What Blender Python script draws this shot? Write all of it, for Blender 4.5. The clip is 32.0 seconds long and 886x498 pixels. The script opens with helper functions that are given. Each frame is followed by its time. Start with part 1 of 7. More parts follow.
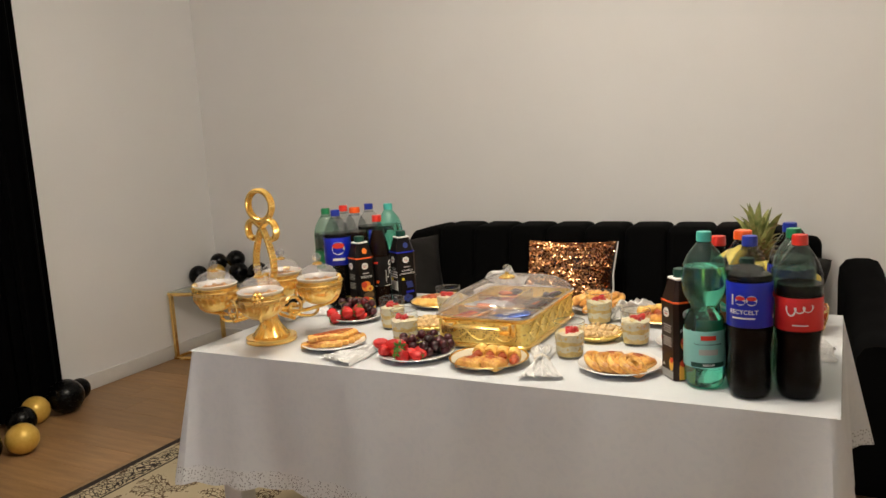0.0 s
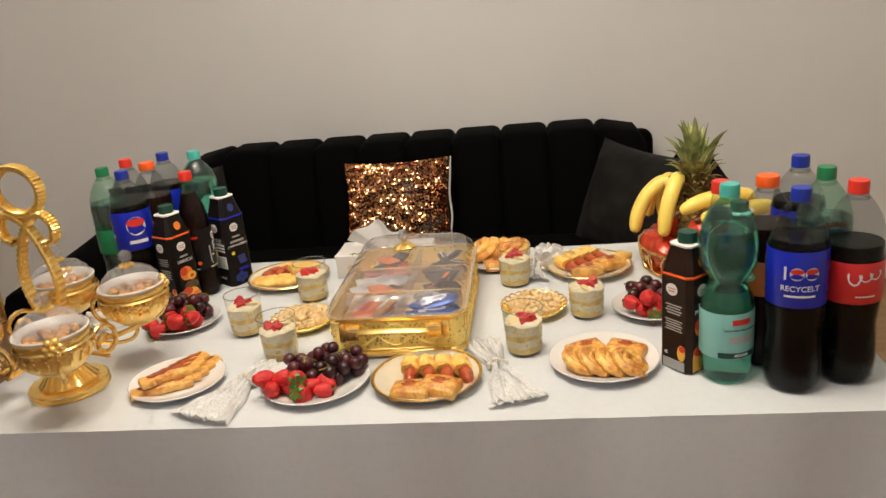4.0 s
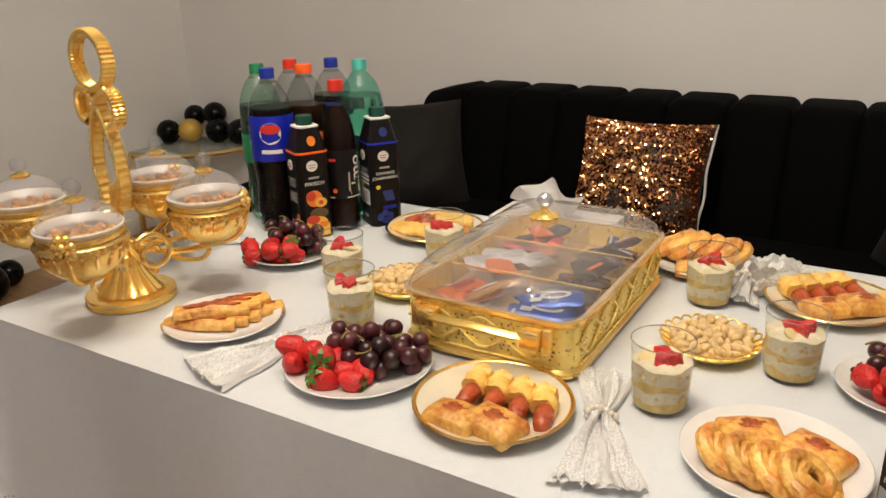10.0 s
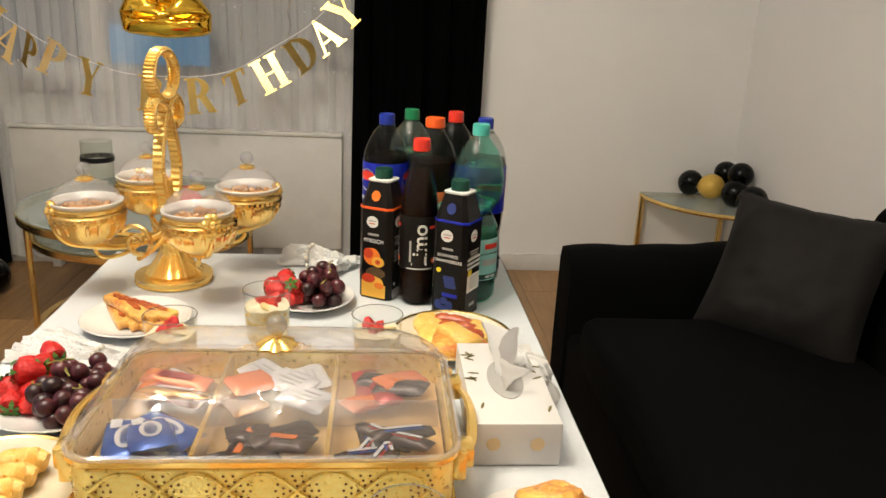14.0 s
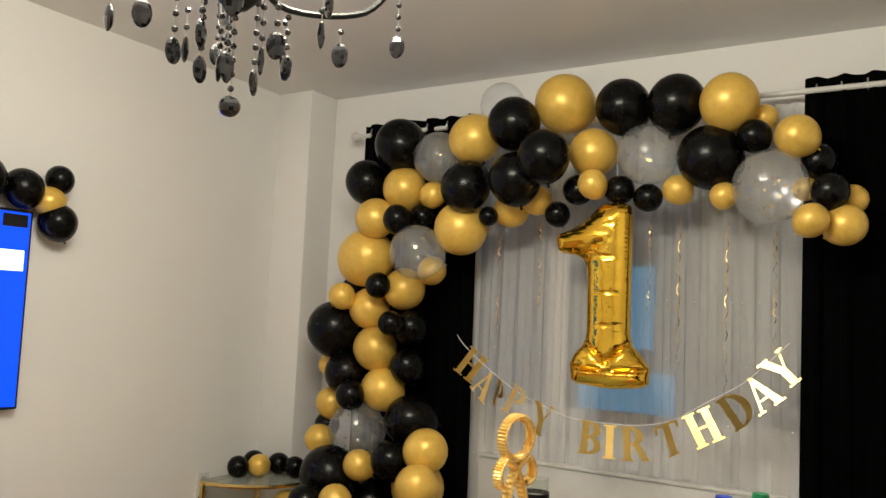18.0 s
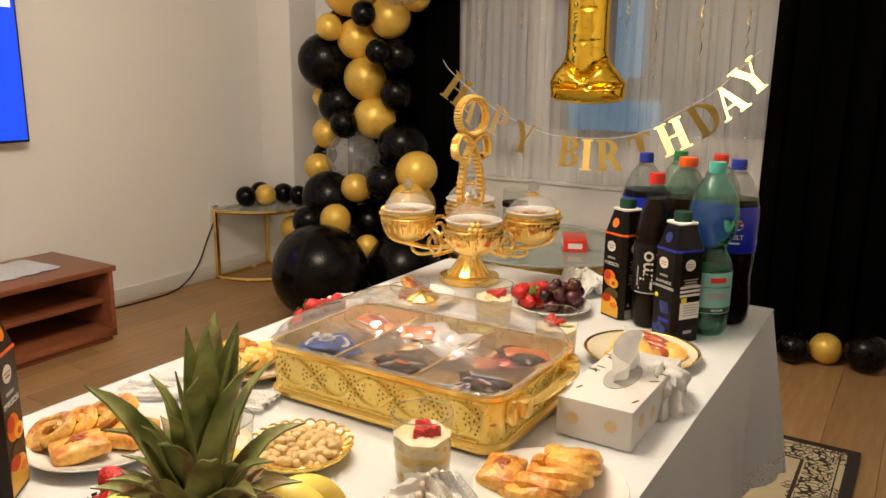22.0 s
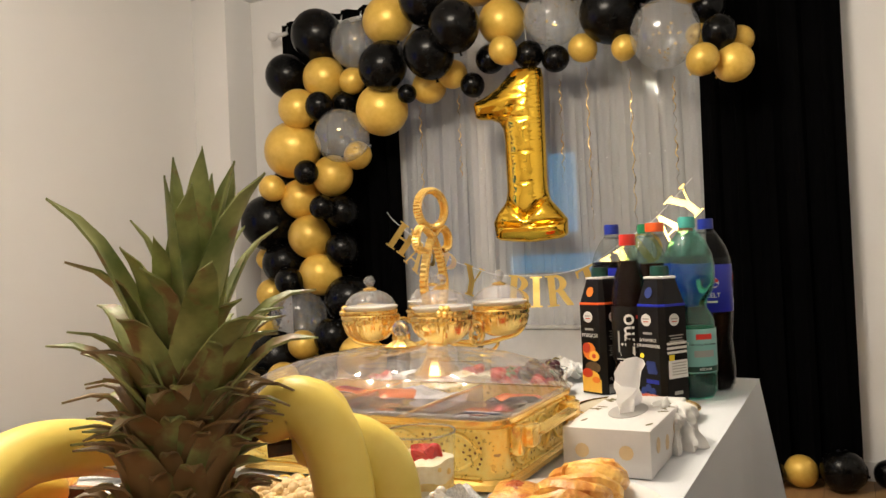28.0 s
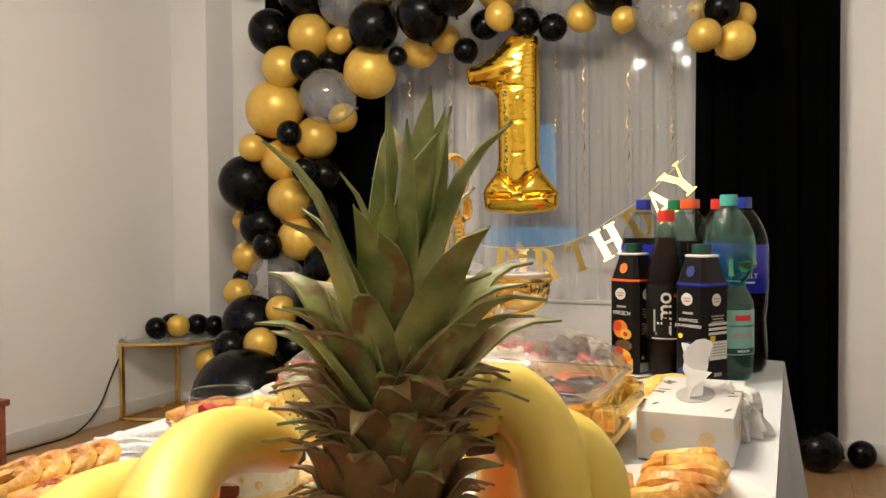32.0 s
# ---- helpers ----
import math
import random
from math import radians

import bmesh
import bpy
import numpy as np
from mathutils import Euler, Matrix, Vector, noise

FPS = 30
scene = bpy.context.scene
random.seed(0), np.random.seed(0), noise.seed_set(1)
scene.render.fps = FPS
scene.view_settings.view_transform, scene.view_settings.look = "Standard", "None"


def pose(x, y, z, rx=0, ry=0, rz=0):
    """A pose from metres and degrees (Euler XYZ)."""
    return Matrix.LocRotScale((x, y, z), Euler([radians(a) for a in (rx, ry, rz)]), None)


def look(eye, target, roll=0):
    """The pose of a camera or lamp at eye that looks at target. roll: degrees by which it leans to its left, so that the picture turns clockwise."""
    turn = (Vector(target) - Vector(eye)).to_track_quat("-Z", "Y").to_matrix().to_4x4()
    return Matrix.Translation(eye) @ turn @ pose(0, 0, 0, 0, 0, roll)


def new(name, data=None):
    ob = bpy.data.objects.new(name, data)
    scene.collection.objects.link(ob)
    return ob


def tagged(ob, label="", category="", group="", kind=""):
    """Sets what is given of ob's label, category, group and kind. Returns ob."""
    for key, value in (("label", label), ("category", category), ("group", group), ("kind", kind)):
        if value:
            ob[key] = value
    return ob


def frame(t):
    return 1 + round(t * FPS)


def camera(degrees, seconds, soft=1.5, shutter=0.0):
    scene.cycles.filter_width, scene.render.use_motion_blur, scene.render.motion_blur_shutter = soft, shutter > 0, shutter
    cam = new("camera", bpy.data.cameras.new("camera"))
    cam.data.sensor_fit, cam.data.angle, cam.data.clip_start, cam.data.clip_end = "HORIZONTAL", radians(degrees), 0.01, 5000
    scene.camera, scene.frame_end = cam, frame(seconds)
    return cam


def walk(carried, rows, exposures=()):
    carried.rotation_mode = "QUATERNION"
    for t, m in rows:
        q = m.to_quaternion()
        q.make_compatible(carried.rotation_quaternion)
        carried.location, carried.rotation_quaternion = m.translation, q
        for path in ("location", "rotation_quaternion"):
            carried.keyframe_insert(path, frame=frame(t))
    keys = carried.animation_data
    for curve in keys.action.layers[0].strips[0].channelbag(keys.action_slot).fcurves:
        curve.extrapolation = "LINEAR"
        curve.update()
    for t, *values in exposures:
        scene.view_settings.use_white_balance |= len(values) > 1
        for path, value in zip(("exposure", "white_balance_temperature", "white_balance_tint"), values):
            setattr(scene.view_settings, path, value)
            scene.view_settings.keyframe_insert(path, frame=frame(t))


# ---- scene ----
cam = camera(59.0, 32.0)
PATH = [
    (0, (0.298, 0.638, 1.339), (-0.614, 2.391, 1.034), -3.3),
    (0.5, (0.268, 0.618, 1.336), (-0.64, 2.369, 1.004), -3.6),
    (1, (0.222, 0.534, 1.334), (-0.68, 2.282, 0.968), -4.3),
    (1.5, (0.181, 0.496, 1.346), (-0.723, 2.242, 0.975), -4.8),
    (2, (0.096, 0.575, 1.335), (-0.724, 2.365, 0.986), -4.7),
    (2.5, (-0.013, 0.687, 1.362), (-0.675, 2.545, 1.033), -4.4),
    (3, (-0.12, 0.818, 1.385), (-0.629, 2.72, 1.033), -4.2),
    (3.5, (-0.202, 0.936, 1.407), (-0.517, 2.848, 0.909), -5.7),
    (5.5, (-0.401, 1.552, 1.525), (-0.599, 3.372, 0.719), -5.3),
    (6, (-0.433, 1.545, 1.544), (-0.621, 3.374, 0.758), -4.0),
    (6.5, (-0.384, 1.564, 1.49), (-0.727, 3.385, 0.738), -0.1),
    (7, (-0.262, 1.537, 1.43), (-0.62, 3.357, 0.683), 0.4),
    (7.5, (-0.203, 1.579, 1.352), (-0.539, 3.406, 0.611), 0.5),
    (8, (-0.165, 1.548, 1.34), (-0.5, 3.372, 0.59), 0.2),
    (8.5, (-0.169, 1.519, 1.335), (-0.566, 3.332, 0.589), 1.8),
    (9, (-0.185, 1.52, 1.32), (-1.01, 3.195, 0.604), 0.1),
    (9.5, (-0.158, 1.519, 1.302), (-1.135, 3.127, 0.623), -1.3),
    (10, (-0.092, 1.603, 1.276), (-1.072, 3.207, 0.592), -1.5),
    (10.5, (-0.006, 1.803, 1.28), (-1.093, 3.34, 0.605), -3.3),
    (11, (0.111, 1.991, 1.293), (-0.955, 3.538, 0.604), -3.4),
    (11.5, (0.285, 2.176, 1.309), (-0.835, 3.68, 0.612), -2.8),
    (12, (0.348, 2.308, 1.302), (-0.899, 3.703, 0.594), -3.6),
    (12.5, (0.305, 2.399, 1.301), (-1.095, 3.635, 0.586), -4.1),
    (13, (0.283, 2.538, 1.304), (-1.405, 3.358, 0.612), -4.6),
    (13.5, (0.304, 2.678, 1.302), (-1.536, 3.11, 0.648), -0.5),
    (15.5, (0.25, 2.941, 1.331), (-1.677, 2.508, 1.015), 3.7),
    (16, (0.312, 3.034, 1.348), (-1.548, 2.326, 1.157), 3.3),
    (16.5, (0.298, 3.064, 1.369), (-1.556, 2.315, 1.348), 0.8),
    (17, (0.25, 3.032, 1.381), (-1.602, 2.282, 1.458), 0.8),
    (17.5, (0.205, 3.053, 1.394), (-1.573, 2.151, 1.551), 2.1),
    (18, (0.312, 3.099, 1.401), (-1.385, 2.052, 1.565), 2.5),
    (18.5, (0.367, 3.178, 1.374), (-1.23, 1.974, 1.406), 1.3),
    (19, (0.367, 3.226, 1.324), (-1.19, 1.989, 1.113), 0.2),
    (19.5, (0.376, 3.257, 1.307), (-1.153, 2.001, 1.016), -0.5),
    (20, (0.367, 3.268, 1.284), (-1.14, 2.03, 0.841), -0.7),
    (20.5, (0.369, 3.265, 1.266), (-1.116, 2.025, 0.76), -1.1),
    (21, (0.406, 3.282, 1.258), (-1.087, 2.053, 0.746), -0.9),
    (21.5, (0.417, 3.291, 1.253), (-1.122, 2.115, 0.754), -0.4),
    (22, (0.416, 3.293, 1.258), (-1.24, 2.265, 0.809), 0.6),
    (22.5, (0.417, 3.297, 1.269), (-1.275, 2.3, 0.891), 0.8),
    (23, (0.409, 3.299, 1.276), (-1.304, 2.304, 0.998), 0.6),
    (23.5, (0.392, 3.292, 1.273), (-1.332, 2.308, 1.031), 0.4),
    (24, (0.369, 3.261, 1.278), (-1.379, 2.311, 1.071), 0.0),
    (24.5, (0.353, 3.197, 1.231), (-1.399, 2.257, 1.018), -0.1),
    (25, (0.368, 3.136, 1.138), (-1.385, 2.203, 0.899), -0.4),
    (25.5, (0.384, 3.115, 1.08), (-1.381, 2.211, 0.816), -0.5),
    (27.5, (0.402, 3.207, 1.026), (-1.375, 2.289, 1.03), -2.4),
    (28, (0.404, 3.218, 1.027), (-1.375, 2.304, 1.061), -2.5),
    (28.5, (0.399, 3.237, 1.025), (-1.379, 2.321, 1.077), -2.7),
    (29, (0.391, 3.263, 1.02), (-1.387, 2.349, 1.072), -2.7),
    (29.5, (0.378, 3.279, 1.016), (-1.409, 2.382, 1.054), -2.3),
    (30, (0.371, 3.282, 1.016), (-1.426, 2.404, 1.034), -1.5),
    (30.5, (0.375, 3.249, 1.012), (-1.444, 2.418, 0.99), 0.1),
    (31, (0.396, 3.195, 1.016), (-1.431, 2.381, 0.983), 0.4),
    (31.5, (0.401, 3.132, 1.022), (-1.428, 2.323, 0.985), 0.1),
    (32, (0.405, 3.061, 1.031), (-1.421, 2.245, 0.983), -0.4),
]
EXPOSURE = [(0.0, -0.08, 6350, 8), (2.0, 0.03, 6350, 8), (3.0, -0.16, 6380, 9), (3.5, -0.15, 6400, 9), (6.0, -0.15, 6500, 10), (10.0, -0.15, 6550, 10), (12.5, 0.05, 6500, 10), (13.5, 0.15, 6400, 8), (15.5, 0.42, 6300, 2), (17.0, 0.52, 6300, 2), (18.0, 0.26, 6300, 3), (19.5, 0.06, 7150, 10), (21.0, 0.05, 7300, 11), (22.5, 0.23, 6950, 11), (24.0, 0.30, 6400, 9), (25.0, 0.33, 6400, 9), (27.5, 0.34, 6500, 9), (32.0, 0.32, 6500, 9)]
walk(cam, [(t, look(eye, target, roll)) for t, eye, target, roll in PATH], EXPOSURE)

# ---- world and light ----
world = bpy.data.worlds.new("evening")
scene.world = world
world.use_nodes = True
world.node_tree.nodes["Background"].inputs[0].default_value = (0.20, 0.27, 0.36, 1)
world.node_tree.nodes["Background"].inputs[1].default_value = 0.35
LAMP = (-0.60, 2.10)          # the chandelier over the table
BULB_Z, BULB_POWER = 2.48, 20.5
for k in range(5):
    a = k * math.tau / 5 + 0.3
    bulb_light = bpy.data.lights.new("bulb_light", "POINT")
    bulb_light.energy, bulb_light.color, bulb_light.shadow_soft_size = BULB_POWER, (1.0, 0.88, 0.72), 0.045
    new("bulb_light", bulb_light).location = (LAMP[0] + 0.34 * math.cos(a), LAMP[1] + 0.34 * math.sin(a), BULB_Z)

# ---- materials ----
def nodes_of(name):
    m = bpy.data.materials.new(name)
    m.use_nodes = True
    t = m.node_tree
    return m, t, t.nodes["Principled BSDF"]


def link(t, a, out, b, inp):
    t.links.new(a.outputs[out], b.inputs[inp])


def node(t, kind, **values):
    n = t.nodes.new(kind)
    for k, v in values.items():
        n.inputs[k.replace("_", " ")].default_value = v
    return n


def coords(t, stretch=(1, 1, 1)):
    c, m = t.nodes.new("ShaderNodeTexCoord"), t.nodes.new("ShaderNodeMapping")
    m.inputs["Scale"].default_value = stretch
    link(t, c, "Object", m, "Vector")
    return m


def surface(name, low, high, rough=0.5, metal=0.0, scale=8.0, fine=90.0, bump=0.15, spread=0.1, stretch=(1, 1, 1), each=0.0, sheen=0.0, coat=0.0, depth=0.002, spec=0.5):
    """Two colours mixed by noise at two sizes, with fine relief; each: how much single objects differ in brightness."""
    m, t, p = nodes_of(name)
    c = coords(t, stretch)
    big, small = node(t, "ShaderNodeTexNoise", Scale=scale, Detail=4.0), node(t, "ShaderNodeTexNoise", Scale=fine, Detail=3.0)
    link(t, c, 0, big, "Vector"), link(t, c, 0, small, "Vector")
    add = t.nodes.new("ShaderNodeMath")
    add.operation = "MULTIPLY_ADD"
    add.inputs[1].default_value = 0.35
    link(t, small, 0, add, 0), link(t, big, 0, add, 2)
    ramp = t.nodes.new("ShaderNodeMapRange")
    ramp.inputs[1].default_value, ramp.inputs[2].default_value = 0.42, 0.95
    link(t, add, 0, ramp, 0)
    mix = t.nodes.new("ShaderNodeMix")
    mix.data_type = "RGBA"
    mix.inputs[6].default_value, mix.inputs[7].default_value = (*low, 1), (*high, 1)
    link(t, ramp, 0, mix, 0)
    last = mix, 2
    if each:
        info, hsv, rng = t.nodes.new("ShaderNodeObjectInfo"), t.nodes.new("ShaderNodeHueSaturation"), t.nodes.new("ShaderNodeMapRange")
        rng.inputs[3].default_value, rng.inputs[4].default_value = 1 - each, 1 + each
        link(t, info, "Random", rng, 0), link(t, rng, 0, hsv, "Value"), link(t, mix, 2, hsv, "Color")
        last = hsv, 0
    t.links.new(last[0].outputs[last[1]], p.inputs["Base Color"])
    r = t.nodes.new("ShaderNodeMapRange")
    r.inputs[3].default_value, r.inputs[4].default_value = max(rough - spread, 0.02), min(rough + spread, 1)
    link(t, big, 0, r, 0), link(t, r, 0, p, "Roughness")
    p.inputs["Metallic"].default_value = metal
    p.inputs["Specular IOR Level"].default_value = spec
    p.inputs["Sheen Weight"].default_value, p.inputs["Coat Weight"].default_value = sheen, coat
    if bump:
        b = node(t, "ShaderNodeBump", Strength=bump, Distance=depth)
        link(t, small, 0, b, "Height"), link(t, b, 0, p, "Normal")
    return m


def plain(name, colour, rough=0.4, metal=0.0, coat=0.0):
    return surface(name, [v * 0.9 for v in colour], colour, rough, metal, scale=14, fine=160, bump=0.04, spread=0.05, coat=coat)


def clear(name, tint, milky=0.0, gloss=0.04, ior=1.45, edge=0.45, crinkle=0.0):
    """Thin clear plastic or glass: it lets light through, tinted, and shines by its angle."""
    m, t, p = nodes_of(name)
    t.nodes.remove(p)
    see, shine, dull = t.nodes.new("ShaderNodeBsdfTransparent"), t.nodes.new("ShaderNodeBsdfGlossy"), t.nodes.new("ShaderNodeBsdfDiffuse")
    see.inputs[0].default_value = (*tint, 1)
    shine.inputs["Roughness"].default_value = gloss
    dull.inputs[0].default_value = (*[0.06 + 0.86 * v for v in tint], 1)
    body, top, f = t.nodes.new("ShaderNodeMixShader"), t.nodes.new("ShaderNodeMixShader"), t.nodes.new("ShaderNodeLayerWeight")
    f.inputs[0].default_value = 0.5
    power, gain = t.nodes.new("ShaderNodeMath"), t.nodes.new("ShaderNodeMath")
    power.operation, gain.operation = "POWER", "MULTIPLY_ADD"
    power.inputs[1].default_value, gain.inputs[1].default_value, gain.inputs[2].default_value = 4.5, edge, ((ior - 1) / (ior + 1)) ** 2
    link(t, f, "Facing", power, 0), link(t, power, 0, gain, 0)
    body.inputs[0].default_value = milky
    if crinkle:
        c, n = coords(t), node(t, "ShaderNodeTexVoronoi", Scale=34.0)
        dent = node(t, "ShaderNodeBump", Strength=crinkle, Distance=0.006)
        link(t, c, 0, n, "Vector"), link(t, n, 0, dent, "Height"), link(t, dent, 0, shine, "Normal")
    link(t, see, 0, body, 1), link(t, dull, 0, body, 2)
    link(t, gain, 0, top, 0), link(t, body, 0, top, 1), link(t, shine, 0, top, 2)
    link(t, top, 0, t.nodes["Material Output"], 0)
    return m


def glow(name, colour, strength):
    m, t, p = nodes_of(name)
    p.inputs["Base Color"].default_value = (0.02, 0.02, 0.02, 1)
    p.inputs["Roughness"].default_value = 0.15
    p.inputs["Specular IOR Level"].default_value = 0.15
    p.inputs["Emission Color"].default_value = (*colour, 1)
    p.inputs["Emission Strength"].default_value = strength
    return m


WALL = surface("wall_paint", (0.79, 0.785, 0.775), (0.84, 0.835, 0.825), 0.75, scale=1.1, fine=240, bump=0.12)
CEIL = surface("ceiling_paint", (0.78, 0.78, 0.78), (0.84, 0.84, 0.84), 0.85, scale=0.9, fine=200, bump=0.1)
TRIM = plain("white_trim", (0.72, 0.71, 0.69), 0.45)
WOOD = surface("laminate", (0.25, 0.135, 0.056), (0.42, 0.255, 0.117), 0.42, scale=3.0, fine=22, bump=0.1, stretch=(1.2, 12, 12), each=0.16)
JOINT = plain("dark_joint", (0.03, 0.02, 0.014), 0.8)
CHERRY = surface("cherry_veneer", (0.20, 0.060, 0.027), (0.32, 0.112, 0.055), 0.35, scale=4, fine=40, bump=0.05, stretch=(1, 9, 9))
VELVET = surface("black_velvet", (0.0008, 0.0008, 0.0009), (0.002, 0.0019, 0.002), 0.9, scale=9, fine=300, bump=0.2, spec=0.08)
GREYVEL = surface("charcoal_velvet", (0.005, 0.0045, 0.0042), (0.017, 0.015, 0.0135), 0.7, scale=5, fine=260, bump=0.25, sheen=0.03, spec=0.15)
BLACKCURT = surface("black_curtain_cloth", (0.0008, 0.0008, 0.0009), (0.002, 0.002, 0.0022), 0.9, scale=5, fine=300, bump=0.2, spec=0.03)
GOLD = surface("polished_gold", (0.97, 0.60, 0.14), (1.0, 0.75, 0.27), 0.20, 0.74, scale=18, fine=120, bump=0.12, spread=0.08)
BRIGHTGOLD = surface("pale_gold_metal", (0.83, 0.55, 0.18), (0.92, 0.68, 0.30), 0.25, 1.0, scale=12, fine=100, bump=0.06)
LETTERGOLD = surface("letter_gold", (0.95, 0.64, 0.17), (1.0, 0.76, 0.27), 0.32, 0.95, scale=12, fine=100, bump=0.06)
FOIL = surface("gold_foil", (0.95, 0.56, 0.05), (1.0, 0.64, 0.08), 0.10, 0.97, scale=7, fine=22, bump=0.16, spread=0.04, depth=0.005)
SEQUIN = surface("copper_sequin", (0.80, 0.31, 0.11), (1.0, 0.58, 0.29), 0.15, 1.0, scale=60, fine=300, bump=0.1)
GOLDBALL = surface("gold_latex", (0.72, 0.45, 0.075), (0.82, 0.55, 0.12), 0.36, 0.25, scale=5, fine=80, bump=0.03, each=0.1, coat=0.1)
BLACKBALL = surface("black_latex", (0.0015, 0.0015, 0.0015), (0.003, 0.003, 0.003), 0.25, scale=5, fine=80, bump=0.02, spec=0.2)
CLEARBALL = clear("clear_latex", (0.97, 0.985, 1.0), 0.12, 0.07, 1.75, edge=0.9)
SILVER = plain("silver_paint", (0.6, 0.6, 0.6), 0.3, 0.9)
GLASS = clear("clear_glass", (0.94, 0.96, 0.94), 0.025, 0.04, 1.45, 0.7)
CRYSTAL = clear("crystal", (0.82, 0.82, 0.84), 0.12, 0.02, 1.9)
ACRYL = clear("clear_acrylic", (0.93, 0.92, 0.93), 0.15, 0.08, edge=0.7)
LIDHAZE = clear("hazy_lid_plastic", (0.94, 0.93, 0.94), 0.11, 0.05, 1.7, edge=0.8, crinkle=0.5)
PET = clear("clear_bottle", (0.80, 0.82, 0.82), 0.004, 0.05, 1.25, edge=0.6)
PETGREEN = clear("green_bottle", (0.50, 0.90, 0.79), 0.035, 0.06, 1.6, edge=0.7)
PETLIME = clear("lime_bottle", (0.66, 0.84, 0.74), 0.04, 0.06, 1.6, edge=0.6)
WATER = nodes_of("green_water")[0]
for _k, _v in (("Base Color", (0.62, 0.95, 0.84, 1)), ("Roughness", 0.02), ("IOR", 1.33), ("Transmission Weight", 1.0)):
    WATER.node_tree.nodes["Principled BSDF"].inputs[_k].default_value = _v
COLA = surface("cola_liquid", (0.002, 0.001, 0.0008), (0.004, 0.0018, 0.0012), 0.12, bump=0, spec=0.12)
AMBER = surface("orange_cola_liquid", (0.010, 0.003, 0.001), (0.022, 0.007, 0.003), 0.12, bump=0, spec=0.12)
GLASSTOP = clear("table_glass", (0.80, 0.86, 0.84), 0.30, 0.03)
PANE = clear("window_pane", (0.86, 0.90, 0.92), 0.0, 0.02)
BLUE, RED, ORANGE = plain("blue_plastic", (0.008, 0.03, 0.33), 0.35), plain("red_plastic", (0.72, 0.035, 0.018), 0.35), plain("orange_plastic", (0.86, 0.115, 0.012), 0.35)
TEAL, GREEN = plain("teal_plastic", (0.075, 0.46, 0.40), 0.35), plain("green_plastic", (0.012, 0.20, 0.075), 0.35)
DKGREEN = plain("dark_green_plastic", (0.004, 0.055, 0.035), 0.35)
LABELBLUE, LABELRED = plain("blue_label", (0.006, 0.018, 0.42), 0.3), plain("red_label", (0.62, 0.022, 0.02), 0.35)
LABELTEAL, LABELORANGE = plain("pale_teal_label", (0.25, 0.56, 0.52), 0.4), plain("orange_label", (0.75, 0.16, 0.04), 0.35)
INKWHITE, INKDARK = plain("white_print", (0.78, 0.78, 0.76), 0.5), plain("dark_print", (0.02, 0.03, 0.04), 0.5)
GREYPRINT = plain("grey_print", (0.40, 0.39, 0.37), 0.5)
CARTON = surface("black_carton", (0.004, 0.0033, 0.0033), (0.009, 0.007, 0.0065), 0.35, scale=12, fine=140, bump=0.04, spec=0.2)
BROWNCARTON = surface("brown_carton", (0.016, 0.008, 0.005), (0.026, 0.013, 0.009), 0.35, scale=12, fine=140, bump=0.04, spec=0.2)
PEACH, PEACHLIGHT, PEACHRED = plain("peach_print", (0.85, 0.22, 0.02), 0.5), plain("peach_pulp_print", (0.88, 0.48, 0.06), 0.5), plain("peach_red_print", (0.62, 0.05, 0.012), 0.5)
BERRYBLUE, LEMON = plain("berry_print", (0.02, 0.04, 0.20), 0.5), plain("yellow_print", (0.85, 0.68, 0.03), 0.5)
CHINA = surface("white_china", (0.72, 0.71, 0.69), (0.80, 0.79, 0.77), 0.16, scale=4, fine=60, bump=0.02, coat=0.3)
CREAM = surface("cream_china", (0.66, 0.60, 0.46), (0.74, 0.68, 0.54), 0.18, scale=4, fine=60, bump=0.02, coat=0.3)
PASTRY = surface("baked_pastry", (0.50, 0.115, 0.008), (0.97, 0.62, 0.15), 0.34, scale=42, fine=180, bump=0.8, each=0.12, depth=0.003, coat=0.25)
PALEPASTRY = surface("pale_pastry", (0.80, 0.40, 0.05), (0.97, 0.73, 0.25), 0.42, scale=38, fine=200, bump=0.5, each=0.1, depth=0.003)
FILLING = surface("dark_filling", (0.24, 0.035, 0.008), (0.55, 0.13, 0.025), 0.3, scale=50, fine=260, bump=0.6, depth=0.003)
SAUSAGE = surface("sausage_skin", (0.34, 0.05, 0.015), (0.56, 0.12, 0.035), 0.3, scale=55, fine=200, bump=0.5, coat=0.3)
GRAPE = surface("red_grape", (0.022, 0.008, 0.012), (0.11, 0.014, 0.020), 0.34, scale=30, fine=120, bump=0.05, each=0.7, coat=0.1)
STEM = surface("grape_stem", (0.18, 0.16, 0.03), (0.36, 0.30, 0.07), 0.6, scale=40, fine=200)
BERRY = surface("strawberry_skin", (0.46, 0.008, 0.010), (0.74, 0.028, 0.022), 0.45, scale=24, fine=260, bump=0.9, depth=0.003, coat=0.05)
LEAF = surface("berry_leaf", (0.035, 0.12, 0.012), (0.10, 0.24, 0.03), 0.5, scale=40, fine=200)
CREAMY = surface("whipped_cream", (0.70, 0.60, 0.38), (0.83, 0.76, 0.60), 0.5, scale=110, fine=220, bump=0.4)
CRUMB = surface("biscuit_layer", (0.60, 0.36, 0.08), (0.90, 0.70, 0.28), 0.6, scale=90, fine=320, bump=0.6)
NUT = surface("pistachio_shell", (0.62, 0.40, 0.17), (0.86, 0.66, 0.36), 0.5, scale=60, fine=260, bump=0.3, each=0.12)
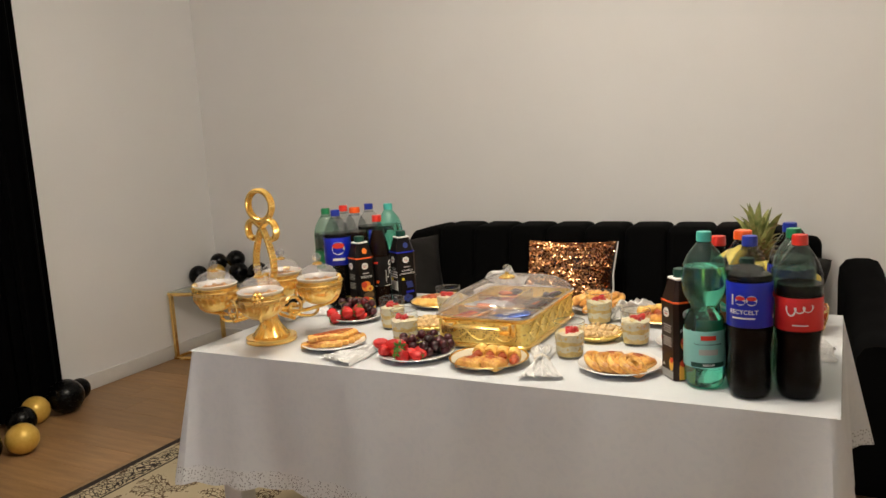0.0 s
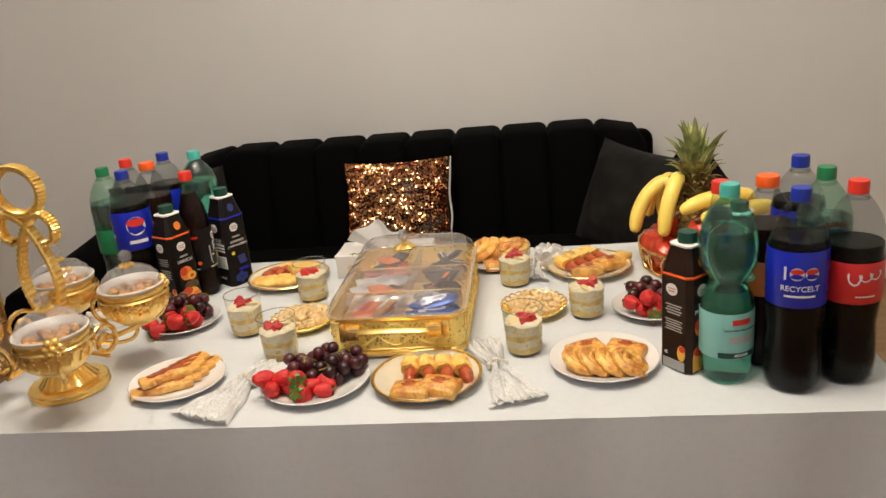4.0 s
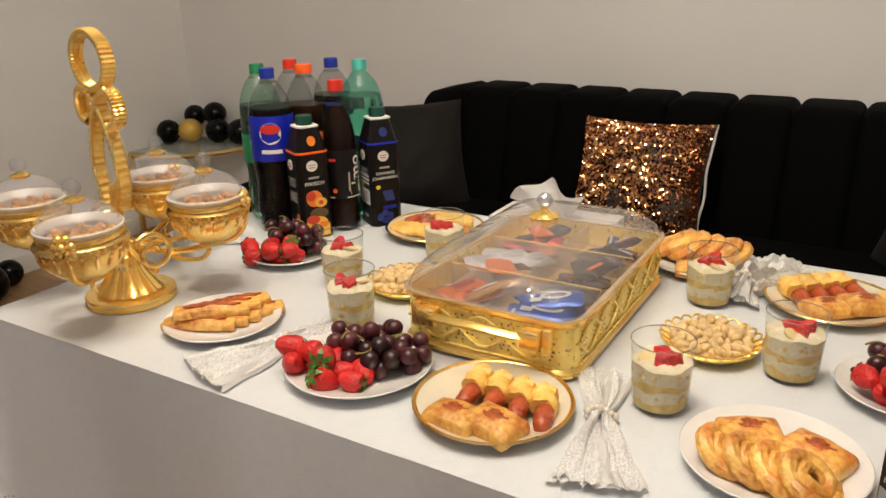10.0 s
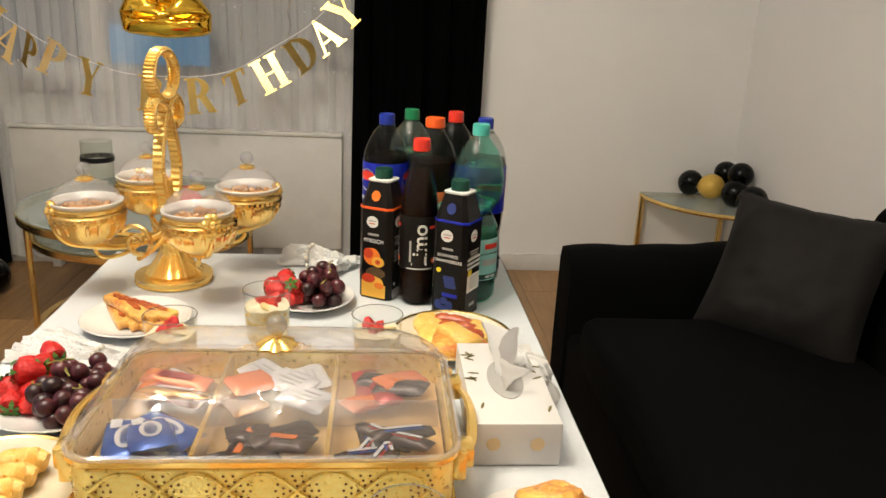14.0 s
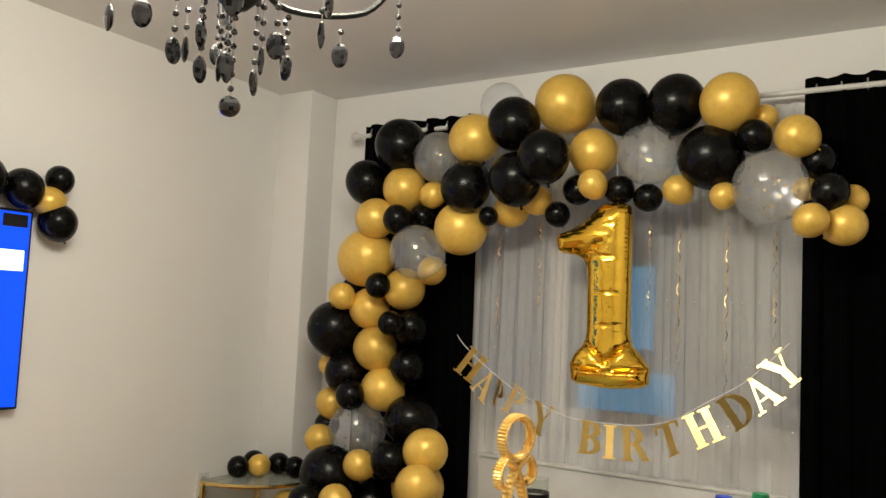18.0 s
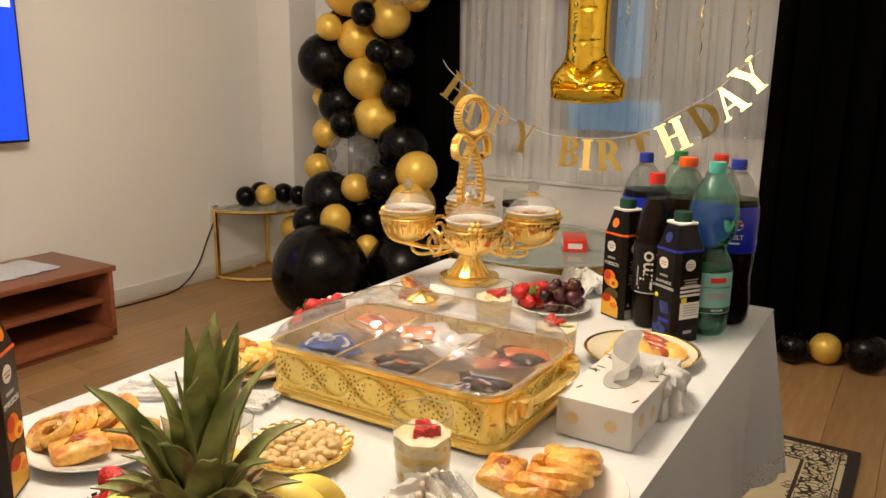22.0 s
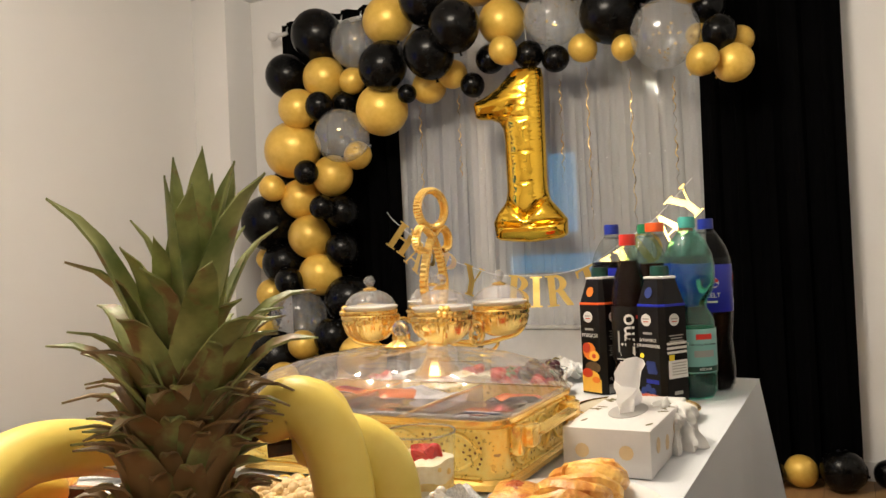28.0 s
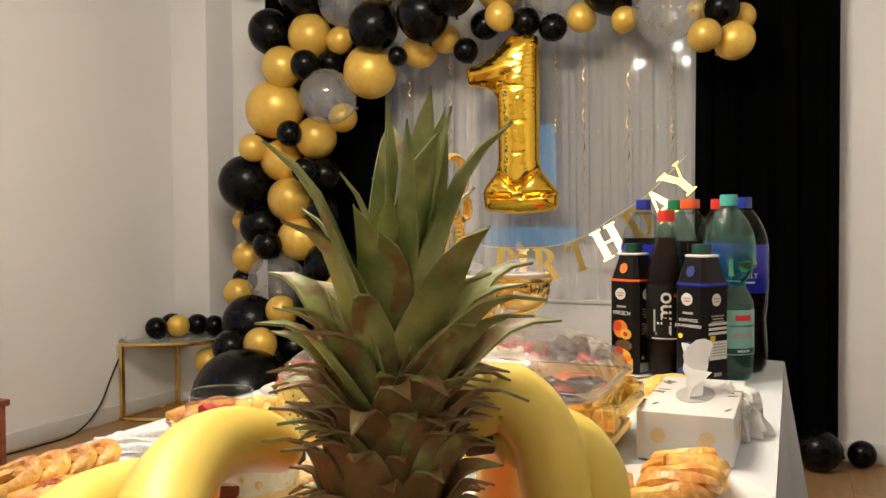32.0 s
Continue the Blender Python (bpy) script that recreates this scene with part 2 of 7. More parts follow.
APPLE = surface("apple_skin", (0.38, 0.012, 0.008), (0.74, 0.10, 0.03), 0.26, scale=18, fine=120, bump=0.04, stretch=(1, 1, 0.4), each=0.1, coat=0.35)
BANANA = surface("banana_peel", (0.93, 0.68, 0.11), (0.98, 0.79, 0.20), 0.42, scale=10, fine=120, bump=0.06, each=0.05)
BROWNTIP = surface("brown_tip", (0.05, 0.03, 0.012), (0.16, 0.09, 0.03), 0.7, scale=60, fine=200)
PINESKIN = surface("pineapple_skin", (0.09, 0.065, 0.015), (0.34, 0.24, 0.05), 0.6, scale=50, fine=220, bump=0.5, each=0.25)


def thin_cloth(name, colour, through_):
    """Thin white stuff that also lets light through from behind."""
    m, t, p = nodes_of(name)
    c = coords(t)
    w = node(t, "ShaderNodeTexNoise", Scale=260.0, Detail=3.0)
    link(t, c, 0, w, "Vector")
    b = node(t, "ShaderNodeBump", Strength=0.25, Distance=0.001)
    link(t, w, 0, b, "Height"), link(t, b, 0, p, "Normal")
    p.inputs["Base Color"].default_value, p.inputs["Roughness"].default_value = (*colour, 1), 0.8
    see, mix = t.nodes.new("ShaderNodeBsdfTranslucent"), t.nodes.new("ShaderNodeMixShader")
    see.inputs[0].default_value, mix.inputs[0].default_value = (*colour, 1), through_
    link(t, p, 0, mix, 1), link(t, see, 0, mix, 2), link(t, mix, 0, t.nodes["Material Output"], 0)
    return m


LACE, TISSUE = thin_cloth("white_lace_cloth", (0.82, 0.81, 0.79), 0.35), thin_cloth("white_tissue", (0.84, 0.84, 0.84), 0.45)
PEARL = plain("pearl", (0.78, 0.72, 0.62), 0.2, coat=0.5)
BOXWHITE = surface("white_board", (0.66, 0.64, 0.62), (0.72, 0.70, 0.68), 0.4, scale=6, fine=120, bump=0.05)
LEAFPRINT, FLOWER = plain("olive_print", (0.17, 0.14, 0.045), 0.5), plain("pale_yellow_print", (0.72, 0.54, 0.30), 0.5)
BLACKPLAST, BLACKMETAL = plain("black_plastic", (0.01, 0.01, 0.01), 0.3), plain("black_metal", (0.012, 0.012, 0.012), 0.35, 0.6)
BLACKCRYSTAL = plain("black_crystal", (0.012, 0.012, 0.014), 0.08, coat=1.0)
WHITEPLAST = plain("white_plastic", (0.74, 0.74, 0.73), 0.4)
BULB = glow("lit_bulb", (1.0, 0.85, 0.66), 22.0)
SCREENBLUE, SCREENDARK = glow("blue_screen", (0.0003, 0.026, 0.40), 3.0), glow("dark_blue_screen", (0.0005, 0.010, 0.12), 2.0)
SCREENWHITE, SCREENTEAL = glow("white_screen", (0.85, 0.92, 1.0), 1.8), glow("teal_screen", (0.01, 0.26, 0.42), 1.0)
WRAPS = [plain(n, c, r, mt) for n, c, r, mt in (("blue_wrapper", (0.02, 0.09, 0.42), 0.2, 0.3), ("white_wrapper", (0.70, 0.70, 0.72), 0.25, 0.2), ("red_wrapper", (0.45, 0.03, 0.02), 0.22, 0.3),
         ("gold_wrapper", (0.70, 0.36, 0.10), 0.22, 0.6), ("brown_wrapper", (0.05, 0.025, 0.02), 0.25, 0.2), ("orange_wrapper", (0.75, 0.18, 0.03), 0.25, 0.2))]


def sheer():
    m, t, p = nodes_of("sheer_net")
    p.inputs["Base Color"].default_value = (0.86, 0.86, 0.86, 1)
    p.inputs["Roughness"].default_value = 0.8
    c = coords(t)
    w = node(t, "ShaderNodeTexNoise", Scale=700.0, Detail=1.0)
    link(t, c, 0, w, "Vector")
    r = t.nodes.new("ShaderNodeMapRange")
    r.inputs[3].default_value, r.inputs[4].default_value = 0.26, 0.64
    link(t, w, 0, r, 0), link(t, r, 0, p, "Alpha")
    return m


def damask():
    """Ivory satin cloth with a woven leaf pattern that shows in its sheen."""
    m, t, p = nodes_of("ivory_damask")
    c = coords(t)
    warp, cells = node(t, "ShaderNodeTexNoise", Scale=7.0, Detail=3.0), node(t, "ShaderNodeTexVoronoi", Scale=55.0)
    link(t, c, 0, warp, "Vector")
    wm = t.nodes.new("ShaderNodeMix")
    wm.data_type = "RGBA"
    wm.inputs[0].default_value = 0.16
    link(t, c, 0, wm, 6), link(t, warp, 1, wm, 7), link(t, wm, 2, cells, "Vector")
    figure = t.nodes.new("ShaderNodeMapRange")
    figure.inputs[1].default_value, figure.inputs[2].default_value = 0.40, 0.46
    link(t, cells, 0, figure, 0)
    col, rough = t.nodes.new("ShaderNodeMix"), t.nodes.new("ShaderNodeMapRange")
    col.data_type = "RGBA"
    # the ivory is tinted cool: the screen's bluish light is put into the colour
    col.inputs[6].default_value, col.inputs[7].default_value = (0.640, 0.668, 0.695, 1), (0.658, 0.683, 0.706, 1)
    link(t, figure, 0, col, 0), link(t, col, 2, p, "Base Color")
    rough.inputs[3].default_value, rough.inputs[4].default_value = 0.42, 0.52
    link(t, figure, 0, rough, 0), link(t, rough, 0, p, "Roughness")
    weave = node(t, "ShaderNodeTexNoise", Scale=420.0, Detail=2.0)
    link(t, c, 0, weave, "Vector")
    b = node(t, "ShaderNodeBump", Strength=0.25, Distance=0.002)
    link(t, weave, 0, b, "Height"), link(t, b, 0, p, "Normal")
    p.inputs["Sheen Weight"].default_value = 0.08
    p.inputs["Specular IOR Level"].default_value = 0.3
    return m


def netting():
    """Fine white lace, part open."""
    m, t, p = nodes_of("napkin_lace")
    p.inputs["Base Color"].default_value = (0.76, 0.76, 0.755, 1)
    p.inputs["Roughness"].default_value = 0.8
    c = coords(t)
    w = node(t, "ShaderNodeTexNoise", Scale=380.0, Detail=2.0)
    link(t, c, 0, w, "Vector")
    r = t.nodes.new("ShaderNodeMapRange")
    r.inputs[1].default_value, r.inputs[2].default_value, r.inputs[3].default_value, r.inputs[4].default_value = 0.35, 0.62, 0.62, 0.96
    link(t, w, 0, r, 0), link(t, r, 0, p, "Alpha")
    return m


def crown_leaf(name, brown):
    """Grey-green leaf with yellow edges and brown dried patches."""
    m, t, p = nodes_of(name)
    c = coords(t)
    info, shift = t.nodes.new("ShaderNodeObjectInfo"), t.nodes.new("ShaderNodeVectorMath")
    link(t, c, 0, shift, 0), link(t, info, "Random", shift, 1)
    big, fibre = node(t, "ShaderNodeTexNoise", Scale=62.0, Detail=5.0), node(t, "ShaderNodeTexNoise", Scale=30.0, Detail=4.0)
    link(t, shift, 0, big, "Vector"), link(t, c, 0, fibre, "Vector")
    green, dry, amount = t.nodes.new("ShaderNodeMix"), t.nodes.new("ShaderNodeMix"), t.nodes.new("ShaderNodeMapRange")
    for n in (green, dry):
        n.data_type = "RGBA"
    green.inputs[6].default_value, green.inputs[7].default_value = (0.105, 0.15, 0.034, 1), (0.47, 0.47, 0.17, 1)
    dry.inputs[7].default_value = (0.24, 0.145, 0.055, 1)
    contrast = t.nodes.new("ShaderNodeMapRange")
    contrast.inputs[1].default_value, contrast.inputs[2].default_value = 0.35, 0.68
    link(t, fibre, 0, contrast, 0), link(t, contrast, 0, green, 0), link(t, green, 2, dry, 6)
    amount.inputs[1].default_value, amount.inputs[2].default_value = 0.66 - brown, 0.78 - brown
    link(t, big, 0, amount, 0), link(t, amount, 0, dry, 0), link(t, dry, 2, p, "Base Color")
    p.inputs["Roughness"].default_value = 0.5
    b = node(t, "ShaderNodeBump", Strength=0.4, Distance=0.002)
    link(t, big, 0, b, "Height"), link(t, b, 0, p, "Normal")
    return m


def lacework():
    m, t, p = nodes_of("lace_trim")
    p.inputs["Base Color"].default_value = (0.68, 0.70, 0.71, 1)
    p.inputs["Roughness"].default_value = 0.8
    c = coords(t)
    v = node(t, "ShaderNodeTexVoronoi", Scale=150.0)
    link(t, c, 0, v, "Vector")
    r = t.nodes.new("ShaderNodeMapRange")
    r.inputs[1].default_value, r.inputs[2].default_value, r.inputs[3].default_value, r.inputs[4].default_value = 0.22, 0.36, 0.35, 1.0
    link(t, v, 0, r, 0), link(t, r, 0, p, "Alpha")
    return m


def rug_weave():
    """A beige rug with dark scroll work, and a dark border with a pale scrolled band."""
    m, t, p = nodes_of("woven_rug")
    c = coords(t)
    split = t.nodes.new("ShaderNodeSeparateXYZ")
    link(t, c, 0, split, 0)

    def math(op, a, b=None):
        n = t.nodes.new("ShaderNodeMath")
        n.operation = op
        for k, v in enumerate((a, b)):
            if v is None:
                continue
            if isinstance(v, tuple):
                t.links.new(v[0].outputs[v[1]], n.inputs[k])
            else:
                n.inputs[k].default_value = v
        return (n, 0)

    ex = math("SUBTRACT", 1.45, math("ABSOLUTE", (split, 0)))
    ey = math("SUBTRACT", 0.80, math("ABSOLUTE", (split, 1)))
    edge = math("MINIMUM", ex, ey)
    scroll = node(t, "ShaderNodeTexVoronoi", Scale=52.0)
    scroll.feature = "DISTANCE_TO_EDGE"
    warp = node(t, "ShaderNodeTexNoise", Scale=9.0, Detail=2.0)
    link(t, c, 0, warp, "Vector")
    wm = t.nodes.new("ShaderNodeMix")
    wm.data_type = "RGBA"
    wm.inputs[0].default_value = 0.12
    link(t, c, 0, wm, 6), link(t, warp, 1, wm, 7), link(t, wm, 2, scroll, "Vector")
    lines = math("LESS_THAN", (scroll, 0), 0.10)
    field = t.nodes.new("ShaderNodeMix")
    field.data_type = "RGBA"
    field.inputs[6].default_value, field.inputs[7].default_value = (0.50, 0.40, 0.23, 1), (0.66, 0.58, 0.42, 1)
    blotch = node(t, "ShaderNodeTexNoise", Scale=6.0, Detail=4.0)
    link(t, c, 0, blotch, "Vector"), link(t, blotch, 0, field, 0)
    def over(base, fac, colour):
        n = t.nodes.new("ShaderNodeMix")
        n.data_type = "RGBA"
        t.links.new(fac[0].outputs[fac[1]], n.inputs[0])
        t.links.new(base[0].outputs[base[1]], n.inputs[6])
        n.inputs[7].default_value = (*colour, 1)
        return (n, 2)
    band = math("MULTIPLY", math("LESS_THAN", edge, 0.15), math("GREATER_THAN", edge, 0.062))
    sparse = math("MULTIPLY", lines, math("GREATER_THAN", (blotch, 0), 0.52))
    col = over((field, 2), sparse, (0.11, 0.065, 0.03))
    col = over(col, math("MULTIPLY", band, lines), (0.025, 0.015, 0.012))
    col = over(col, math("LESS_THAN", edge, 0.036), (0.02, 0.011, 0.010))
    for near, far in ((0.053, 0.058), (0.155, 0.166)):
        ring = math("MULTIPLY", math("LESS_THAN", edge, far), math("GREATER_THAN", edge, near))
        col = over(col, ring, (0.03, 0.018, 0.013))
    t.links.new(col[0].outputs[col[1]], p.inputs["Base Color"])
    p.inputs["Roughness"].default_value = 0.95
    pile = node(t, "ShaderNodeTexNoise", Scale=420.0, Detail=2.0)
    link(t, c, 0, pile, "Vector")
    b = node(t, "ShaderNodeBump", Strength=0.6, Distance=0.004)
    link(t, pile, 0, b, "Height"), link(t, b, 0, p, "Normal")
    return m


PINELEAF, PINEMID, PINEBROWN = crown_leaf("pineapple_leaf", 0.06), crown_leaf("drying_pineapple_leaf", 0.17), crown_leaf("dry_pineapple_leaf", 0.30)
SHEER, LACETRIM, RUG, CLOTH, NETTING = sheer(), lacework(), rug_weave(), damask(), netting()

# ---- mesh helpers ----
def mesh_of(bm, material, smooth=True, name="mesh"):
    me = bpy.data.meshes.new(name)
    bm.normal_update()
    bm.to_mesh(me)
    bm.free()
    me.materials.append(material)
    if smooth:
        me.polygons.foreach_set("use_smooth", [True] * len(me.polygons))
        me.set_sharp_from_angle(angle=radians(38))
    return me


def thing(name, x, y, z, label, category, group="", kind="", turn=0, rx=0, ry=0):
    ob = new(name)
    ob.matrix_basis = pose(x, y, z, rx, ry, turn)
    return tagged(ob, label, category, group, kind)


def part(name, bm, material, parent=None, label="", smooth=True, m=None):
    me = bm if isinstance(bm, bpy.types.Mesh) else mesh_of(bm, material, smooth, name)
    ob = new(name, me)
    ob.parent = parent
    if m is not None:
        ob.matrix_basis = m
    return tagged(ob, label)


def solo(name, bm, material, m, label, category, group="", kind="", smooth=True):
    ob = part(name, bm, material, None, label, smooth, m)
    return tagged(ob, label, category, group, kind)


def box(sx, sy, sz, cx=0, cy=0, cz=0, r=0.0, seg=2, bm=None, m=None):
    b = bmesh.new()
    bmesh.ops.create_cube(b, size=1)
    for v in b.verts:
        v.co = Vector((v.co.x * sx, v.co.y * sy, v.co.z * sz))
    if r:
        bmesh.ops.bevel(b, geom=b.edges[:], offset=r, segments=seg, affect="EDGES", profile=0.5)
    for v in b.verts:
        v.co += Vector((cx, cy, cz))
        if m is not None:
            v.co = m @ v.co
    return join(bm, b)


def join(bm, b):
    if bm is None:
        return b
    me = bpy.data.meshes.new("tmp")
    b.to_mesh(me)
    b.free()
    bm.from_mesh(me)
    bpy.data.meshes.remove(me)
    return bm


def grid(rows, bm=None, close_u=False, close_v=False):
    """A sheet through rows of points."""
    b = bm or bmesh.new()
    vs = [[b.verts.new(p) for p in row] for row in rows]
    nu, nv = len(vs), len(vs[0])
    for i in range(nu - (0 if close_u else 1)):
        for j in range(nv - (0 if close_v else 1)):
            b.faces.new((vs[i][j], vs[(i + 1) % nu][j], vs[(i + 1) % nu][(j + 1) % nv], vs[i][(j + 1) % nv]))
    return b


def lathe(profile, seg=24, bm=None, at=(0, 0, 0), wave=None):
    """Turned about z. profile: (radius, height) from below upwards; a radius of 0 closes it. wave(angle, height) scales the radius."""
    b = bm or bmesh.new()
    rings = []
    for r, z in profile:
        if r <= 1e-6:
            rings.append([b.verts.new((at[0], at[1], at[2] + z))])
        else:
            ring = []
            for k in range(seg):
                a = k * math.tau / seg
                s = r * (wave(a, z) if wave else 1)
                ring.append(b.verts.new((at[0] + s * math.cos(a), at[1] + s * math.sin(a), at[2] + z)))
            rings.append(ring)
    for lo, hi in zip(rings, rings[1:]):
        for k in range(seg):
            n = (k + 1) % seg
            if len(lo) == 1 and len(hi) > 1:
                b.faces.new((lo[0], hi[n], hi[k]))
            elif len(hi) == 1 and len(lo) > 1:
                b.faces.new((lo[k], lo[n], hi[0]))
            elif len(lo) > 1:
                b.faces.new((lo[k], lo[n], hi[n], hi[k]))
    return b


def smooth_line(points, n=6, closed=False):
    pts = [Vector(p) for p in points]
    out, c = [], len(pts)
    for i in range(c if closed else c - 1):
        p0 = pts[(i - 1) % c] if closed or i else pts[0]
        p1, p2 = pts[i], pts[(i + 1) % c]
        p3 = pts[(i + 2) % c] if closed or i + 2 < c else pts[-1]
        for k in range(n):
            t = k / n
            out.append(0.5 * (2 * p1 + (p2 - p0) * t + (2 * p0 - 5 * p1 + 4 * p2 - p3) * t * t + (3 * p1 - p0 - 3 * p2 + p3) * t ** 3))
    if not closed:
        out.append(pts[-1])
    return out


def tube(points, r, seg=8, bm=None, closed=False, flat=1.0):
    """A round rod along points; r may be a function of 0..1; flat squashes it across."""
    b = bm or bmesh.new()
    pts = [Vector(p) for p in points]
    n, rows, up = len(pts), [], None
    for i, p in enumerate(pts):
        a, c = pts[(i - 1) % n if closed else max(i - 1, 0)], pts[(i + 1) % n if closed else min(i + 1, n - 1)]
        d = (c - a).normalized()
        if up is None:
            up = d.orthogonal().normalized()
        up = (up - d * up.dot(d)).normalized()
        side = d.cross(up)
        rr = r(i / max(n - 1, 1)) if callable(r) else r
        rows.append([p + rr * (math.cos(k * math.tau / seg) * up + flat * math.sin(k * math.tau / seg) * side) for k in range(seg)])
    grid(rows, b, close_u=closed, close_v=True)
    if not closed:
        b.verts.ensure_lookup_table()
        total = len(b.verts)
        b.faces.new([b.verts[total - n * seg + k] for k in range(seg)][::-1])
        b.faces.new([b.verts[total - seg + k] for k in range(seg)])
    return b


def ball(r, at=(0, 0, 0), seg=16, rings=10, bm=None, sx=1, sy=1, sz=1, m=None):
    b = bmesh.new()
    bmesh.ops.create_uvsphere(b, u_segments=seg, v_segments=rings, radius=r)
    for v in b.verts:
        v.co = Vector((v.co.x * sx, v.co.y * sy, v.co.z * sz)) + Vector(at)
        if m is not None:
            v.co = m @ v.co
    return join(bm, b)


def disc_arc(points_xy, thick, z0=0.0):
    """A flat plate from an outline."""
    b = bmesh.new()
    lo, hi = [b.verts.new((x, y, z0)) for x, y in points_xy], [b.verts.new((x, y, z0 + thick)) for x, y in points_xy]
    b.faces.new(lo[::-1]), b.faces.new(hi)
    n = len(lo)
    for i in range(n):
        b.faces.new((lo[i], lo[(i + 1) % n], hi[(i + 1) % n], hi[i]))
    return b


def words(text, size, material, depth=0.0006, bold=False, align="CENTER"):
    """Letters as a mesh in the xy plane, facing +z, in the built-in font."""
    cu = bpy.data.curves.new("words", "FONT")
    cu.body, cu.size, cu.extrude, cu.align_x, cu.align_y = text, size, depth, align, "CENTER"
    cu.offset = size * 0.012 if bold else 0.0
    cu.resolution_u = 3
    ob = bpy.data.objects.new("words", cu)
    scene.collection.objects.link(ob)
    me = bpy.data.meshes.new_from_object(ob.evaluated_get(bpy.context.evaluated_depsgraph_get()))
    bpy.data.objects.remove(ob)
    bpy.data.curves.remove(cu)
    me.materials.clear()
    me.materials.append(material)
    return me


def wrap(me, r, z, angle, tilt=0.0):
    """Bends a flat mesh round an upright cylinder of radius r, at height z, its middle facing the angle."""
    c, s = math.cos(tilt), math.sin(tilt)
    for v in me.vertices:
        x, y = v.co.x * c - v.co.y * s, v.co.x * s + v.co.y * c
        a = angle + x / r
        v.co = ((r + v.co.z) * math.cos(a), (r + v.co.z) * math.sin(a), z + y)
    return me


def bent_plate(w, h, r, z, angle, material, x0=0.0, n=10, round_=False, proud=0.0006):
    """A printed field on a cylinder: a rectangle, or an oval."""
    b = bmesh.new()
    if round_:
        ring = [b.verts.new((x0 + w / 2 * math.cos(k * math.tau / 20), h / 2 * math.sin(k * math.tau / 20), 0)) for k in range(20)]
        b.faces.new(ring)
        bmesh.ops.triangulate(b, faces=b.faces[:])
    else:
        grid([[(x0 - w / 2 + w * i / n, -h / 2, 0), (x0 - w / 2 + w * i / n, h / 2, 0)] for i in range(n + 1)], b)
    for v in b.verts:
        a = angle + v.co.x / r
        v.co = Vector(((r + proud) * math.cos(a), (r + proud) * math.sin(a), z + v.co.y))
    return mesh_of(b, material)

# ---- the room ----
X0, X1, Y0, Y1, TOP = -3.46, 2.30, -0.33, 4.55, 2.72
WIN = (0.92, 2.78, 0.86, 2.32)        # the window's opening: y from, y to, z from, z to
floor = solo("floor", box(X1 - X0 + 0.4, Y1 - Y0 + 0.4, 0.10, (X0 + X1) / 2, (Y0 + Y1) / 2, -0.056), JOINT, pose(0, 0, 0), "brown oak laminate floor of long boards", "floor", kind="structure")
solo("ceiling", box(X1 - X0 + 0.4, Y1 - Y0 + 0.4, 0.12, (X0 + X1) / 2, (Y0 + Y1) / 2, TOP + 0.06), CEIL, pose(0, 0, 0), "plain white painted ceiling", "ceiling", kind="structure")
solo("wall_south", box(X1 - X0 + 0.4, 0.2, TOP, (X0 + X1) / 2, Y0 - 0.1, TOP / 2), WALL, pose(0, 0, 0), "plain off-white painted wall behind the television", "wall", kind="structure")
solo("wall_north", box(X1 - X0 + 0.4, 0.2, TOP, (X0 + X1) / 2, Y1 + 0.1, TOP / 2), WALL, pose(0, 0, 0), "plain off-white painted wall behind the sofa", "wall", kind="structure")
solo("wall_east", box(0.2, Y1 - Y0, TOP, X1 + 0.1, (Y0 + Y1) / 2, TOP / 2), WALL, pose(0, 0, 0), "plain off-white painted wall", "wall", kind="structure")
west = box(0.2, WIN[0] - Y0, TOP, X0 - 0.1, (WIN[0] + Y0) / 2, TOP / 2)
box(0.2, Y1 - WIN[1], TOP, X0 - 0.1, (WIN[1] + Y1) / 2, TOP / 2, bm=west)
box(0.2, WIN[1] - WIN[0], WIN[2], X0 - 0.1, (WIN[0] + WIN[1]) / 2, WIN[2] / 2, bm=west)
box(0.2, WIN[1] - WIN[0], TOP - WIN[3], X0 - 0.1, (WIN[0] + WIN[1]) / 2, (TOP + WIN[3]) / 2, bm=west)
solo("wall_west", west, WALL, pose(0, 0, 0), "off-white painted wall with a wide window", "wall", kind="structure")
solo("wall_pillar", box(0.24, 0.27, TOP, X0 + 0.12, Y0 + 0.135, TOP / 2, 0.006), WALL, pose(0, 0, 0), "white boxed-in pillar in the corner", "pillar", kind="structure")
for x, y, sx, sy in ((X0 + 0.008, (Y0 + 0.27 + Y1) / 2, 0.016, Y1 - Y0 - 0.27), ((X0 + 0.24 + X1) / 2, Y0 + 0.008, X1 - X0 - 0.24, 0.016), ((X0 + X1) / 2, Y1 - 0.008, X1 - X0 - 0.04, 0.016)):
    solo("baseboard", box(sx, sy, 0.085, x, y, 0.0425, 0.004), TRIM, pose(0, 0, 0), "low white painted baseboard", "baseboard", kind="structure")

# the window, behind the curtains
window = thing("window_1", X0 - 0.06, (WIN[0] + WIN[1]) / 2, WIN[2], "white plastic window with two dark panes at dusk", "window", kind="structure")
ww, wh = WIN[1] - WIN[0], WIN[3] - WIN[2]
wf = box(0.07, ww, 0.09, 0, 0, 0.045, 0.006)
box(0.07, ww, 0.07, 0, 0, wh - 0.035, 0.006, bm=wf)
for s in (-1, 1):
    box(0.07, 0.07, wh - 0.16, 0, s * (ww / 2 - 0.035), wh / 2, 0.006, bm=wf)
part("window_frame", wf, TRIM, window)
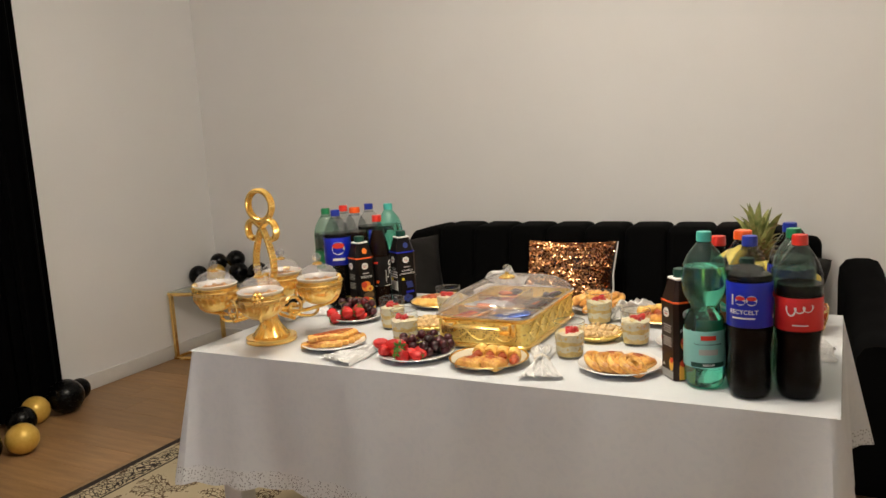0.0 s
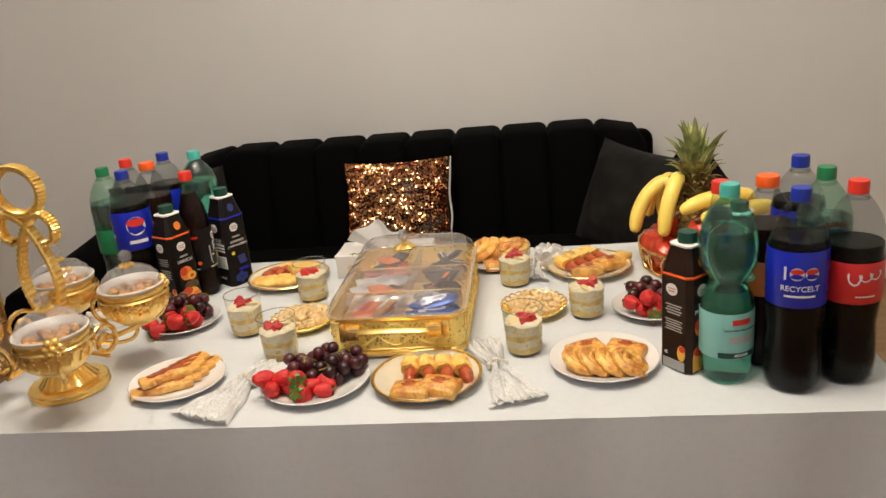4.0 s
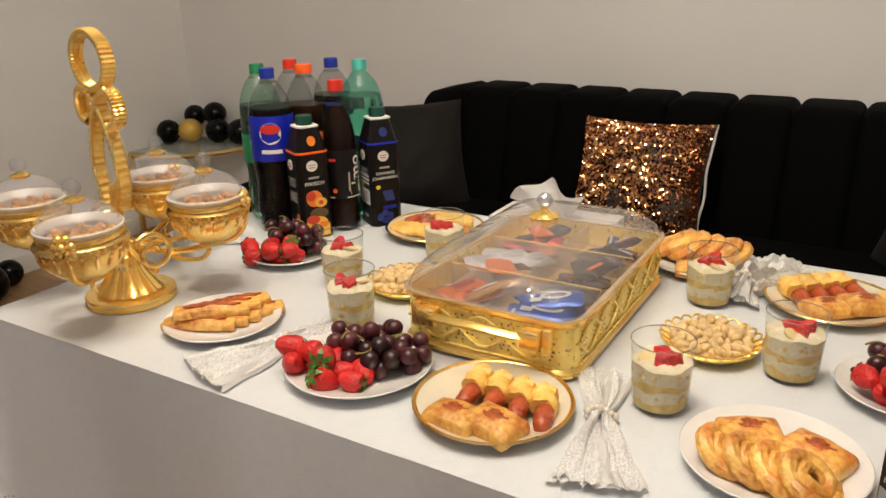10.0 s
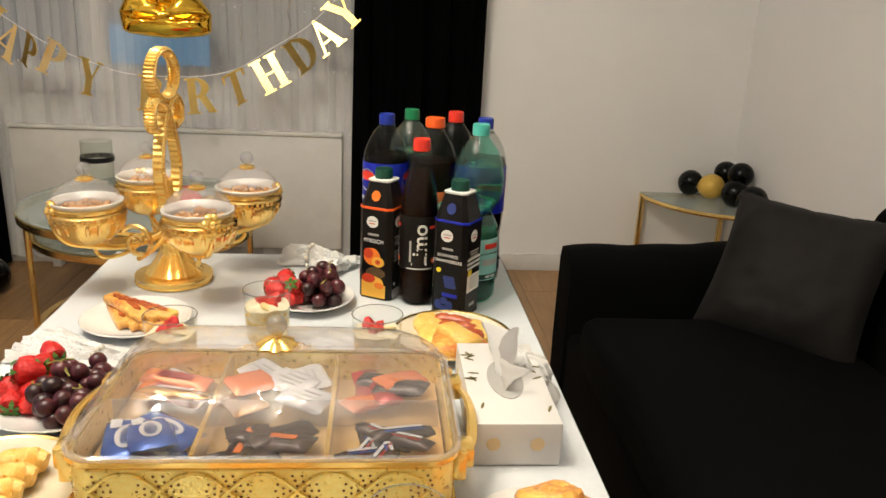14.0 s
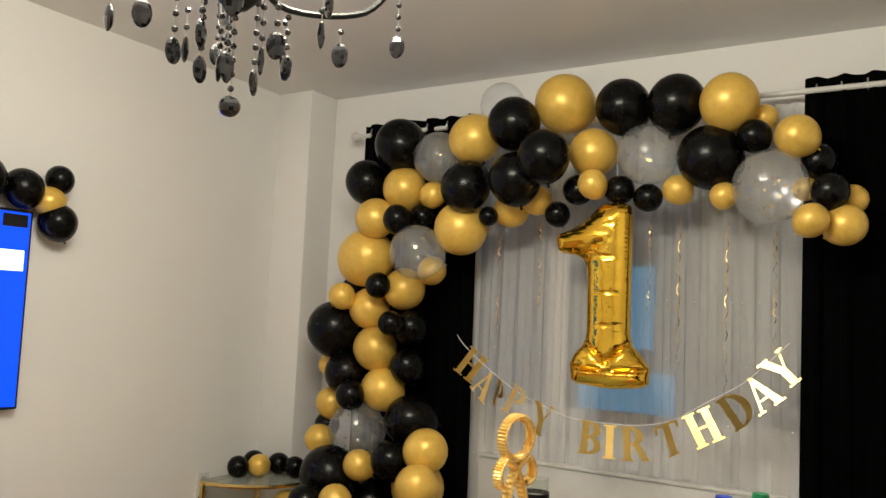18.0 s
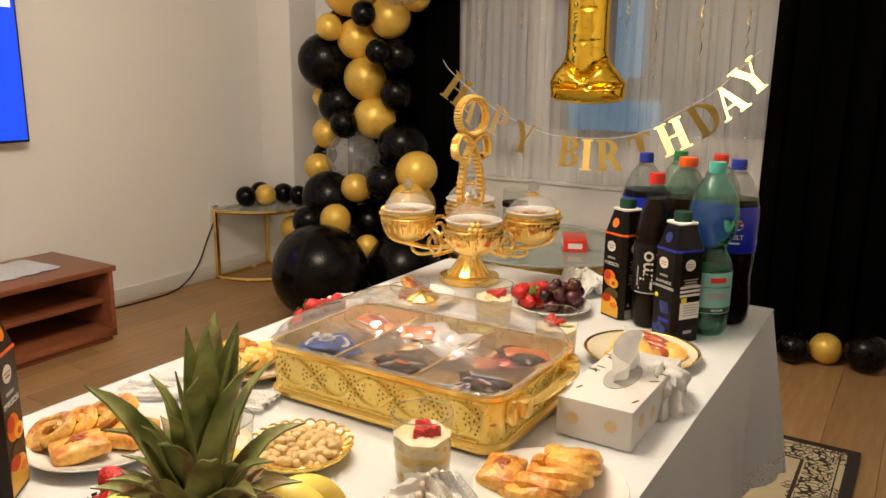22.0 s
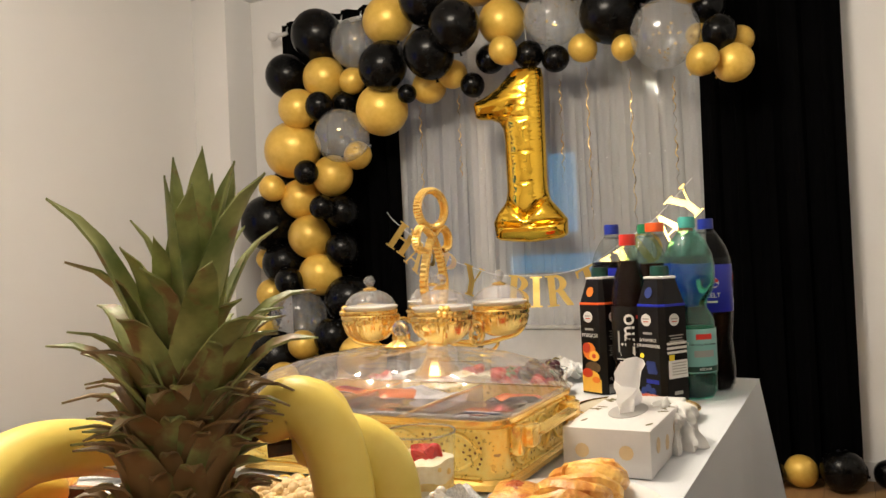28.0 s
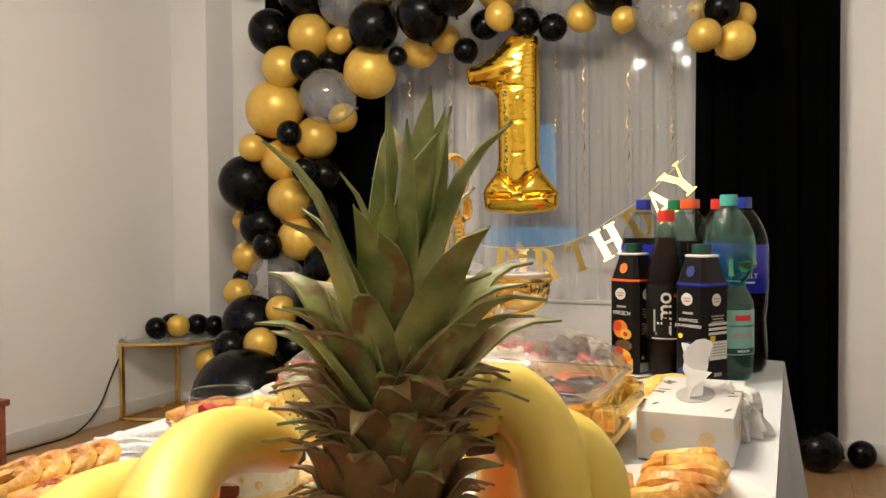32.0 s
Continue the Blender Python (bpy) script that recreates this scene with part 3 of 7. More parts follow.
part("mullion", box(0.075, 0.10, wh - 0.16, 0, -0.38, wh / 2, 0.008), TRIM, window)
part("window_sill", box(0.13, ww - 0.02, 0.03, 0.03, 0, -0.016, 0.006), TRIM, window)
for y, w in ((-0.645, 0.43), (0.265, 1.19)):
    part("pane", box(0.008, w, wh - 0.16, 0, y, wh / 2), PANE, window)
shutter = box(0.02, 0.56, 0.98, -0.09, 0.57, 0.88)
for k in range(23):
    box(0.014, 0.56, 0.034, -0.075, 0.57, 0.41 + k * 0.043, 0.004, bm=shutter)
part("shutter", shutter, surface("shutter_slats", (0.36, 0.36, 0.33), (0.46, 0.46, 0.43), 0.6), window, "half-lowered grey slatted shutter")
heater = thing("radiator", X0 + 0.05, 1.85, 0.10, "white ribbed panel radiator under the window", "radiator")
part("panel", box(0.06, 1.5, 0.55, 0.012, 0, 0.29, 0.012), TRIM, heater)
part("grille", box(0.075, 1.5, 0.02, 0.012, 0, 0.575, 0.006), TRIM, heater)
for s in (-1, 1):
    part("foot", box(0.05, 0.04, 0.115, 0.012, s * 0.6, -0.042, 0.004), TRIM, heater)
facade = solo("backdrop", box(0.1, 9, 7, -5.2, 2, 1.5), surface("evening_facade", (0.26, 0.28, 0.30), (0.36, 0.38, 0.40), 0.9, scale=0.7, fine=20), pose(0, 0, 0), "pale house across the street at dusk", "backdrop", kind="structure")
# added glowing panels that stand in for the blue light seen in the panes
for y, z, w, h in ((1.39, 1.50, 0.19, 0.58), (1.30, 0.91, 0.68, 0.28)):
    part("blue_glow_panel", box(0.06, w, h, -5.13, y, z), glow("added_blue_glow", (0.03, 0.26, 0.46), 0.75), facade)

# rod and curtains
rod = thing("curtain_rod", X0 + 0.13, 1.8, 2.43, "white metal curtain rod with round end knobs", "curtain rod")
part("rod", tube([(0, -1.58, 0), (0, 1.58, 0)], 0.013, 10), TRIM, rod)
for s in (-1, 1):
    part("finial", lathe([(0, -0.03), (0.014, -0.028), (0.018, -0.012), (0.027, 0.0), (0.03, 0.018), (0.02, 0.036), (0, 0.042)], 14), TRIM, rod, m=pose(0, s * 1.58, 0, -90 * s))
    part("bracket", box(0.12, 0.03, 0.03, -0.06, s * 1.36, 0, 0.004), TRIM, rod)


def curtain(name, y0, y1, x, material, label, folds, amp, z0, z1, rings, category="curtain"):
    c = thing(name, x, (y0 + y1) / 2, 0, label, category)
    rnd = random.Random(int(y0 * 100))
    ph, n, w = rnd.random() * 6, int(folds * 10), y1 - y0
    rows = []
    for i in range(15):
        u = i / 14
        z = z1 + (z0 - z1) * u
        row = []
        for j in range(n + 1):
            v = j / n
            a = math.tau * folds * v + ph
            wob = 0.35 * math.sin(a * 0.37 + 2.1 * u + ph) * u
            row.append((amp * (math.sin(a + wob) + 0.25 * math.sin(2.3 * a + u * 2)) * (0.75 + 0.35 * u), (v - 0.5) * w * (1 + 0.03 * u) + 0.012 * math.sin(3 * a) * u, z))
        rows.append(row)
    part("drape", grid(rows), material, c)
    for k in range(rings):
        y = (k + 0.5) / rings * w - w / 2
        part("eyelet", tube([(0.024 * math.sin(a), y, z1 - 0.05 + 0.024 * math.cos(a)) for a in [q * math.tau / 16 for q in range(16)]], 0.004, 6, closed=True), SILVER, c)
    return c


curtain("curtain", 0.27, 1.05, X0 + 0.13, BLACKCURT, "long black eyelet curtain hanging in deep folds", 6, 0.03, 0.03, 2.49, 6)
curtain("curtain", 2.66, 3.245, X0 + 0.11, BLACKCURT, "long black eyelet curtain hanging in deep folds", 5, 0.03, 0.03, 2.49, 6)
net = curtain("net_curtain", 1.00, 2.72, X0 + 0.07, SHEER, "sheer white net curtain hanging in soft folds", 17, 0.013, 0.05, 2.40, 0)

beads, rnd = bmesh.new(), random.Random(41)
for row_ in range(7):
    for k in range(24):
        if rnd.random() < 0.55:
            ball(0.0042, (0.017, -0.84 + 0.07 * k + rnd.uniform(-0.02, 0.02), 0.42 + 0.27 * row_ + rnd.uniform(-0.012, 0.012)), 6, 4, beads)
tagged(part("beads", beads, SILVER, net, "tiny shiny beads sewn on in rows"), kind="stuff")

# ---- large furniture ----
table = thing("table", -0.527, 2.63, 0, "white wooden table under a long ivory cloth", "table")
part("tabletop", box(1.63, 0.81, 0.04, 0, 0, 0.726, 0.006), TRIM, table)
part("apron", box(1.50, 0.68, 0.09, 0, 0, 0.66, 0.004), TRIM, table)
for sx in (-1, 1):
    for sy in (-1, 1):
        part("leg", box(0.065, 0.065, 0.70, sx * 0.755, sy * 0.345, 0.355, 0.006), TRIM, table)

cloth = thing("tablecloth", -0.527, 2.63, 0.75, "ivory damask tablecloth with a lace hem, hanging in soft folds", "tablecloth")
HX, HY, RC = 0.8225, 0.413, 0.02
outline = []
for cx, cy, a0 in ((HX - RC, HY - RC, 0), (-HX + RC, HY - RC, 90), (-HX + RC, -HY + RC, 180), (HX - RC, -HY + RC, 270)):
    for k in range(7):
        a = radians(a0 + 15 * k)
        outline.append((cx + RC * math.cos(a), cy + RC * math.sin(a), math.cos(a), math.sin(a), 1 if 0 < k < 6 else 0.55))
rim = []
for i, p in enumerate(outline):
    q = outline[(i + 1) % len(outline)]
    n = max(1, int(math.hypot(q[0] - p[0], q[1] - p[1]) / 0.02))
    for k in range(n):
        t = k / n
        rim.append([p[j] + (q[j] - p[j]) * t for j in range(4)] + [p[4] * (1 - t) + q[4] * t if n < 3 else max(0, 1 - min(t, 1 - t) * n / 5) * 0.6])


def hem(drop, k, p):
    s = drop / 0.36
    fold = 0.017 * math.sin(k * 0.23 + 0.8 * math.sin(k * 0.05)) + 0.009 * math.sin(k * 0.61 + 1.3) + 0.006 * math.sin(k * 0.113) + 0.014 * p[4] * math.sin(k * 0.9)
    out = 0.004 + s * (0.016 + 0.045 * p[4]) + s * fold
    return (p[0] + p[2] * out, p[1] + p[3] * out, 0.006 - drop)


rows = [[hem(0.0, k, p) for k, p in enumerate(rim)]]
for d in (0.006, 0.05, 0.12, 0.20, 0.27, 0.325):
    rows.append([hem(d, k, p) for k, p in enumerate(rim)])
skirt = grid(rows, close_v=True)
part("skirt", skirt, CLOTH, cloth)
topb = bmesh.new()
NX, NY = 60, 30
grid([[((i / NX * 2 - 1) * (HX + 0.003), (j / NY * 2 - 1) * (HY + 0.003), 0.0055 + 0.0009 * noise.noise(Vector((i * 0.4, j * 0.4, 3)))) for j in range(NY + 1)] for i in range(NX + 1)], topb)
part("top", topb, CLOTH, cloth)
lace_rows = [[hem(0.322, k, p) for k, p in enumerate(rim)], [hem(0.345, k, p) for k, p in enumerate(rim)],
             [hem(0.368 + 0.010 * abs(math.sin(k * 0.62)), k, p) for k, p in enumerate(rim)]]
part("lace_hem", grid(lace_rows, close_v=True), LACETRIM, cloth, "scalloped white lace edge")

solo("rug", box(2.9, 1.6, 0.012, 0, 0, 0.006, 0.003), RUG, pose(-0.935, 2.42, 0.001), "beige rug with dark scrolls and a dark border", "rug")

# the sofa: channelled back and arms
sofa = thing("sofa", -0.79, 3.83, 0, "black velvet sofa with channelled back and arms", "sofa")
part("base", box(2.30, 0.92, 0.26, 0, 0.0, 0.20, 0.03, 3), VELVET, sofa)
for k in range(2):
    part("seat_cushion", box(0.945, 0.70, 0.17, -0.4735 + 0.947 * k, -0.13, 0.385, 0.045, 4), VELVET, sofa)
NB = 10
for k in range(NB):
    w = 1.90 / NB
    x = -0.95 + w * (k + 0.5)
    edge = k in (0, NB - 1)
    b = box(w + 0.004, 0.24, 0.52 - (0.01 if edge else 0), 0, 0, 0, 0.036, 4)
    for v in b.verts:
        v.co.y += 0.10 * (v.co.z / 0.5)
        if edge and v.co.z > 0 and (v.co.x < 0) == (k == 0):
            v.co.z -= 0.06 * (abs(v.co.x) / w * 2) ** 2
    part("back_channel", b, VELVET, sofa, m=pose(x, 0.40, 0.585))
part("back_frame", box(2.0, 0.12, 0.60, 0, 0.56, 0.48, 0.04, 3), VELVET, sofa)
for s in (-1, 1):
    rows = []
    for i in range(25):
        u = i / 24
        y = -0.47 + 0.98 * u
        top = 0.585 + 0.11 * u ** 2.5
        rib = 0.006 * abs(math.sin(u * math.pi * 5))
        lean = 0.05 * u ** 2
        ends = 1 - 0.12 * max(0, 1 - u / 0.06) ** 2
        sec = [(-0.085, 0.08), (-0.085, top - 0.10), (-0.080, top - 0.04), (-0.055, top - 0.008), (-0.02, top + rib), (0.03, top + rib), (0.065, top - 0.012), (0.085, top - 0.05), (0.09, 0.30), (0.085, 0.08)]
        rows.append([(s * (1.20 + px * ends - lean), y, pz * (1 - 0.02 * (1 - ends))) for px, pz in sec])
    b = grid(rows, close_v=True)
    b.verts.ensure_lookup_table()
    b.faces.new(b.verts[:10])
    b.faces.new(b.verts[-10:][::-1])
    bmesh.ops.recalc_face_normals(b, faces=b.faces[:])
    part("arm", b, VELVET, sofa)
for sx in (-1, 1):
    for sy in (-1, 1):
        part("foot", lathe([(0, 0), (0.016, 0), (0.022, 0.08), (0, 0.08)], 12), GOLD, sofa, m=pose(sx * 1.05, sy * 0.36, 0))


def pillow_mesh(w, h, d, n=18, ripple=0.006):
    rows_f, rows_b = [], []
    for i in range(n + 1):
        rf, rb = [], []
        for j in range(n + 1):
            u, v = i / n * 2 - 1, j / n * 2 - 1
            puff = max(0.0, (1 - u ** 4) * (1 - v ** 4)) ** 0.7
            pin = 1 - 0.05 * (1 - abs(u)) * abs(v) ** 3 - 0.05 * (1 - abs(v)) * abs(u) ** 3
            q = ripple * (noise.noise(Vector((u * 2 + v, v * 2 - u * 0.5, w * 9))) + 0.5 * noise.noise(Vector((u * 5 - v * 2, v * 4 + u * 3, w * 9))))
            x, z = u * w / 2 * (1 - 0.075 * (1 - v * v) * u * u), v * h / 2 * (1 - 0.075 * (1 - u * u) * v * v)
            rf.append((x, -d / 2 * puff - 0.004 + q * puff, z))
            rb.append((x, d / 2 * puff + 0.004 + q * puff, z))
        rows_f.append(rf), rows_b.append(rb[::-1])
    b = grid(rows_f)
    grid(rows_b, b)
    bmesh.ops.remove_doubles(b, verts=b.verts[:], dist=0.0085)
    bmesh.ops.recalc_face_normals(b, faces=b.faces[:])
    return b


solo("cushion", pillow_mesh(0.45, 0.42, 0.15, 30, 0.016), GREYVEL, pose(-1.65, 3.91, 0.62, -28, 0, 40), "charcoal velvet cushion leaning in the sofa's corner", "cushion", "sofa cushions")
solo("cushion", pillow_mesh(0.39, 0.40, 0.15, 30, 0.016), GREYVEL, pose(0.06, 3.90, 0.615, -22, 6, -46), "charcoal velvet cushion leaning against the arm of the sofa", "cushion", "sofa cushions")
seq = thing("cushion", -0.800, 3.955, 0.627, "copper sequin cushion with half-flipped shiny scales", "cushion", "sofa cushions", rx=-23, turn=1)
SW, SH = 0.415, 0.375
part("cover", pillow_mesh(SW, SH, 0.12, ripple=0.003), surface("dark_brown_satin", (0.012, 0.005, 0.003), (0.03, 0.012, 0.006), 0.5, scale=40), seq)
rnd = random.Random(5)
sb = bmesh.new()
for i in range(70):
    for j in range(62):
        u, v = (i + 0.5 * (j % 2) + 0.25) / 70 * 2 - 1, (j + 0.5) / 62 * 2 - 1
        if abs(u) > 0.985 or abs(v) > 0.985:
            continue
        puff = max(0.0, (1 - u ** 4) * (1 - v ** 4)) ** 0.7
        c = Vector((u * SW / 2 * (1 - 0.075 * (1 - v * v) * u * u), -0.06 * puff - 0.0072, v * SH / 2 * (1 - 0.075 * (1 - u * u) * v * v)))
        # bands of scales that were brushed up or down
        dark = noise.noise(Vector((u * 2.2 + 3, v * 2.6, 1))) - 0.42 * v - 0.10
        tilt = 0.34 + 0.50 * noise.noise(Vector((u * 3, v * 9, 7))) + 0.30 * noise.noise(Vector((u * 14, v * 22, 2))) + rnd.gauss(0, 0.20)
        rot = Euler((tilt - 0.1, rnd.gauss(0, 0.12), rnd.gauss(0, 0.24) - 0.5 * u * abs(u))).to_matrix()
        if dark > 0.16 and rnd.random() < 0.30 + 1.1 * (dark - 0.16):
            continue
        ring_ = [c + rot @ Vector((0.0033 * math.cos(q_), 0, 0.0037 * math.sin(q_))) for q_ in (0.52, 1.57, 2.62, 3.67, 4.71, 5.76)]
        sb.faces.new([sb.verts.new(p) for p in ring_])
tagged(part("sequins", sb, SEQUIN, seq, "overlapping copper sequins", smooth=False), kind="stuff")
part("zip", tube(smooth_line([(0.205, 0.0, -0.192), (0.196, 0.002, -0.11), (0.203, 0.0, -0.04), (0.197, 0.001, 0.04), (0.202, 0, 0.11), (0.207, 0, 0.188)]), 0.0042, 6), LACE, seq, "pale wavy fabric piping")

# glass and gold tables
def corner_table(x, y, turn, label):
    c = thing("corner_table", x, y, 0, label, "side table", "gold corner tables", turn=turn)
    arc = [(0.0, 0.0)] + [(0.44 * math.cos(radians(a)), 0.44 * math.sin(radians(a))) for a in range(0, 91, 9)]
    part("glass_top", disc_arc(arc, 0.008, 0.425), GLASSTOP, c)
    ring = [(px, py, 0.418) for px, py in arc]
    part("top_rim", tube(ring, 0.011, 4, closed=True), BRIGHTGOLD, c)
    part("foot_rim", tube([(px, py, 0.012) for px, py in arc], 0.011, 4, closed=True), BRIGHTGOLD, c)
    for px, py in ((0.01, 0.01), (0.43, 0.01), (0.01, 0.43)):
        part("leg", box(0.022, 0.022, 0.41, px, py, 0.215, 0.002), BRIGHTGOLD, c)
    return c


corner_table(-3.20, -0.295, 0, "gold-framed corner table with a glass top, carrying small balloons")
corner_table(-3.425, 4.515, -90, "gold-framed corner table with a glass top beside the sofa")
rt = thing("round_table", -2.76, 1.86, 0, "round glass table on a gold frame with two tiers", "side table")
part("glass_top", lathe([(0, 0.49), (0.445, 0.49), (0.45, 0.495), (0.445, 0.50), (0, 0.50)], 48), GLASSTOP, rt)
part("top_rim", lathe([(0.44, 0.462), (0.452, 0.462), (0.452, 0.488), (0.44, 0.488), (0.44, 0.462)], 48), BRIGHTGOLD, rt)
part("lower_glass", lathe([(0, 0.40), (0.40, 0.40), (0.40, 0.408), (0, 0.408)], 40), GLASSTOP, rt)
part("lower_rim", lathe([(0.395, 0.375), (0.415, 0.375), (0.415, 0.398), (0.395, 0.398), (0.395, 0.375)], 48), BRIGHTGOLD, rt)
for k in range(4):
    a = k * math.tau / 4 + 0.5
    part("leg", tube([(0.42 * math.cos(a), 0.42 * math.sin(a), 0.475), (0.42 * math.cos(a), 0.42 * math.sin(a), 0.012)], 0.012, 8), BRIGHTGOLD, rt)
part("foot_ring", lathe([(0.40, 0.0), (0.43, 0.0), (0.43, 0.022), (0.40, 0.022), (0.40, 0.0)], 48), BRIGHTGOLD, rt)
lantern = thing("glass_jar", -2.86, 1.66, 0.502, "clear glass jar with a dark gold rim", "jar")
part("jar", lathe([(0, 0), (0.058, 0), (0.06, 0.01), (0.06, 0.21), (0.057, 0.21), (0.057, 0.012), (0, 0.01)], 24), GLASS, lantern)
part("band", lathe([(0.0605, 0.13), (0.064, 0.13), (0.064, 0.15), (0.0605, 0.15)], 24), BLACKMETAL, lantern)
sweet = thing("sweets_box", -2.72, 2.02, 0.502, "red and white cardboard box of sweets", "box", turn=25)
part("body", box(0.18, 0.10, 0.05, 0, 0, 0.025, 0.003), RED, sweet)
part("print", box(0.10, 0.002, 0.022, 0, -0.051, 0.026), INKWHITE, sweet)
part("print", box(0.002, 0.06, 0.022, 0.091, 0, 0.026), INKWHITE, sweet)

# television wall
tvst = thing("tv_stand", -1.15, -0.075, 0, "low cherry-wood television bench with two open shelves", "tv stand")
part("top", box(1.22, 0.49, 0.026, 0, 0, 0.347, 0.004), CHERRY, tvst)
part("bottom", box(1.18, 0.47, 0.03, 0, 0, 0.045, 0.003), CHERRY, tvst)
part("shelf", box(1.14, 0.42, 0.02, 0, -0.02, 0.19, 0.003), CHERRY, tvst)
part("plinth", box(1.16, 0.43, 0.03, 0, 0, 0.015), CHERRY, tvst)
part("back", box(1.16, 0.012, 0.29, 0, -0.23, 0.19), CHERRY, tvst)
for x in (-0.585, 0, 0.585):
    part("side_panel", box(0.022, 0.47 if x else 0.40, 0.31, x, 0 if x else -0.03, 0.18, 0.003), CHERRY, tvst)
runner = grid([[(-0.44 + 0.95 * i / 40, -0.15 + 0.26 * j / 10 + (0.018 * abs(math.sin(i * 0.8)) if j in (0, 10) else 0) * (1 if j else -1), 0.0035 + 0.002 * noise.noise(Vector((i * 0.5, j, 0)))) for j in range(11)] for i in range(41)])
solo("lace_runner", runner, LACETRIM, pose(-1.15, -0.075, 0.361, 0, 0, 4), "white lace runner laid along the television bench", "runner")
tv = thing("television", -0.905, -0.285, 1.34, "large flat television showing a blue menu", "television")
part("case", box(1.53, 0.05, 0.865, 0, 0, 0, 0.006), BLACKPLAST, tv)
part("mount", box(0.4, 0.03, 0.3, 0, -0.035, 0), BLACKMETAL, tv)
scr = part("screen", box(1.505, 0.003, 0.84, 0, 0.0265, 0), SCREENBLUE, tv, "lit blue screen")


def on_screen(name, x0, x1, z0, z1, material, lift=0.029):
    part(name, box(x1 - x0, 0.002, z1 - z0, (x0 + x1) / 2, lift, (z0 + z1) / 2), material, scr)


on_screen("side_menu", -0.13, 0.74, -0.40, 0.395, SCREENDARK)
on_screen("menu_field", -0.10, 0.70, 0.22, 0.38, SCREENTEAL, 0.031)
on_screen("menu_field", -0.10, 0.70, -0.13, 0.0, SCREENTEAL, 0.031)
on_screen("menu_field", -0.10, 0.70, -0.33, -0.22, SCREENTEAL, 0.031)
on_screen("white_bar", -0.735, -0.15, 0.165, 0.255, SCREENWHITE)
on_screen("text_line", -0.40, -0.175, 0.333, 0.352, SCREENWHITE)
on_screen("text_line", -0.62, -0.175, 0.288, 0.307, SCREENWHITE)
on_screen("corner_mark", -0.74, -0.63, 0.355, 0.41, BLACKPLAST)
for s, x in (("a", -0.155), ("Ar", -0.155)):
    m_ = words(s, 0.085, SCREENWHITE)
    part("menu_word", m_, None, scr, m=pose(0.10 if s == "a" else 0.12, 0.0325, 0.10 if s == "a" else 0.01, 90, 0, 180))
cable = solo("cable", tube(smooth_line([(-1.06, -0.315, 0.93), (-1.08, -0.318, 0.80), (-1.05, -0.318, 0.66), (-1.10, -0.318, 0.52), (-1.13, -0.318, 0.40), (-1.15, -0.318, 0.30)]), 0.004, 6), BLACKPLAST, pose(0, 0, 0), "thin dark cable hanging from the television", "cable")
solo("cable", tube(smooth_line([(-1.70, -0.28, 0.02), (-1.95, -0.27, 0.008), (-2.2, -0.25, 0.008), (-2.45, -0.27, 0.012), (-2.62, -0.30, 0.10), (-2.72, -0.315, 0.24), (-2.80, -0.32, 0.37)]), 0.005, 6), BLACKPLAST, pose(0, 0, 0), "dark cable running along the wall to a socket", "cable")
sock = thing("wall_socket", -2.80, -0.328, 0.385, "white double wall socket", "socket")
part("plate", box(0.085, 0.012, 0.15, 0, 0.004, 0, 0.004), WHITEPLAST, sock)
for z in (-0.035, 0.035):
    part("plug_hole", lathe([(0, 0.0), (0.02, 0.0), (0.024, 0.004), (0.026, 0.004)], 16), GREYPRINT, sock, m=pose(0, 0.0105, z, -90))

# ---- balloons ----
def balloon_mesh(material, n=20):
    prof = [(0, -1.06)] + [(math.sin(math.pi * k / n), -math.cos(math.pi * k / n) * (1.0 + (0.10 if k < n * 0.4 else 0) * (1 - k / n / 0.4))) for k in range(1, n)] + [(0, 1.0)]
    b = lathe([(r, z) for r, z in prof], 28)
    lathe([(0, -1.20), (0.07, -1.20), (0.035, -1.12), (0.05, -1.08), (0, -1.06)], 10, b)
    return mesh_of(b, material, name="balloon")


UNIT = {"gold": balloon_mesh(GOLDBALL), "black": balloon_mesh(BLACKBALL), "clear": balloon_mesh(CLEARBALL)}
WHAT = {"gold": "shiny gold latex balloon", "black": "glossy black latex balloon", "clear": "clear balloon with gold confetti"}
confetti = bmesh.new()
rnd = random.Random(9)
for k in range(40):
    d = Vector((rnd.gauss(0, 1), rnd.gauss(0, 1), rnd.gauss(-0.5, 0.8))).normalized() * 0.96
    rot = d.to_track_quat("Z", "Y").to_matrix()
    confetti.faces.new([confetti.verts.new(d + rot @ Vector((0.04 * math.cos(a), 0.04 * math.sin(a), 0))) for a in (0, 1.05, 2.1, 3.14, 4.2, 5.25)])
CONFETTI = mesh_of(confetti, GOLD, False)


def balloon(colour, x, y, z, r, where, rnd=random.Random(3)):
    ob = new("balloon", UNIT[colour])
    aim = Vector((0.5 - rnd.random() * 0.3, rnd.gauss(0, 0.5), rnd.gauss(0.4, 0.5)))
    ob.matrix_basis = Matrix.Translation((x, y, z)) @ aim.to_track_quat("Z", "Y").to_matrix().to_4x4() @ Matrix.Diagonal((r, r, r * (1.0 + rnd.random() * 0.05), 1))
    tagged(ob, WHAT[colour] + where, "balloon", "balloons" + where)
    if colour == "clear":
        tagged(part("confetti", CONFETTI, None, ob, "gold paper confetti"), kind="stuff")
    return ob


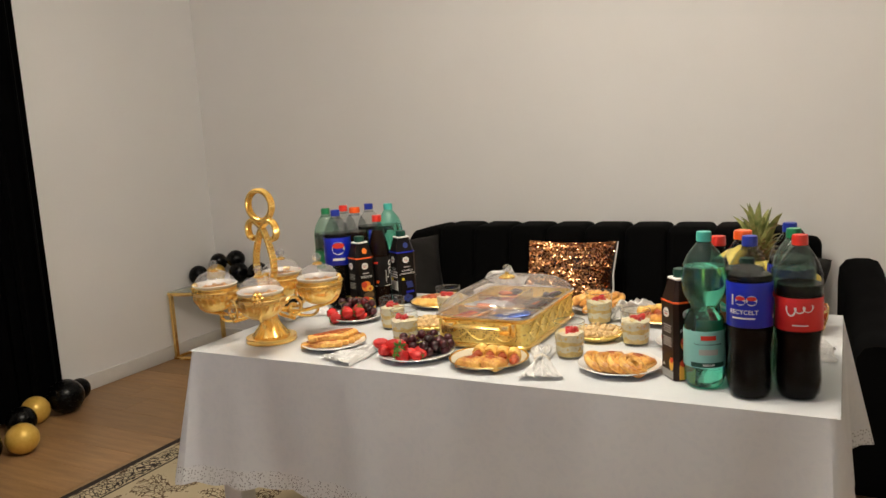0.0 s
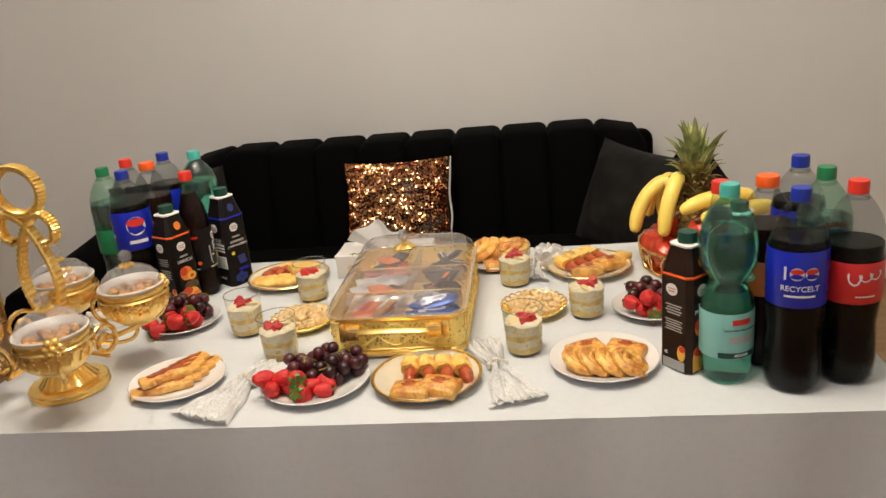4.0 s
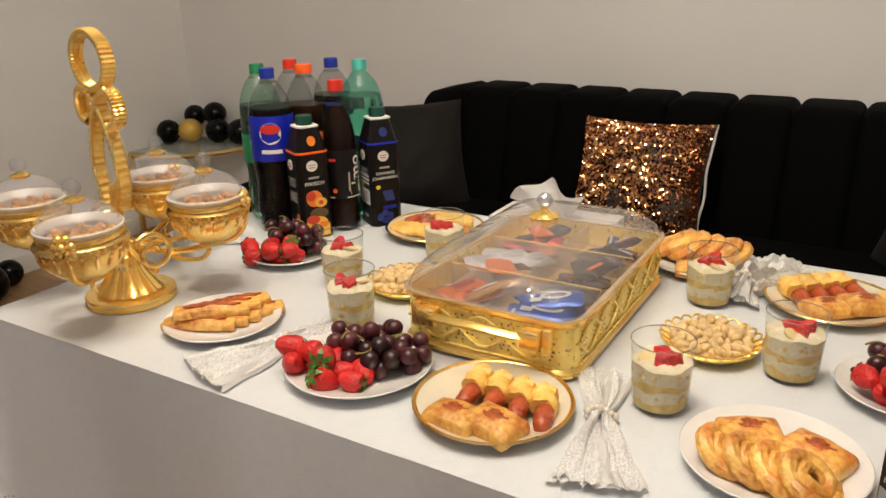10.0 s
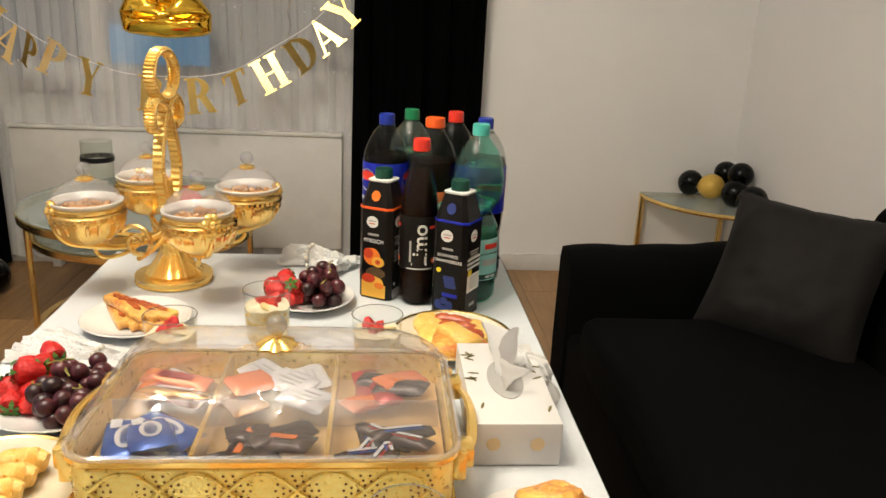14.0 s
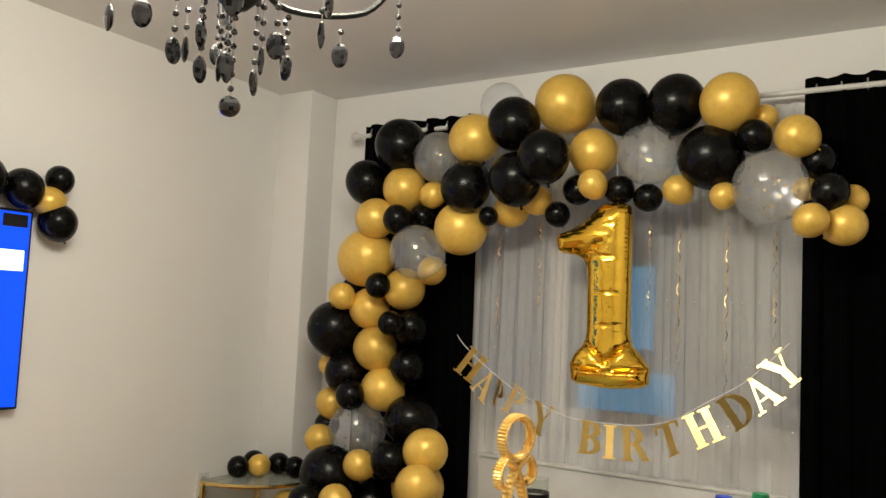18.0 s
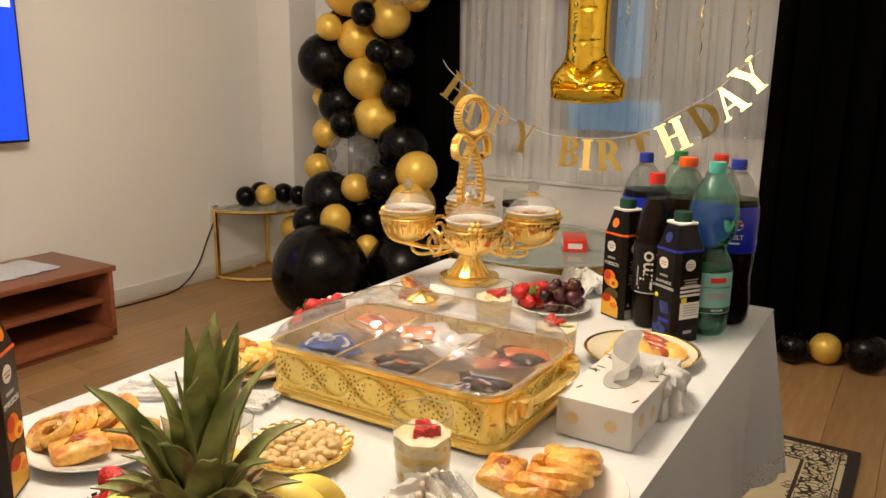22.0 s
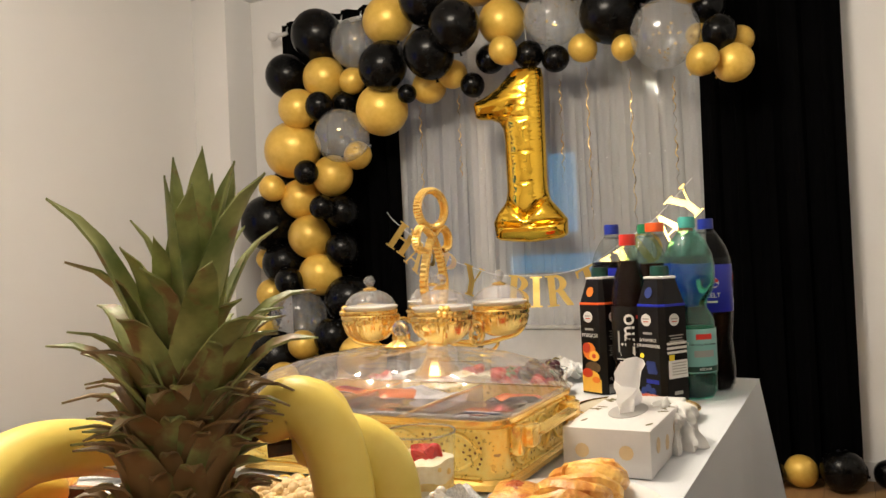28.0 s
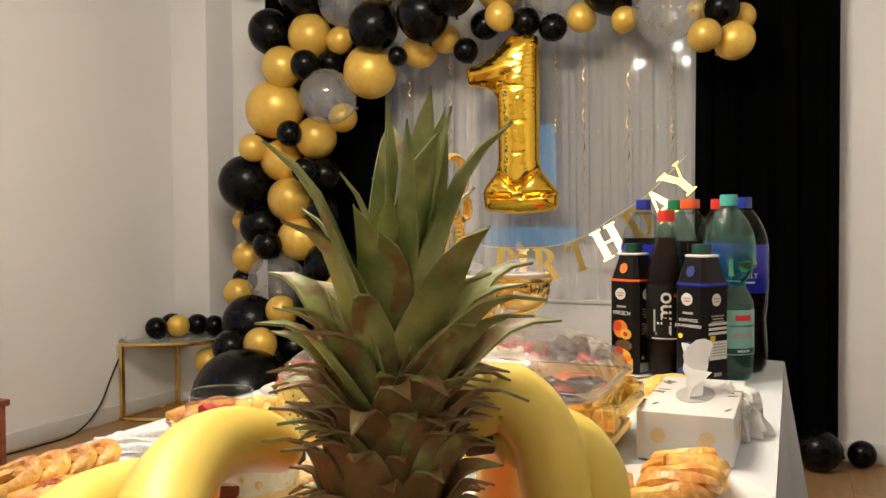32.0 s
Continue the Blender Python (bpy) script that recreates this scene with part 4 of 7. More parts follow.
GOLDEN_TOP = [(-3.06, 1.66, 2.41, 0.139), (-3.03, 2.41, 2.33, 0.120), (-3.14, 2.53, 2.28, 0.056), (-3.04, 2.67, 2.17, 0.086), (-3.14, 2.86, 1.92, 0.059), (-2.97, 2.73, 1.82, 0.066), (-3.07, 2.84, 1.81, 0.080), (-3.14, 2.69, 1.97, 0.050), (-3.08, 1.80, 2.17, 0.113), (-3.04, 2.39, 1.94, 0.056), (-3.08, 2.19, 1.98, 0.065), (-3.00, 1.83, 2.01, 0.066), (-3.09, 1.52, 1.96, 0.072), (-3.10, 1.38, 1.92, 0.087), (-3.02, 1.20, 2.27, 0.125), (-3.08, 0.75, 2.05, 0.115), (-3.08, 0.93, 2.01, 0.069), (-3.06, 1.12, 1.83, 0.136), (-2.97, 0.65, 1.88, 0.105)]
GOLDEN_SIDE = [(-3.12, 0.92, 1.62, 0.075), (-3.04, 0.55, 1.68, 0.152), (-3.08, 0.78, 1.52, 0.110), (-2.95, 0.47, 1.47, 0.071), (-3.08, 0.56, 1.41, 0.110), (-3.08, 0.61, 1.20, 0.116), (-3.13, 0.27, 1.09, 0.063), (-3.08, 0.67, 0.99, 0.112), (-3.08, 0.33, 0.89, 0.084), (-2.96, 1.03, 0.73, 0.110), (-3.02, 0.31, 0.70, 0.078), (-2.88, 0.69, 0.63, 0.077), (-3.06, 0.93, 0.53, 0.133), (-2.88, 0.98, 0.47, 0.069), (-2.72, 0.68, 0.48, 0.081), (-3.08, 0.05, 0.30, 0.079), (-2.83, 1.07, 0.59, 0.102), (-2.82, 0.81, 0.33, 0.065), (-2.61, 1.215, 0.087, 0.085)]
BLACK_TOP = [(-3.07, 1.94, 2.37, 0.125), (-3.07, 2.18, 2.36, 0.126), (-3.03, 2.51, 2.18, 0.069), (-3.13, 2.74, 2.08, 0.070), (-3.04, 2.79, 1.94, 0.072), (-2.95, 1.45, 2.31, 0.125), (-2.84, 1.66, 2.12, 0.117), (-3.06, 2.33, 2.11, 0.137), (-3.08, 2.06, 1.95, 0.063), (-3.08, 1.93, 1.99, 0.067), (-3.08, 1.73, 2.00, 0.071), (-3.08, 1.63, 1.89, 0.060), (-2.92, 1.48, 2.04, 0.124), (-2.95, 1.20, 2.02, 0.121), (-3.06, 0.73, 2.28, 0.140), (-3.08, 0.50, 2.10, 0.119), (-3.01, 1.30, 1.88, 0.048), (-3.08, 0.87, 1.90, 0.066), (-2.94, 0.81, 1.87, 0.073)]
BLACK_SIDE = [(-2.94, 0.71, 1.53, 0.065), (-3.13, 0.41, 1.52, 0.068), (-3.04, 0.36, 1.29, 0.150), (-2.94, 0.80, 1.34, 0.064), (-3.08, 0.83, 1.32, 0.089), (-3.07, 0.43, 1.06, 0.116), (-3.08, 0.82, 1.12, 0.089), (-2.95, 0.56, 0.96, 0.076), (-3.06, 0.87, 0.85, 0.132), (-3.13, 0.27, 0.76, 0.070), (-2.91, 0.86, 0.67, 0.098), (-2.89, 0.50, 0.55, 0.151), (-2.68, 0.53, 0.46, 0.086), (-3.07, 0.64, 0.40, 0.127), (-2.52, 0.74, 0.245, 0.243), (-2.90, 0.99, 0.215, 0.205), (-3.08, 0.61, 0.10, 0.102), (-2.63, 1.03, 0.095, 0.092), (-3.02, 1.11, 0.08, 0.082)]
CLEARS_TOP = [(-2.98, 2.58, 1.96, 0.146), (-3.08, 1.32, 2.44, 0.112), (-3.06, 2.06, 2.14, 0.135), (-3.06, 0.97, 2.20, 0.132)]
CLEARS_SIDE = [(-2.94, 0.94, 1.70, 0.138), (-3.04, 0.55, 0.77, 0.153)]
for colour, some in (("gold", GOLDEN_TOP + GOLDEN_SIDE), ("black", BLACK_TOP + BLACK_SIDE), ("clear", CLEARS_TOP + CLEARS_SIDE)):
    for x, y, z, r in some:
        balloon(colour, x, y, z, r, " in the garland round the window")
for colour, x, y, r in (("gold", -2.965, 2.725, 0.070), ("black", -3.02, 2.585, 0.070), ("gold", -3.265, 3.005, 0.068), ("black", -3.245, 3.165, 0.088), ("black", -3.365, 3.335, 0.057), ("black", -3.195, 2.880, 0.068)):
    balloon(colour, x, y, r + 0.002, r, " on the floor by the curtain")
for colour, x, z, r in (("gold", -1.23, 1.845, 0.072), ("black", -1.41, 1.885, 0.10), ("black", -1.60, 1.865, 0.085), ("black", -1.77, 1.93, 0.062), ("gold", -1.725, 1.825, 0.066), ("black", -1.77, 1.735, 0.085)):
    balloon(colour, x, -0.27 + r * 0.4, z, r, " along the television's top")
for colour, x, y, z, r in (("black", -2.93, -0.19, 0.495, 0.060), ("gold", -3.035, -0.13, 0.497, 0.062), ("black", -3.16, -0.10, 0.495, 0.060), ("black", -3.10, -0.235, 0.497, 0.062), ("black", -3.15, 0.035, 0.493, 0.058)):
    balloon(colour, x, y, z, r, " on the corner table")
for colour, x, y, z, r in (("black", -3.39, 4.31, 0.496, 0.060), ("gold", -3.31, 4.385, 0.496, 0.060), ("black", -3.17, 4.44, 0.497, 0.062), ("black", -3.03, 4.46, 0.499, 0.064), ("black", -3.36, 4.47, 0.555, 0.056), ("black", -3.22, 4.48, 0.575, 0.058)):
    balloon(colour, x, y, z, r, " on the corner table by the sofa")

# the foil number and its ribbons
ONE = [(0.0, 0.02), (0.03, 0.006), (0.10, 0.0), (0.17, -0.006), (0.25, 0.0), (0.315, 0.008), (0.342, 0.025), (0.344, 0.095), (0.310, 0.140), (0.268, 0.190), (0.256, 0.240), (0.256, 0.50), (0.258, 0.76), (0.250, 0.805), (0.215, 0.818),
       (0.135, 0.818), (0.105, 0.800), (0.040, 0.735), (-0.020, 0.700), (-0.078, 0.678), (-0.086, 0.660), (-0.076, 0.602), (-0.060, 0.592), (0.000, 0.585), (0.040, 0.566), (0.058, 0.530), (0.062, 0.48), (0.064, 0.240), (0.054, 0.190), (0.012, 0.140), (-0.010, 0.095)]
CREASES = [((0.066, 0.200), (0.160, 0.105)), ((0.254, 0.200), (0.160, 0.105)), ((0.000, 0.085), (0.130, 0.075)), ((0.335, 0.085), (0.190, 0.075)), ((0.062, 0.545), (0.120, 0.640))]
SEAMS = (0.272, 0.415, 0.575)


def to_lines(p, lines):
    """The distance from points to the nearest of some straight pieces."""
    best = np.full(len(p), 9.0)
    for a_, b_ in lines:
        a_, b_ = np.array(a_), np.array(b_)
        t_ = np.clip(((p - a_) @ (b_ - a_)) / ((b_ - a_) @ (b_ - a_)), 0, 1)
        best = np.minimum(best, np.hypot(*(p - a_ - t_[:, None] * (b_ - a_)).T))
    return best


def one_shell():
    """The number as two inflated sheets that meet in its outline, drawn in at the seams and creases."""
    edge = [((ONE[i][0], ONE[i][1]), (ONE[(i + 1) % len(ONE)][0], ONE[(i + 1) % len(ONE)][1])) for i in range(len(ONE))]
    zs, cols = np.linspace(-0.0035, 0.8165, 132), 28
    b, rows = bmesh.new(), []
    for z in zs:
        cut = sorted(p[0] + (q[0] - p[0]) * (z - p[1]) / (q[1] - p[1]) for p, q in edge if (p[1] - z) * (q[1] - z) < 0)
        rows.append([(cut[0] + (cut[-1] - cut[0]) * (0.5 - 0.5 * math.cos(math.pi * j / cols)), z) for j in range(cols + 1)])
    flat = np.array(rows).reshape(-1, 2)
    dist = to_lines(flat, edge)
    fill = np.minimum(dist / 0.094, 1)
    deep = 0.074 * np.sqrt(np.maximum(1 - (1 - fill) ** 2, 0))
    deep *= 1 - 0.34 * np.exp(-(to_lines(flat, CREASES) / 0.010) ** 2)
    for z in SEAMS:
        deep *= 1 - 0.04 * np.exp(-((flat[:, 1] - z) / 0.006) ** 2)
    pucker = np.array([noise.noise(Vector((x * 34, z * 34, 2))) for x, z in flat])
    deep += np.minimum(dist * 0.5, 0.0035) * np.sin(flat[:, 1] * 330 + 4 * pucker) * np.exp(-dist / 0.03) + 0.0030 * fill * pucker
    for side in (1, -1):
        sheet = [[(side * float(deep[i * (cols + 1) + j]), *rows[i][j]) for j in range(cols + 1)] for i in range(len(rows))]
        grid(sheet, b)
    bmesh.ops.remove_doubles(b, verts=b.verts[:], dist=0.0006)
    bmesh.ops.recalc_face_normals(b, faces=b.faces[:])
    return b


number = thing("foil_balloon", -3.03, 1.745, 1.108, "gold foil balloon in the shape of the number one", "balloon", turn=7)
part("body", one_shell(), FOIL, number)
part("thread", tube([(0, 0.19, 0.80), (0, 0.18, 1.05)], 0.0015, 5), WHITEPLAST, number)
for y, z0, z1 in ((1.31, 1.83, 1.30), (1.53, 1.87, 1.45), (2.06, 1.86, 1.36), (2.19, 1.90, 1.10), (2.39, 1.86, 1.05), (2.58, 1.8, 1.3)):
    pts = [(-3.12 + 0.006 * math.cos(k * 0.9), y + 0.006 * math.sin(k * 0.9), z0 + (z1 - z0) * k / 60) for k in range(61)]
    solo("ribbon", tube(pts, 0.0022, 4, flat=0.35), BRIGHTGOLD, pose(0, 0, 0), "thin curled gold ribbon hanging from the balloons", "ribbon", "curled ribbons")

# the banner
def serif_letter(ch, size):
    """A flat card letter with thick and thin strokes and slab serifs, in the xy plane about its middle."""
    b, TH, TN, n = bmesh.new(), 0.22, 0.07, 0
    width = {"H": 0.86, "A": 0.86, "P": 0.70, "Y": 0.80, "B": 0.74, "I": 0.40, "R": 0.84, "T": 0.76, "D": 0.82}[ch]

    def poly(pts):
        nonlocal n
        n += 1
        join(b, disc_arc([((x - width / 2) * size, (z - 0.5) * size) for x, z in pts], 0.0010 + 0.0003 * n, -0.0002 * n))

    def rect(x0, x1, z0, z1):
        poly([(x0, z0), (x1, z0), (x1, z1), (x0, z1)])

    def foot(x0, x1, z):
        rect(x0 - 0.08, x1 + 0.08, z, z + 0.055)

    def stem(x, low=True, high=True):
        rect(x, x + TH, 0.0, 1.0)
        if low:
            foot(x, x + TH, 0.0)
        if high:
            foot(x, x + TH, 0.945)

    def bowl_(x, z0, z1, rx):
        arc = [k * math.pi / 14 - math.pi / 2 for k in range(15)]
        zc, rz = (z0 + z1) / 2, (z1 - z0) / 2
        poly([(x + rx * math.cos(a), zc + rz * math.sin(a)) for a in arc] + [(x + (rx - TH) * math.cos(a), zc + (rz - TN) * math.sin(a)) for a in arc[::-1]])

    if ch in "HIPBRD":
        stem(0.08)
    if ch == "H":
        stem(0.56)
        rect(0.30, 0.56, 0.47, 0.54)
    elif ch in "PR":
        bowl_(0.29, 0.44, 1.0, 0.38)
        if ch == "R":
            poly([(0.34, 0.47), (0.62, 0.0), (0.84, 0.0), (0.56, 0.50)])
    elif ch == "B":
        bowl_(0.29, 0.49, 1.0, 0.36), bowl_(0.29, 0.0, 0.55, 0.41)
    elif ch == "D":
        bowl_(0.29, 0.0, 1.0, 0.50)
    elif ch == "T":
        stem(0.27, high=False)
        rect(0.0, 0.76, 0.93, 1.0), poly([(0.0, 0.93), (0.0, 0.76), (0.05, 0.76), (0.09, 0.93)]), poly([(0.76, 0.93), (0.76, 0.76), (0.71, 0.76), (0.67, 0.93)])
    elif ch == "A":
        poly([(0.06, 0.0), (0.14, 0.0), (0.43, 0.90), (0.40, 1.0)]), poly([(0.56, 0.0), (0.80, 0.0), (0.46, 1.0), (0.34, 1.0)]), rect(0.20, 0.62, 0.28, 0.34)
        foot(0.06, 0.14, 0.0), foot(0.58, 0.78, 0.0)
    elif ch == "Y":
        poly([(0.02, 1.0), (0.26, 1.0), (0.52, 0.45), (0.30, 0.45)]), poly([(0.68, 1.0), (0.75, 1.0), (0.50, 0.45), (0.44, 0.45)])
        rect(0.30, 0.52, 0.0, 0.47), foot(0.30, 0.52, 0.0), foot(0.04, 0.24, 0.945), foot(0.68, 0.74, 0.945)
    return b


banner = thing("banner", -3.09, 0, 0, "gold letter banner on a white string before the net curtain", "banner")
part("string", tube(smooth_line([(-0.01, 1.10, 1.30), (0, 1.146, 1.252), (0, 1.265, 1.16), (0, 1.446, 1.047), (0, 1.62, 0.982), (0, 1.732, 0.952), (0, 1.895, 0.946), (0, 2.052, 0.955), (0, 2.191, 0.995), (0, 2.326, 1.081), (0, 2.458, 1.163), (0, 2.539, 1.237), (-0.01, 2.642, 1.345)]), 0.0022, 5), WHITEPLAST, banner)
for ch, y, z, roll, yaw, lean in (("H", 1.194, 1.155, -36, 52, -6), ("A", 1.273, 1.065, -36, -14, 4), ("P", 1.352, 1.022, -30, -40, 0), ("P", 1.441, 1.000, -26, -8, 2), ("Y", 1.577, 0.930, -18, 62, 0), ("B", 1.823, 0.875, -6, 28, 3), ("I", 1.912, 0.868, 0, 12, 8),
                           ("R", 2.024, 0.873, 3, 22, 4), ("T", 2.174, 0.910, 22, 46, -4), ("H", 2.312, 0.975, 30, 2, 15), ("D", 2.446, 1.062, 36, 22, -5), ("A", 2.537, 1.140, 41, 0, 15), ("Y", 2.615, 1.235, 46, 3, 17)):
    part("letter", serif_letter(ch, 0.146), LETTERGOLD, banner, smooth=False, m=Matrix.Translation((0.004, y, z)) @ Matrix.Rotation(radians(yaw), 4, "Z") @ Matrix.Rotation(radians(-lean), 4, "Y") @ Matrix.Rotation(radians(-roll), 4, "X").inverted() @ pose(0, 0, 0, 90, 0, 90))

# the chandelier
ch = thing("chandelier", LAMP[0], LAMP[1], 0, "black chandelier with dark crystal drops and lit bulbs", "chandelier")
part("canopy", lathe([(0, TOP), (0.06, TOP), (0.055, TOP - 0.02), (0.012, TOP - 0.035), (0, TOP - 0.035)], 20), BLACKMETAL, ch)
part("stem", tube([(0, 0, TOP - 0.03), (0, 0, 2.04)], 0.008, 8), BLACKMETAL, ch)
part("hub", lathe([(0, 1.90), (0.02, 1.905), (0.045, 1.93), (0.058, 1.955), (0.05, 1.98), (0.02, 2.01), (0.03, 2.06), (0, 2.1)], 20), BLACKMETAL, ch)
rnd = random.Random(12)
BEAD = mesh_of(ball(0.0058, seg=8, rings=6), BLACKCRYSTAL, False)
LINK = mesh_of(tube([(0, 0, 0.012), (0, 0, -0.012)], 0.0011, 5), SILVER)
DROP = mesh_of(ball(0.0165, (0, 0, -0.024), 10, 8, sy=0.42, sz=1.45), BLACKCRYSTAL, False)
PEAR = mesh_of(lathe([(0, 0), (0.004, -0.006), (0.007, -0.028), (0.004, -0.046), (0, -0.052)], 6), BLACKCRYSTAL, False)
GLOBE = mesh_of(ball(0.0185, (0, 0, -0.0185), 12, 9), BLACKCRYSTAL, False)


def strand(x, y, z, bottom, hung):
    """Beads on wire links from z down to a drop that ends at the bottom."""
    end = bottom + {"drop": 0.048, "pear": 0.052, "globe": 0.037}[hung]
    n = max(1, int((z - end) / 0.024))
    for k in range(n):
        part("crystal_bead", BEAD, None, ch, m=pose(x, y, z - (k + 0.5) * (z - end) / n))
        part("wire_link", LINK, None, ch, m=pose(x, y, z - (k + 1.0) * (z - end) / n))
    part("crystal_drop", {"drop": DROP, "pear": PEAR, "globe": GLOBE}[hung], None, ch, m=pose(x, y, end, 0, 0, rnd.random() * 180))


for k in range(5):
    a = k * math.tau / 5 + 0.3
    c, s = math.cos(a), math.sin(a)
    part("arm", tube(smooth_line([(0.03 * c, 0.03 * s, 1.97), (0.10 * c, 0.10 * s, 1.93), (0.26 * c, 0.26 * s, 1.97), (0.34 * c, 0.34 * s, 2.07)]), 0.006, 8), BLACKMETAL, ch)
    part("cup", lathe([(0, 2.07), (0.02, 2.075), (0.034, 2.095), (0.036, 2.10), (0, 2.09)], 14, at=(0.34 * c, 0.34 * s, 0)), BLACKMETAL, ch)
    part("candle", lathe([(0.011, 2.09), (0.011, 2.34), (0, 2.34)], 10, at=(0.34 * c, 0.34 * s, 0)), BLACKPLAST, ch)
    part("bulb", lathe([(0, 2.34), (0.010, 2.343), (0.017, 2.367), (0.012, 2.39), (0, 2.402)], 12, at=(0.34 * c, 0.34 * s, 0)), BULB, ch, "lit warm bulb")
    strand(0.34 * c, 0.34 * s, 2.07, 1.90, "drop")
    strand(0.21 * c, 0.21 * s, 1.94, 1.85, "drop")
    strand(0.15 * math.cos(a + 0.5), 0.15 * math.sin(a + 0.5), 1.95, 1.835, "pear" if k % 2 else "drop")
    strand(0.10 * c, 0.10 * s, 1.93, 1.80, "drop")
    strand(0.052 * math.cos(a + 0.35), 0.052 * math.sin(a + 0.35), 1.945, 1.765 + 0.02 * (k % 2), "pear" if k in (1, 3) else "drop")
strand(0, 0, 1.90, 1.715, "globe")


# ---- bottles and cartons ----
def bottle_shell(profile, r_wave=None, seg=28):
    return lathe(profile, seg, wave=r_wave)


def petal(a, z):
    """Five feet at the bottom of a fizzy drink bottle."""
    return 1 - 0.05 * max(0, 1 - z / 0.03) * (0.5 + 0.5 * math.cos(5 * a)) if z < 0.03 else 1


def cap_mesh(material, r, h):
    return mesh_of(lathe([(0, 0), (r, 0), (r, h * 0.82), (r * 0.94, h), (0, h)], 28, wave=lambda a, z: 1 + 0.018 * (1 if int(a / math.tau * 28) % 2 else -1)), material)


FIZZ = [(0, 0.006), (0.018, 0.004), (0.036, 0.0), (0.043, 0.012), (0.0445, 0.04), (0.0425, 0.075), (0.0405, 0.10), (0.043, 0.125), (0.0445, 0.14), (0.0445, 0.244), (0.0425, 0.258), (0.036, 0.278), (0.026, 0.296), (0.017, 0.308), (0.0135, 0.314), (0.0135, 0.322)]
LIMO = [(0, 0.006), (0.016, 0.004), (0.030, 0.0), (0.0355, 0.012), (0.0355, 0.05), (0.0345, 0.08), (0.0355, 0.11), (0.0355, 0.17), (0.0345, 0.19), (0.030, 0.22), (0.021, 0.25), (0.0155, 0.27), (0.0135, 0.285), (0.0135, 0.296)]
WIDE = [(0, 0.006), (0.018, 0.004), (0.035, 0.0), (0.0425, 0.012), (0.043, 0.045), (0.043, 0.130), (0.0425, 0.142), (0.0375, 0.154), (0.0315, 0.165), (0.0298, 0.172), (0.0325, 0.181), (0.0415, 0.195), (0.0465, 0.212), (0.0475, 0.240), (0.043, 0.266), (0.033, 0.289), (0.020, 0.305), (0.0135, 0.314), (0.0135, 0.324)]


def level(profile, z_top, inset=0.0022):
    """The drink inside a bottle, up to a height."""
    out = [(max(r - inset, 0), z + 0.002) for r, z in profile if z < z_top]
    below = [p for p in profile if p[1] < z_top][-1]
    above = [p for p in profile if p[1] >= z_top][0]
    t = (z_top - below[1]) / (above[1] - below[1])
    r = below[0] + (above[0] - below[0]) * t - inset
    return out + [(r, z_top), (0, z_top)]


def sleeve(z0, z1, r, material, parent, label, name="label"):
    return part(name, lathe([(r, z0), (r + 0.0004, z0 + 0.001), (r + 0.0004, z1 - 0.001), (r, z1)], 32), material, parent, label)


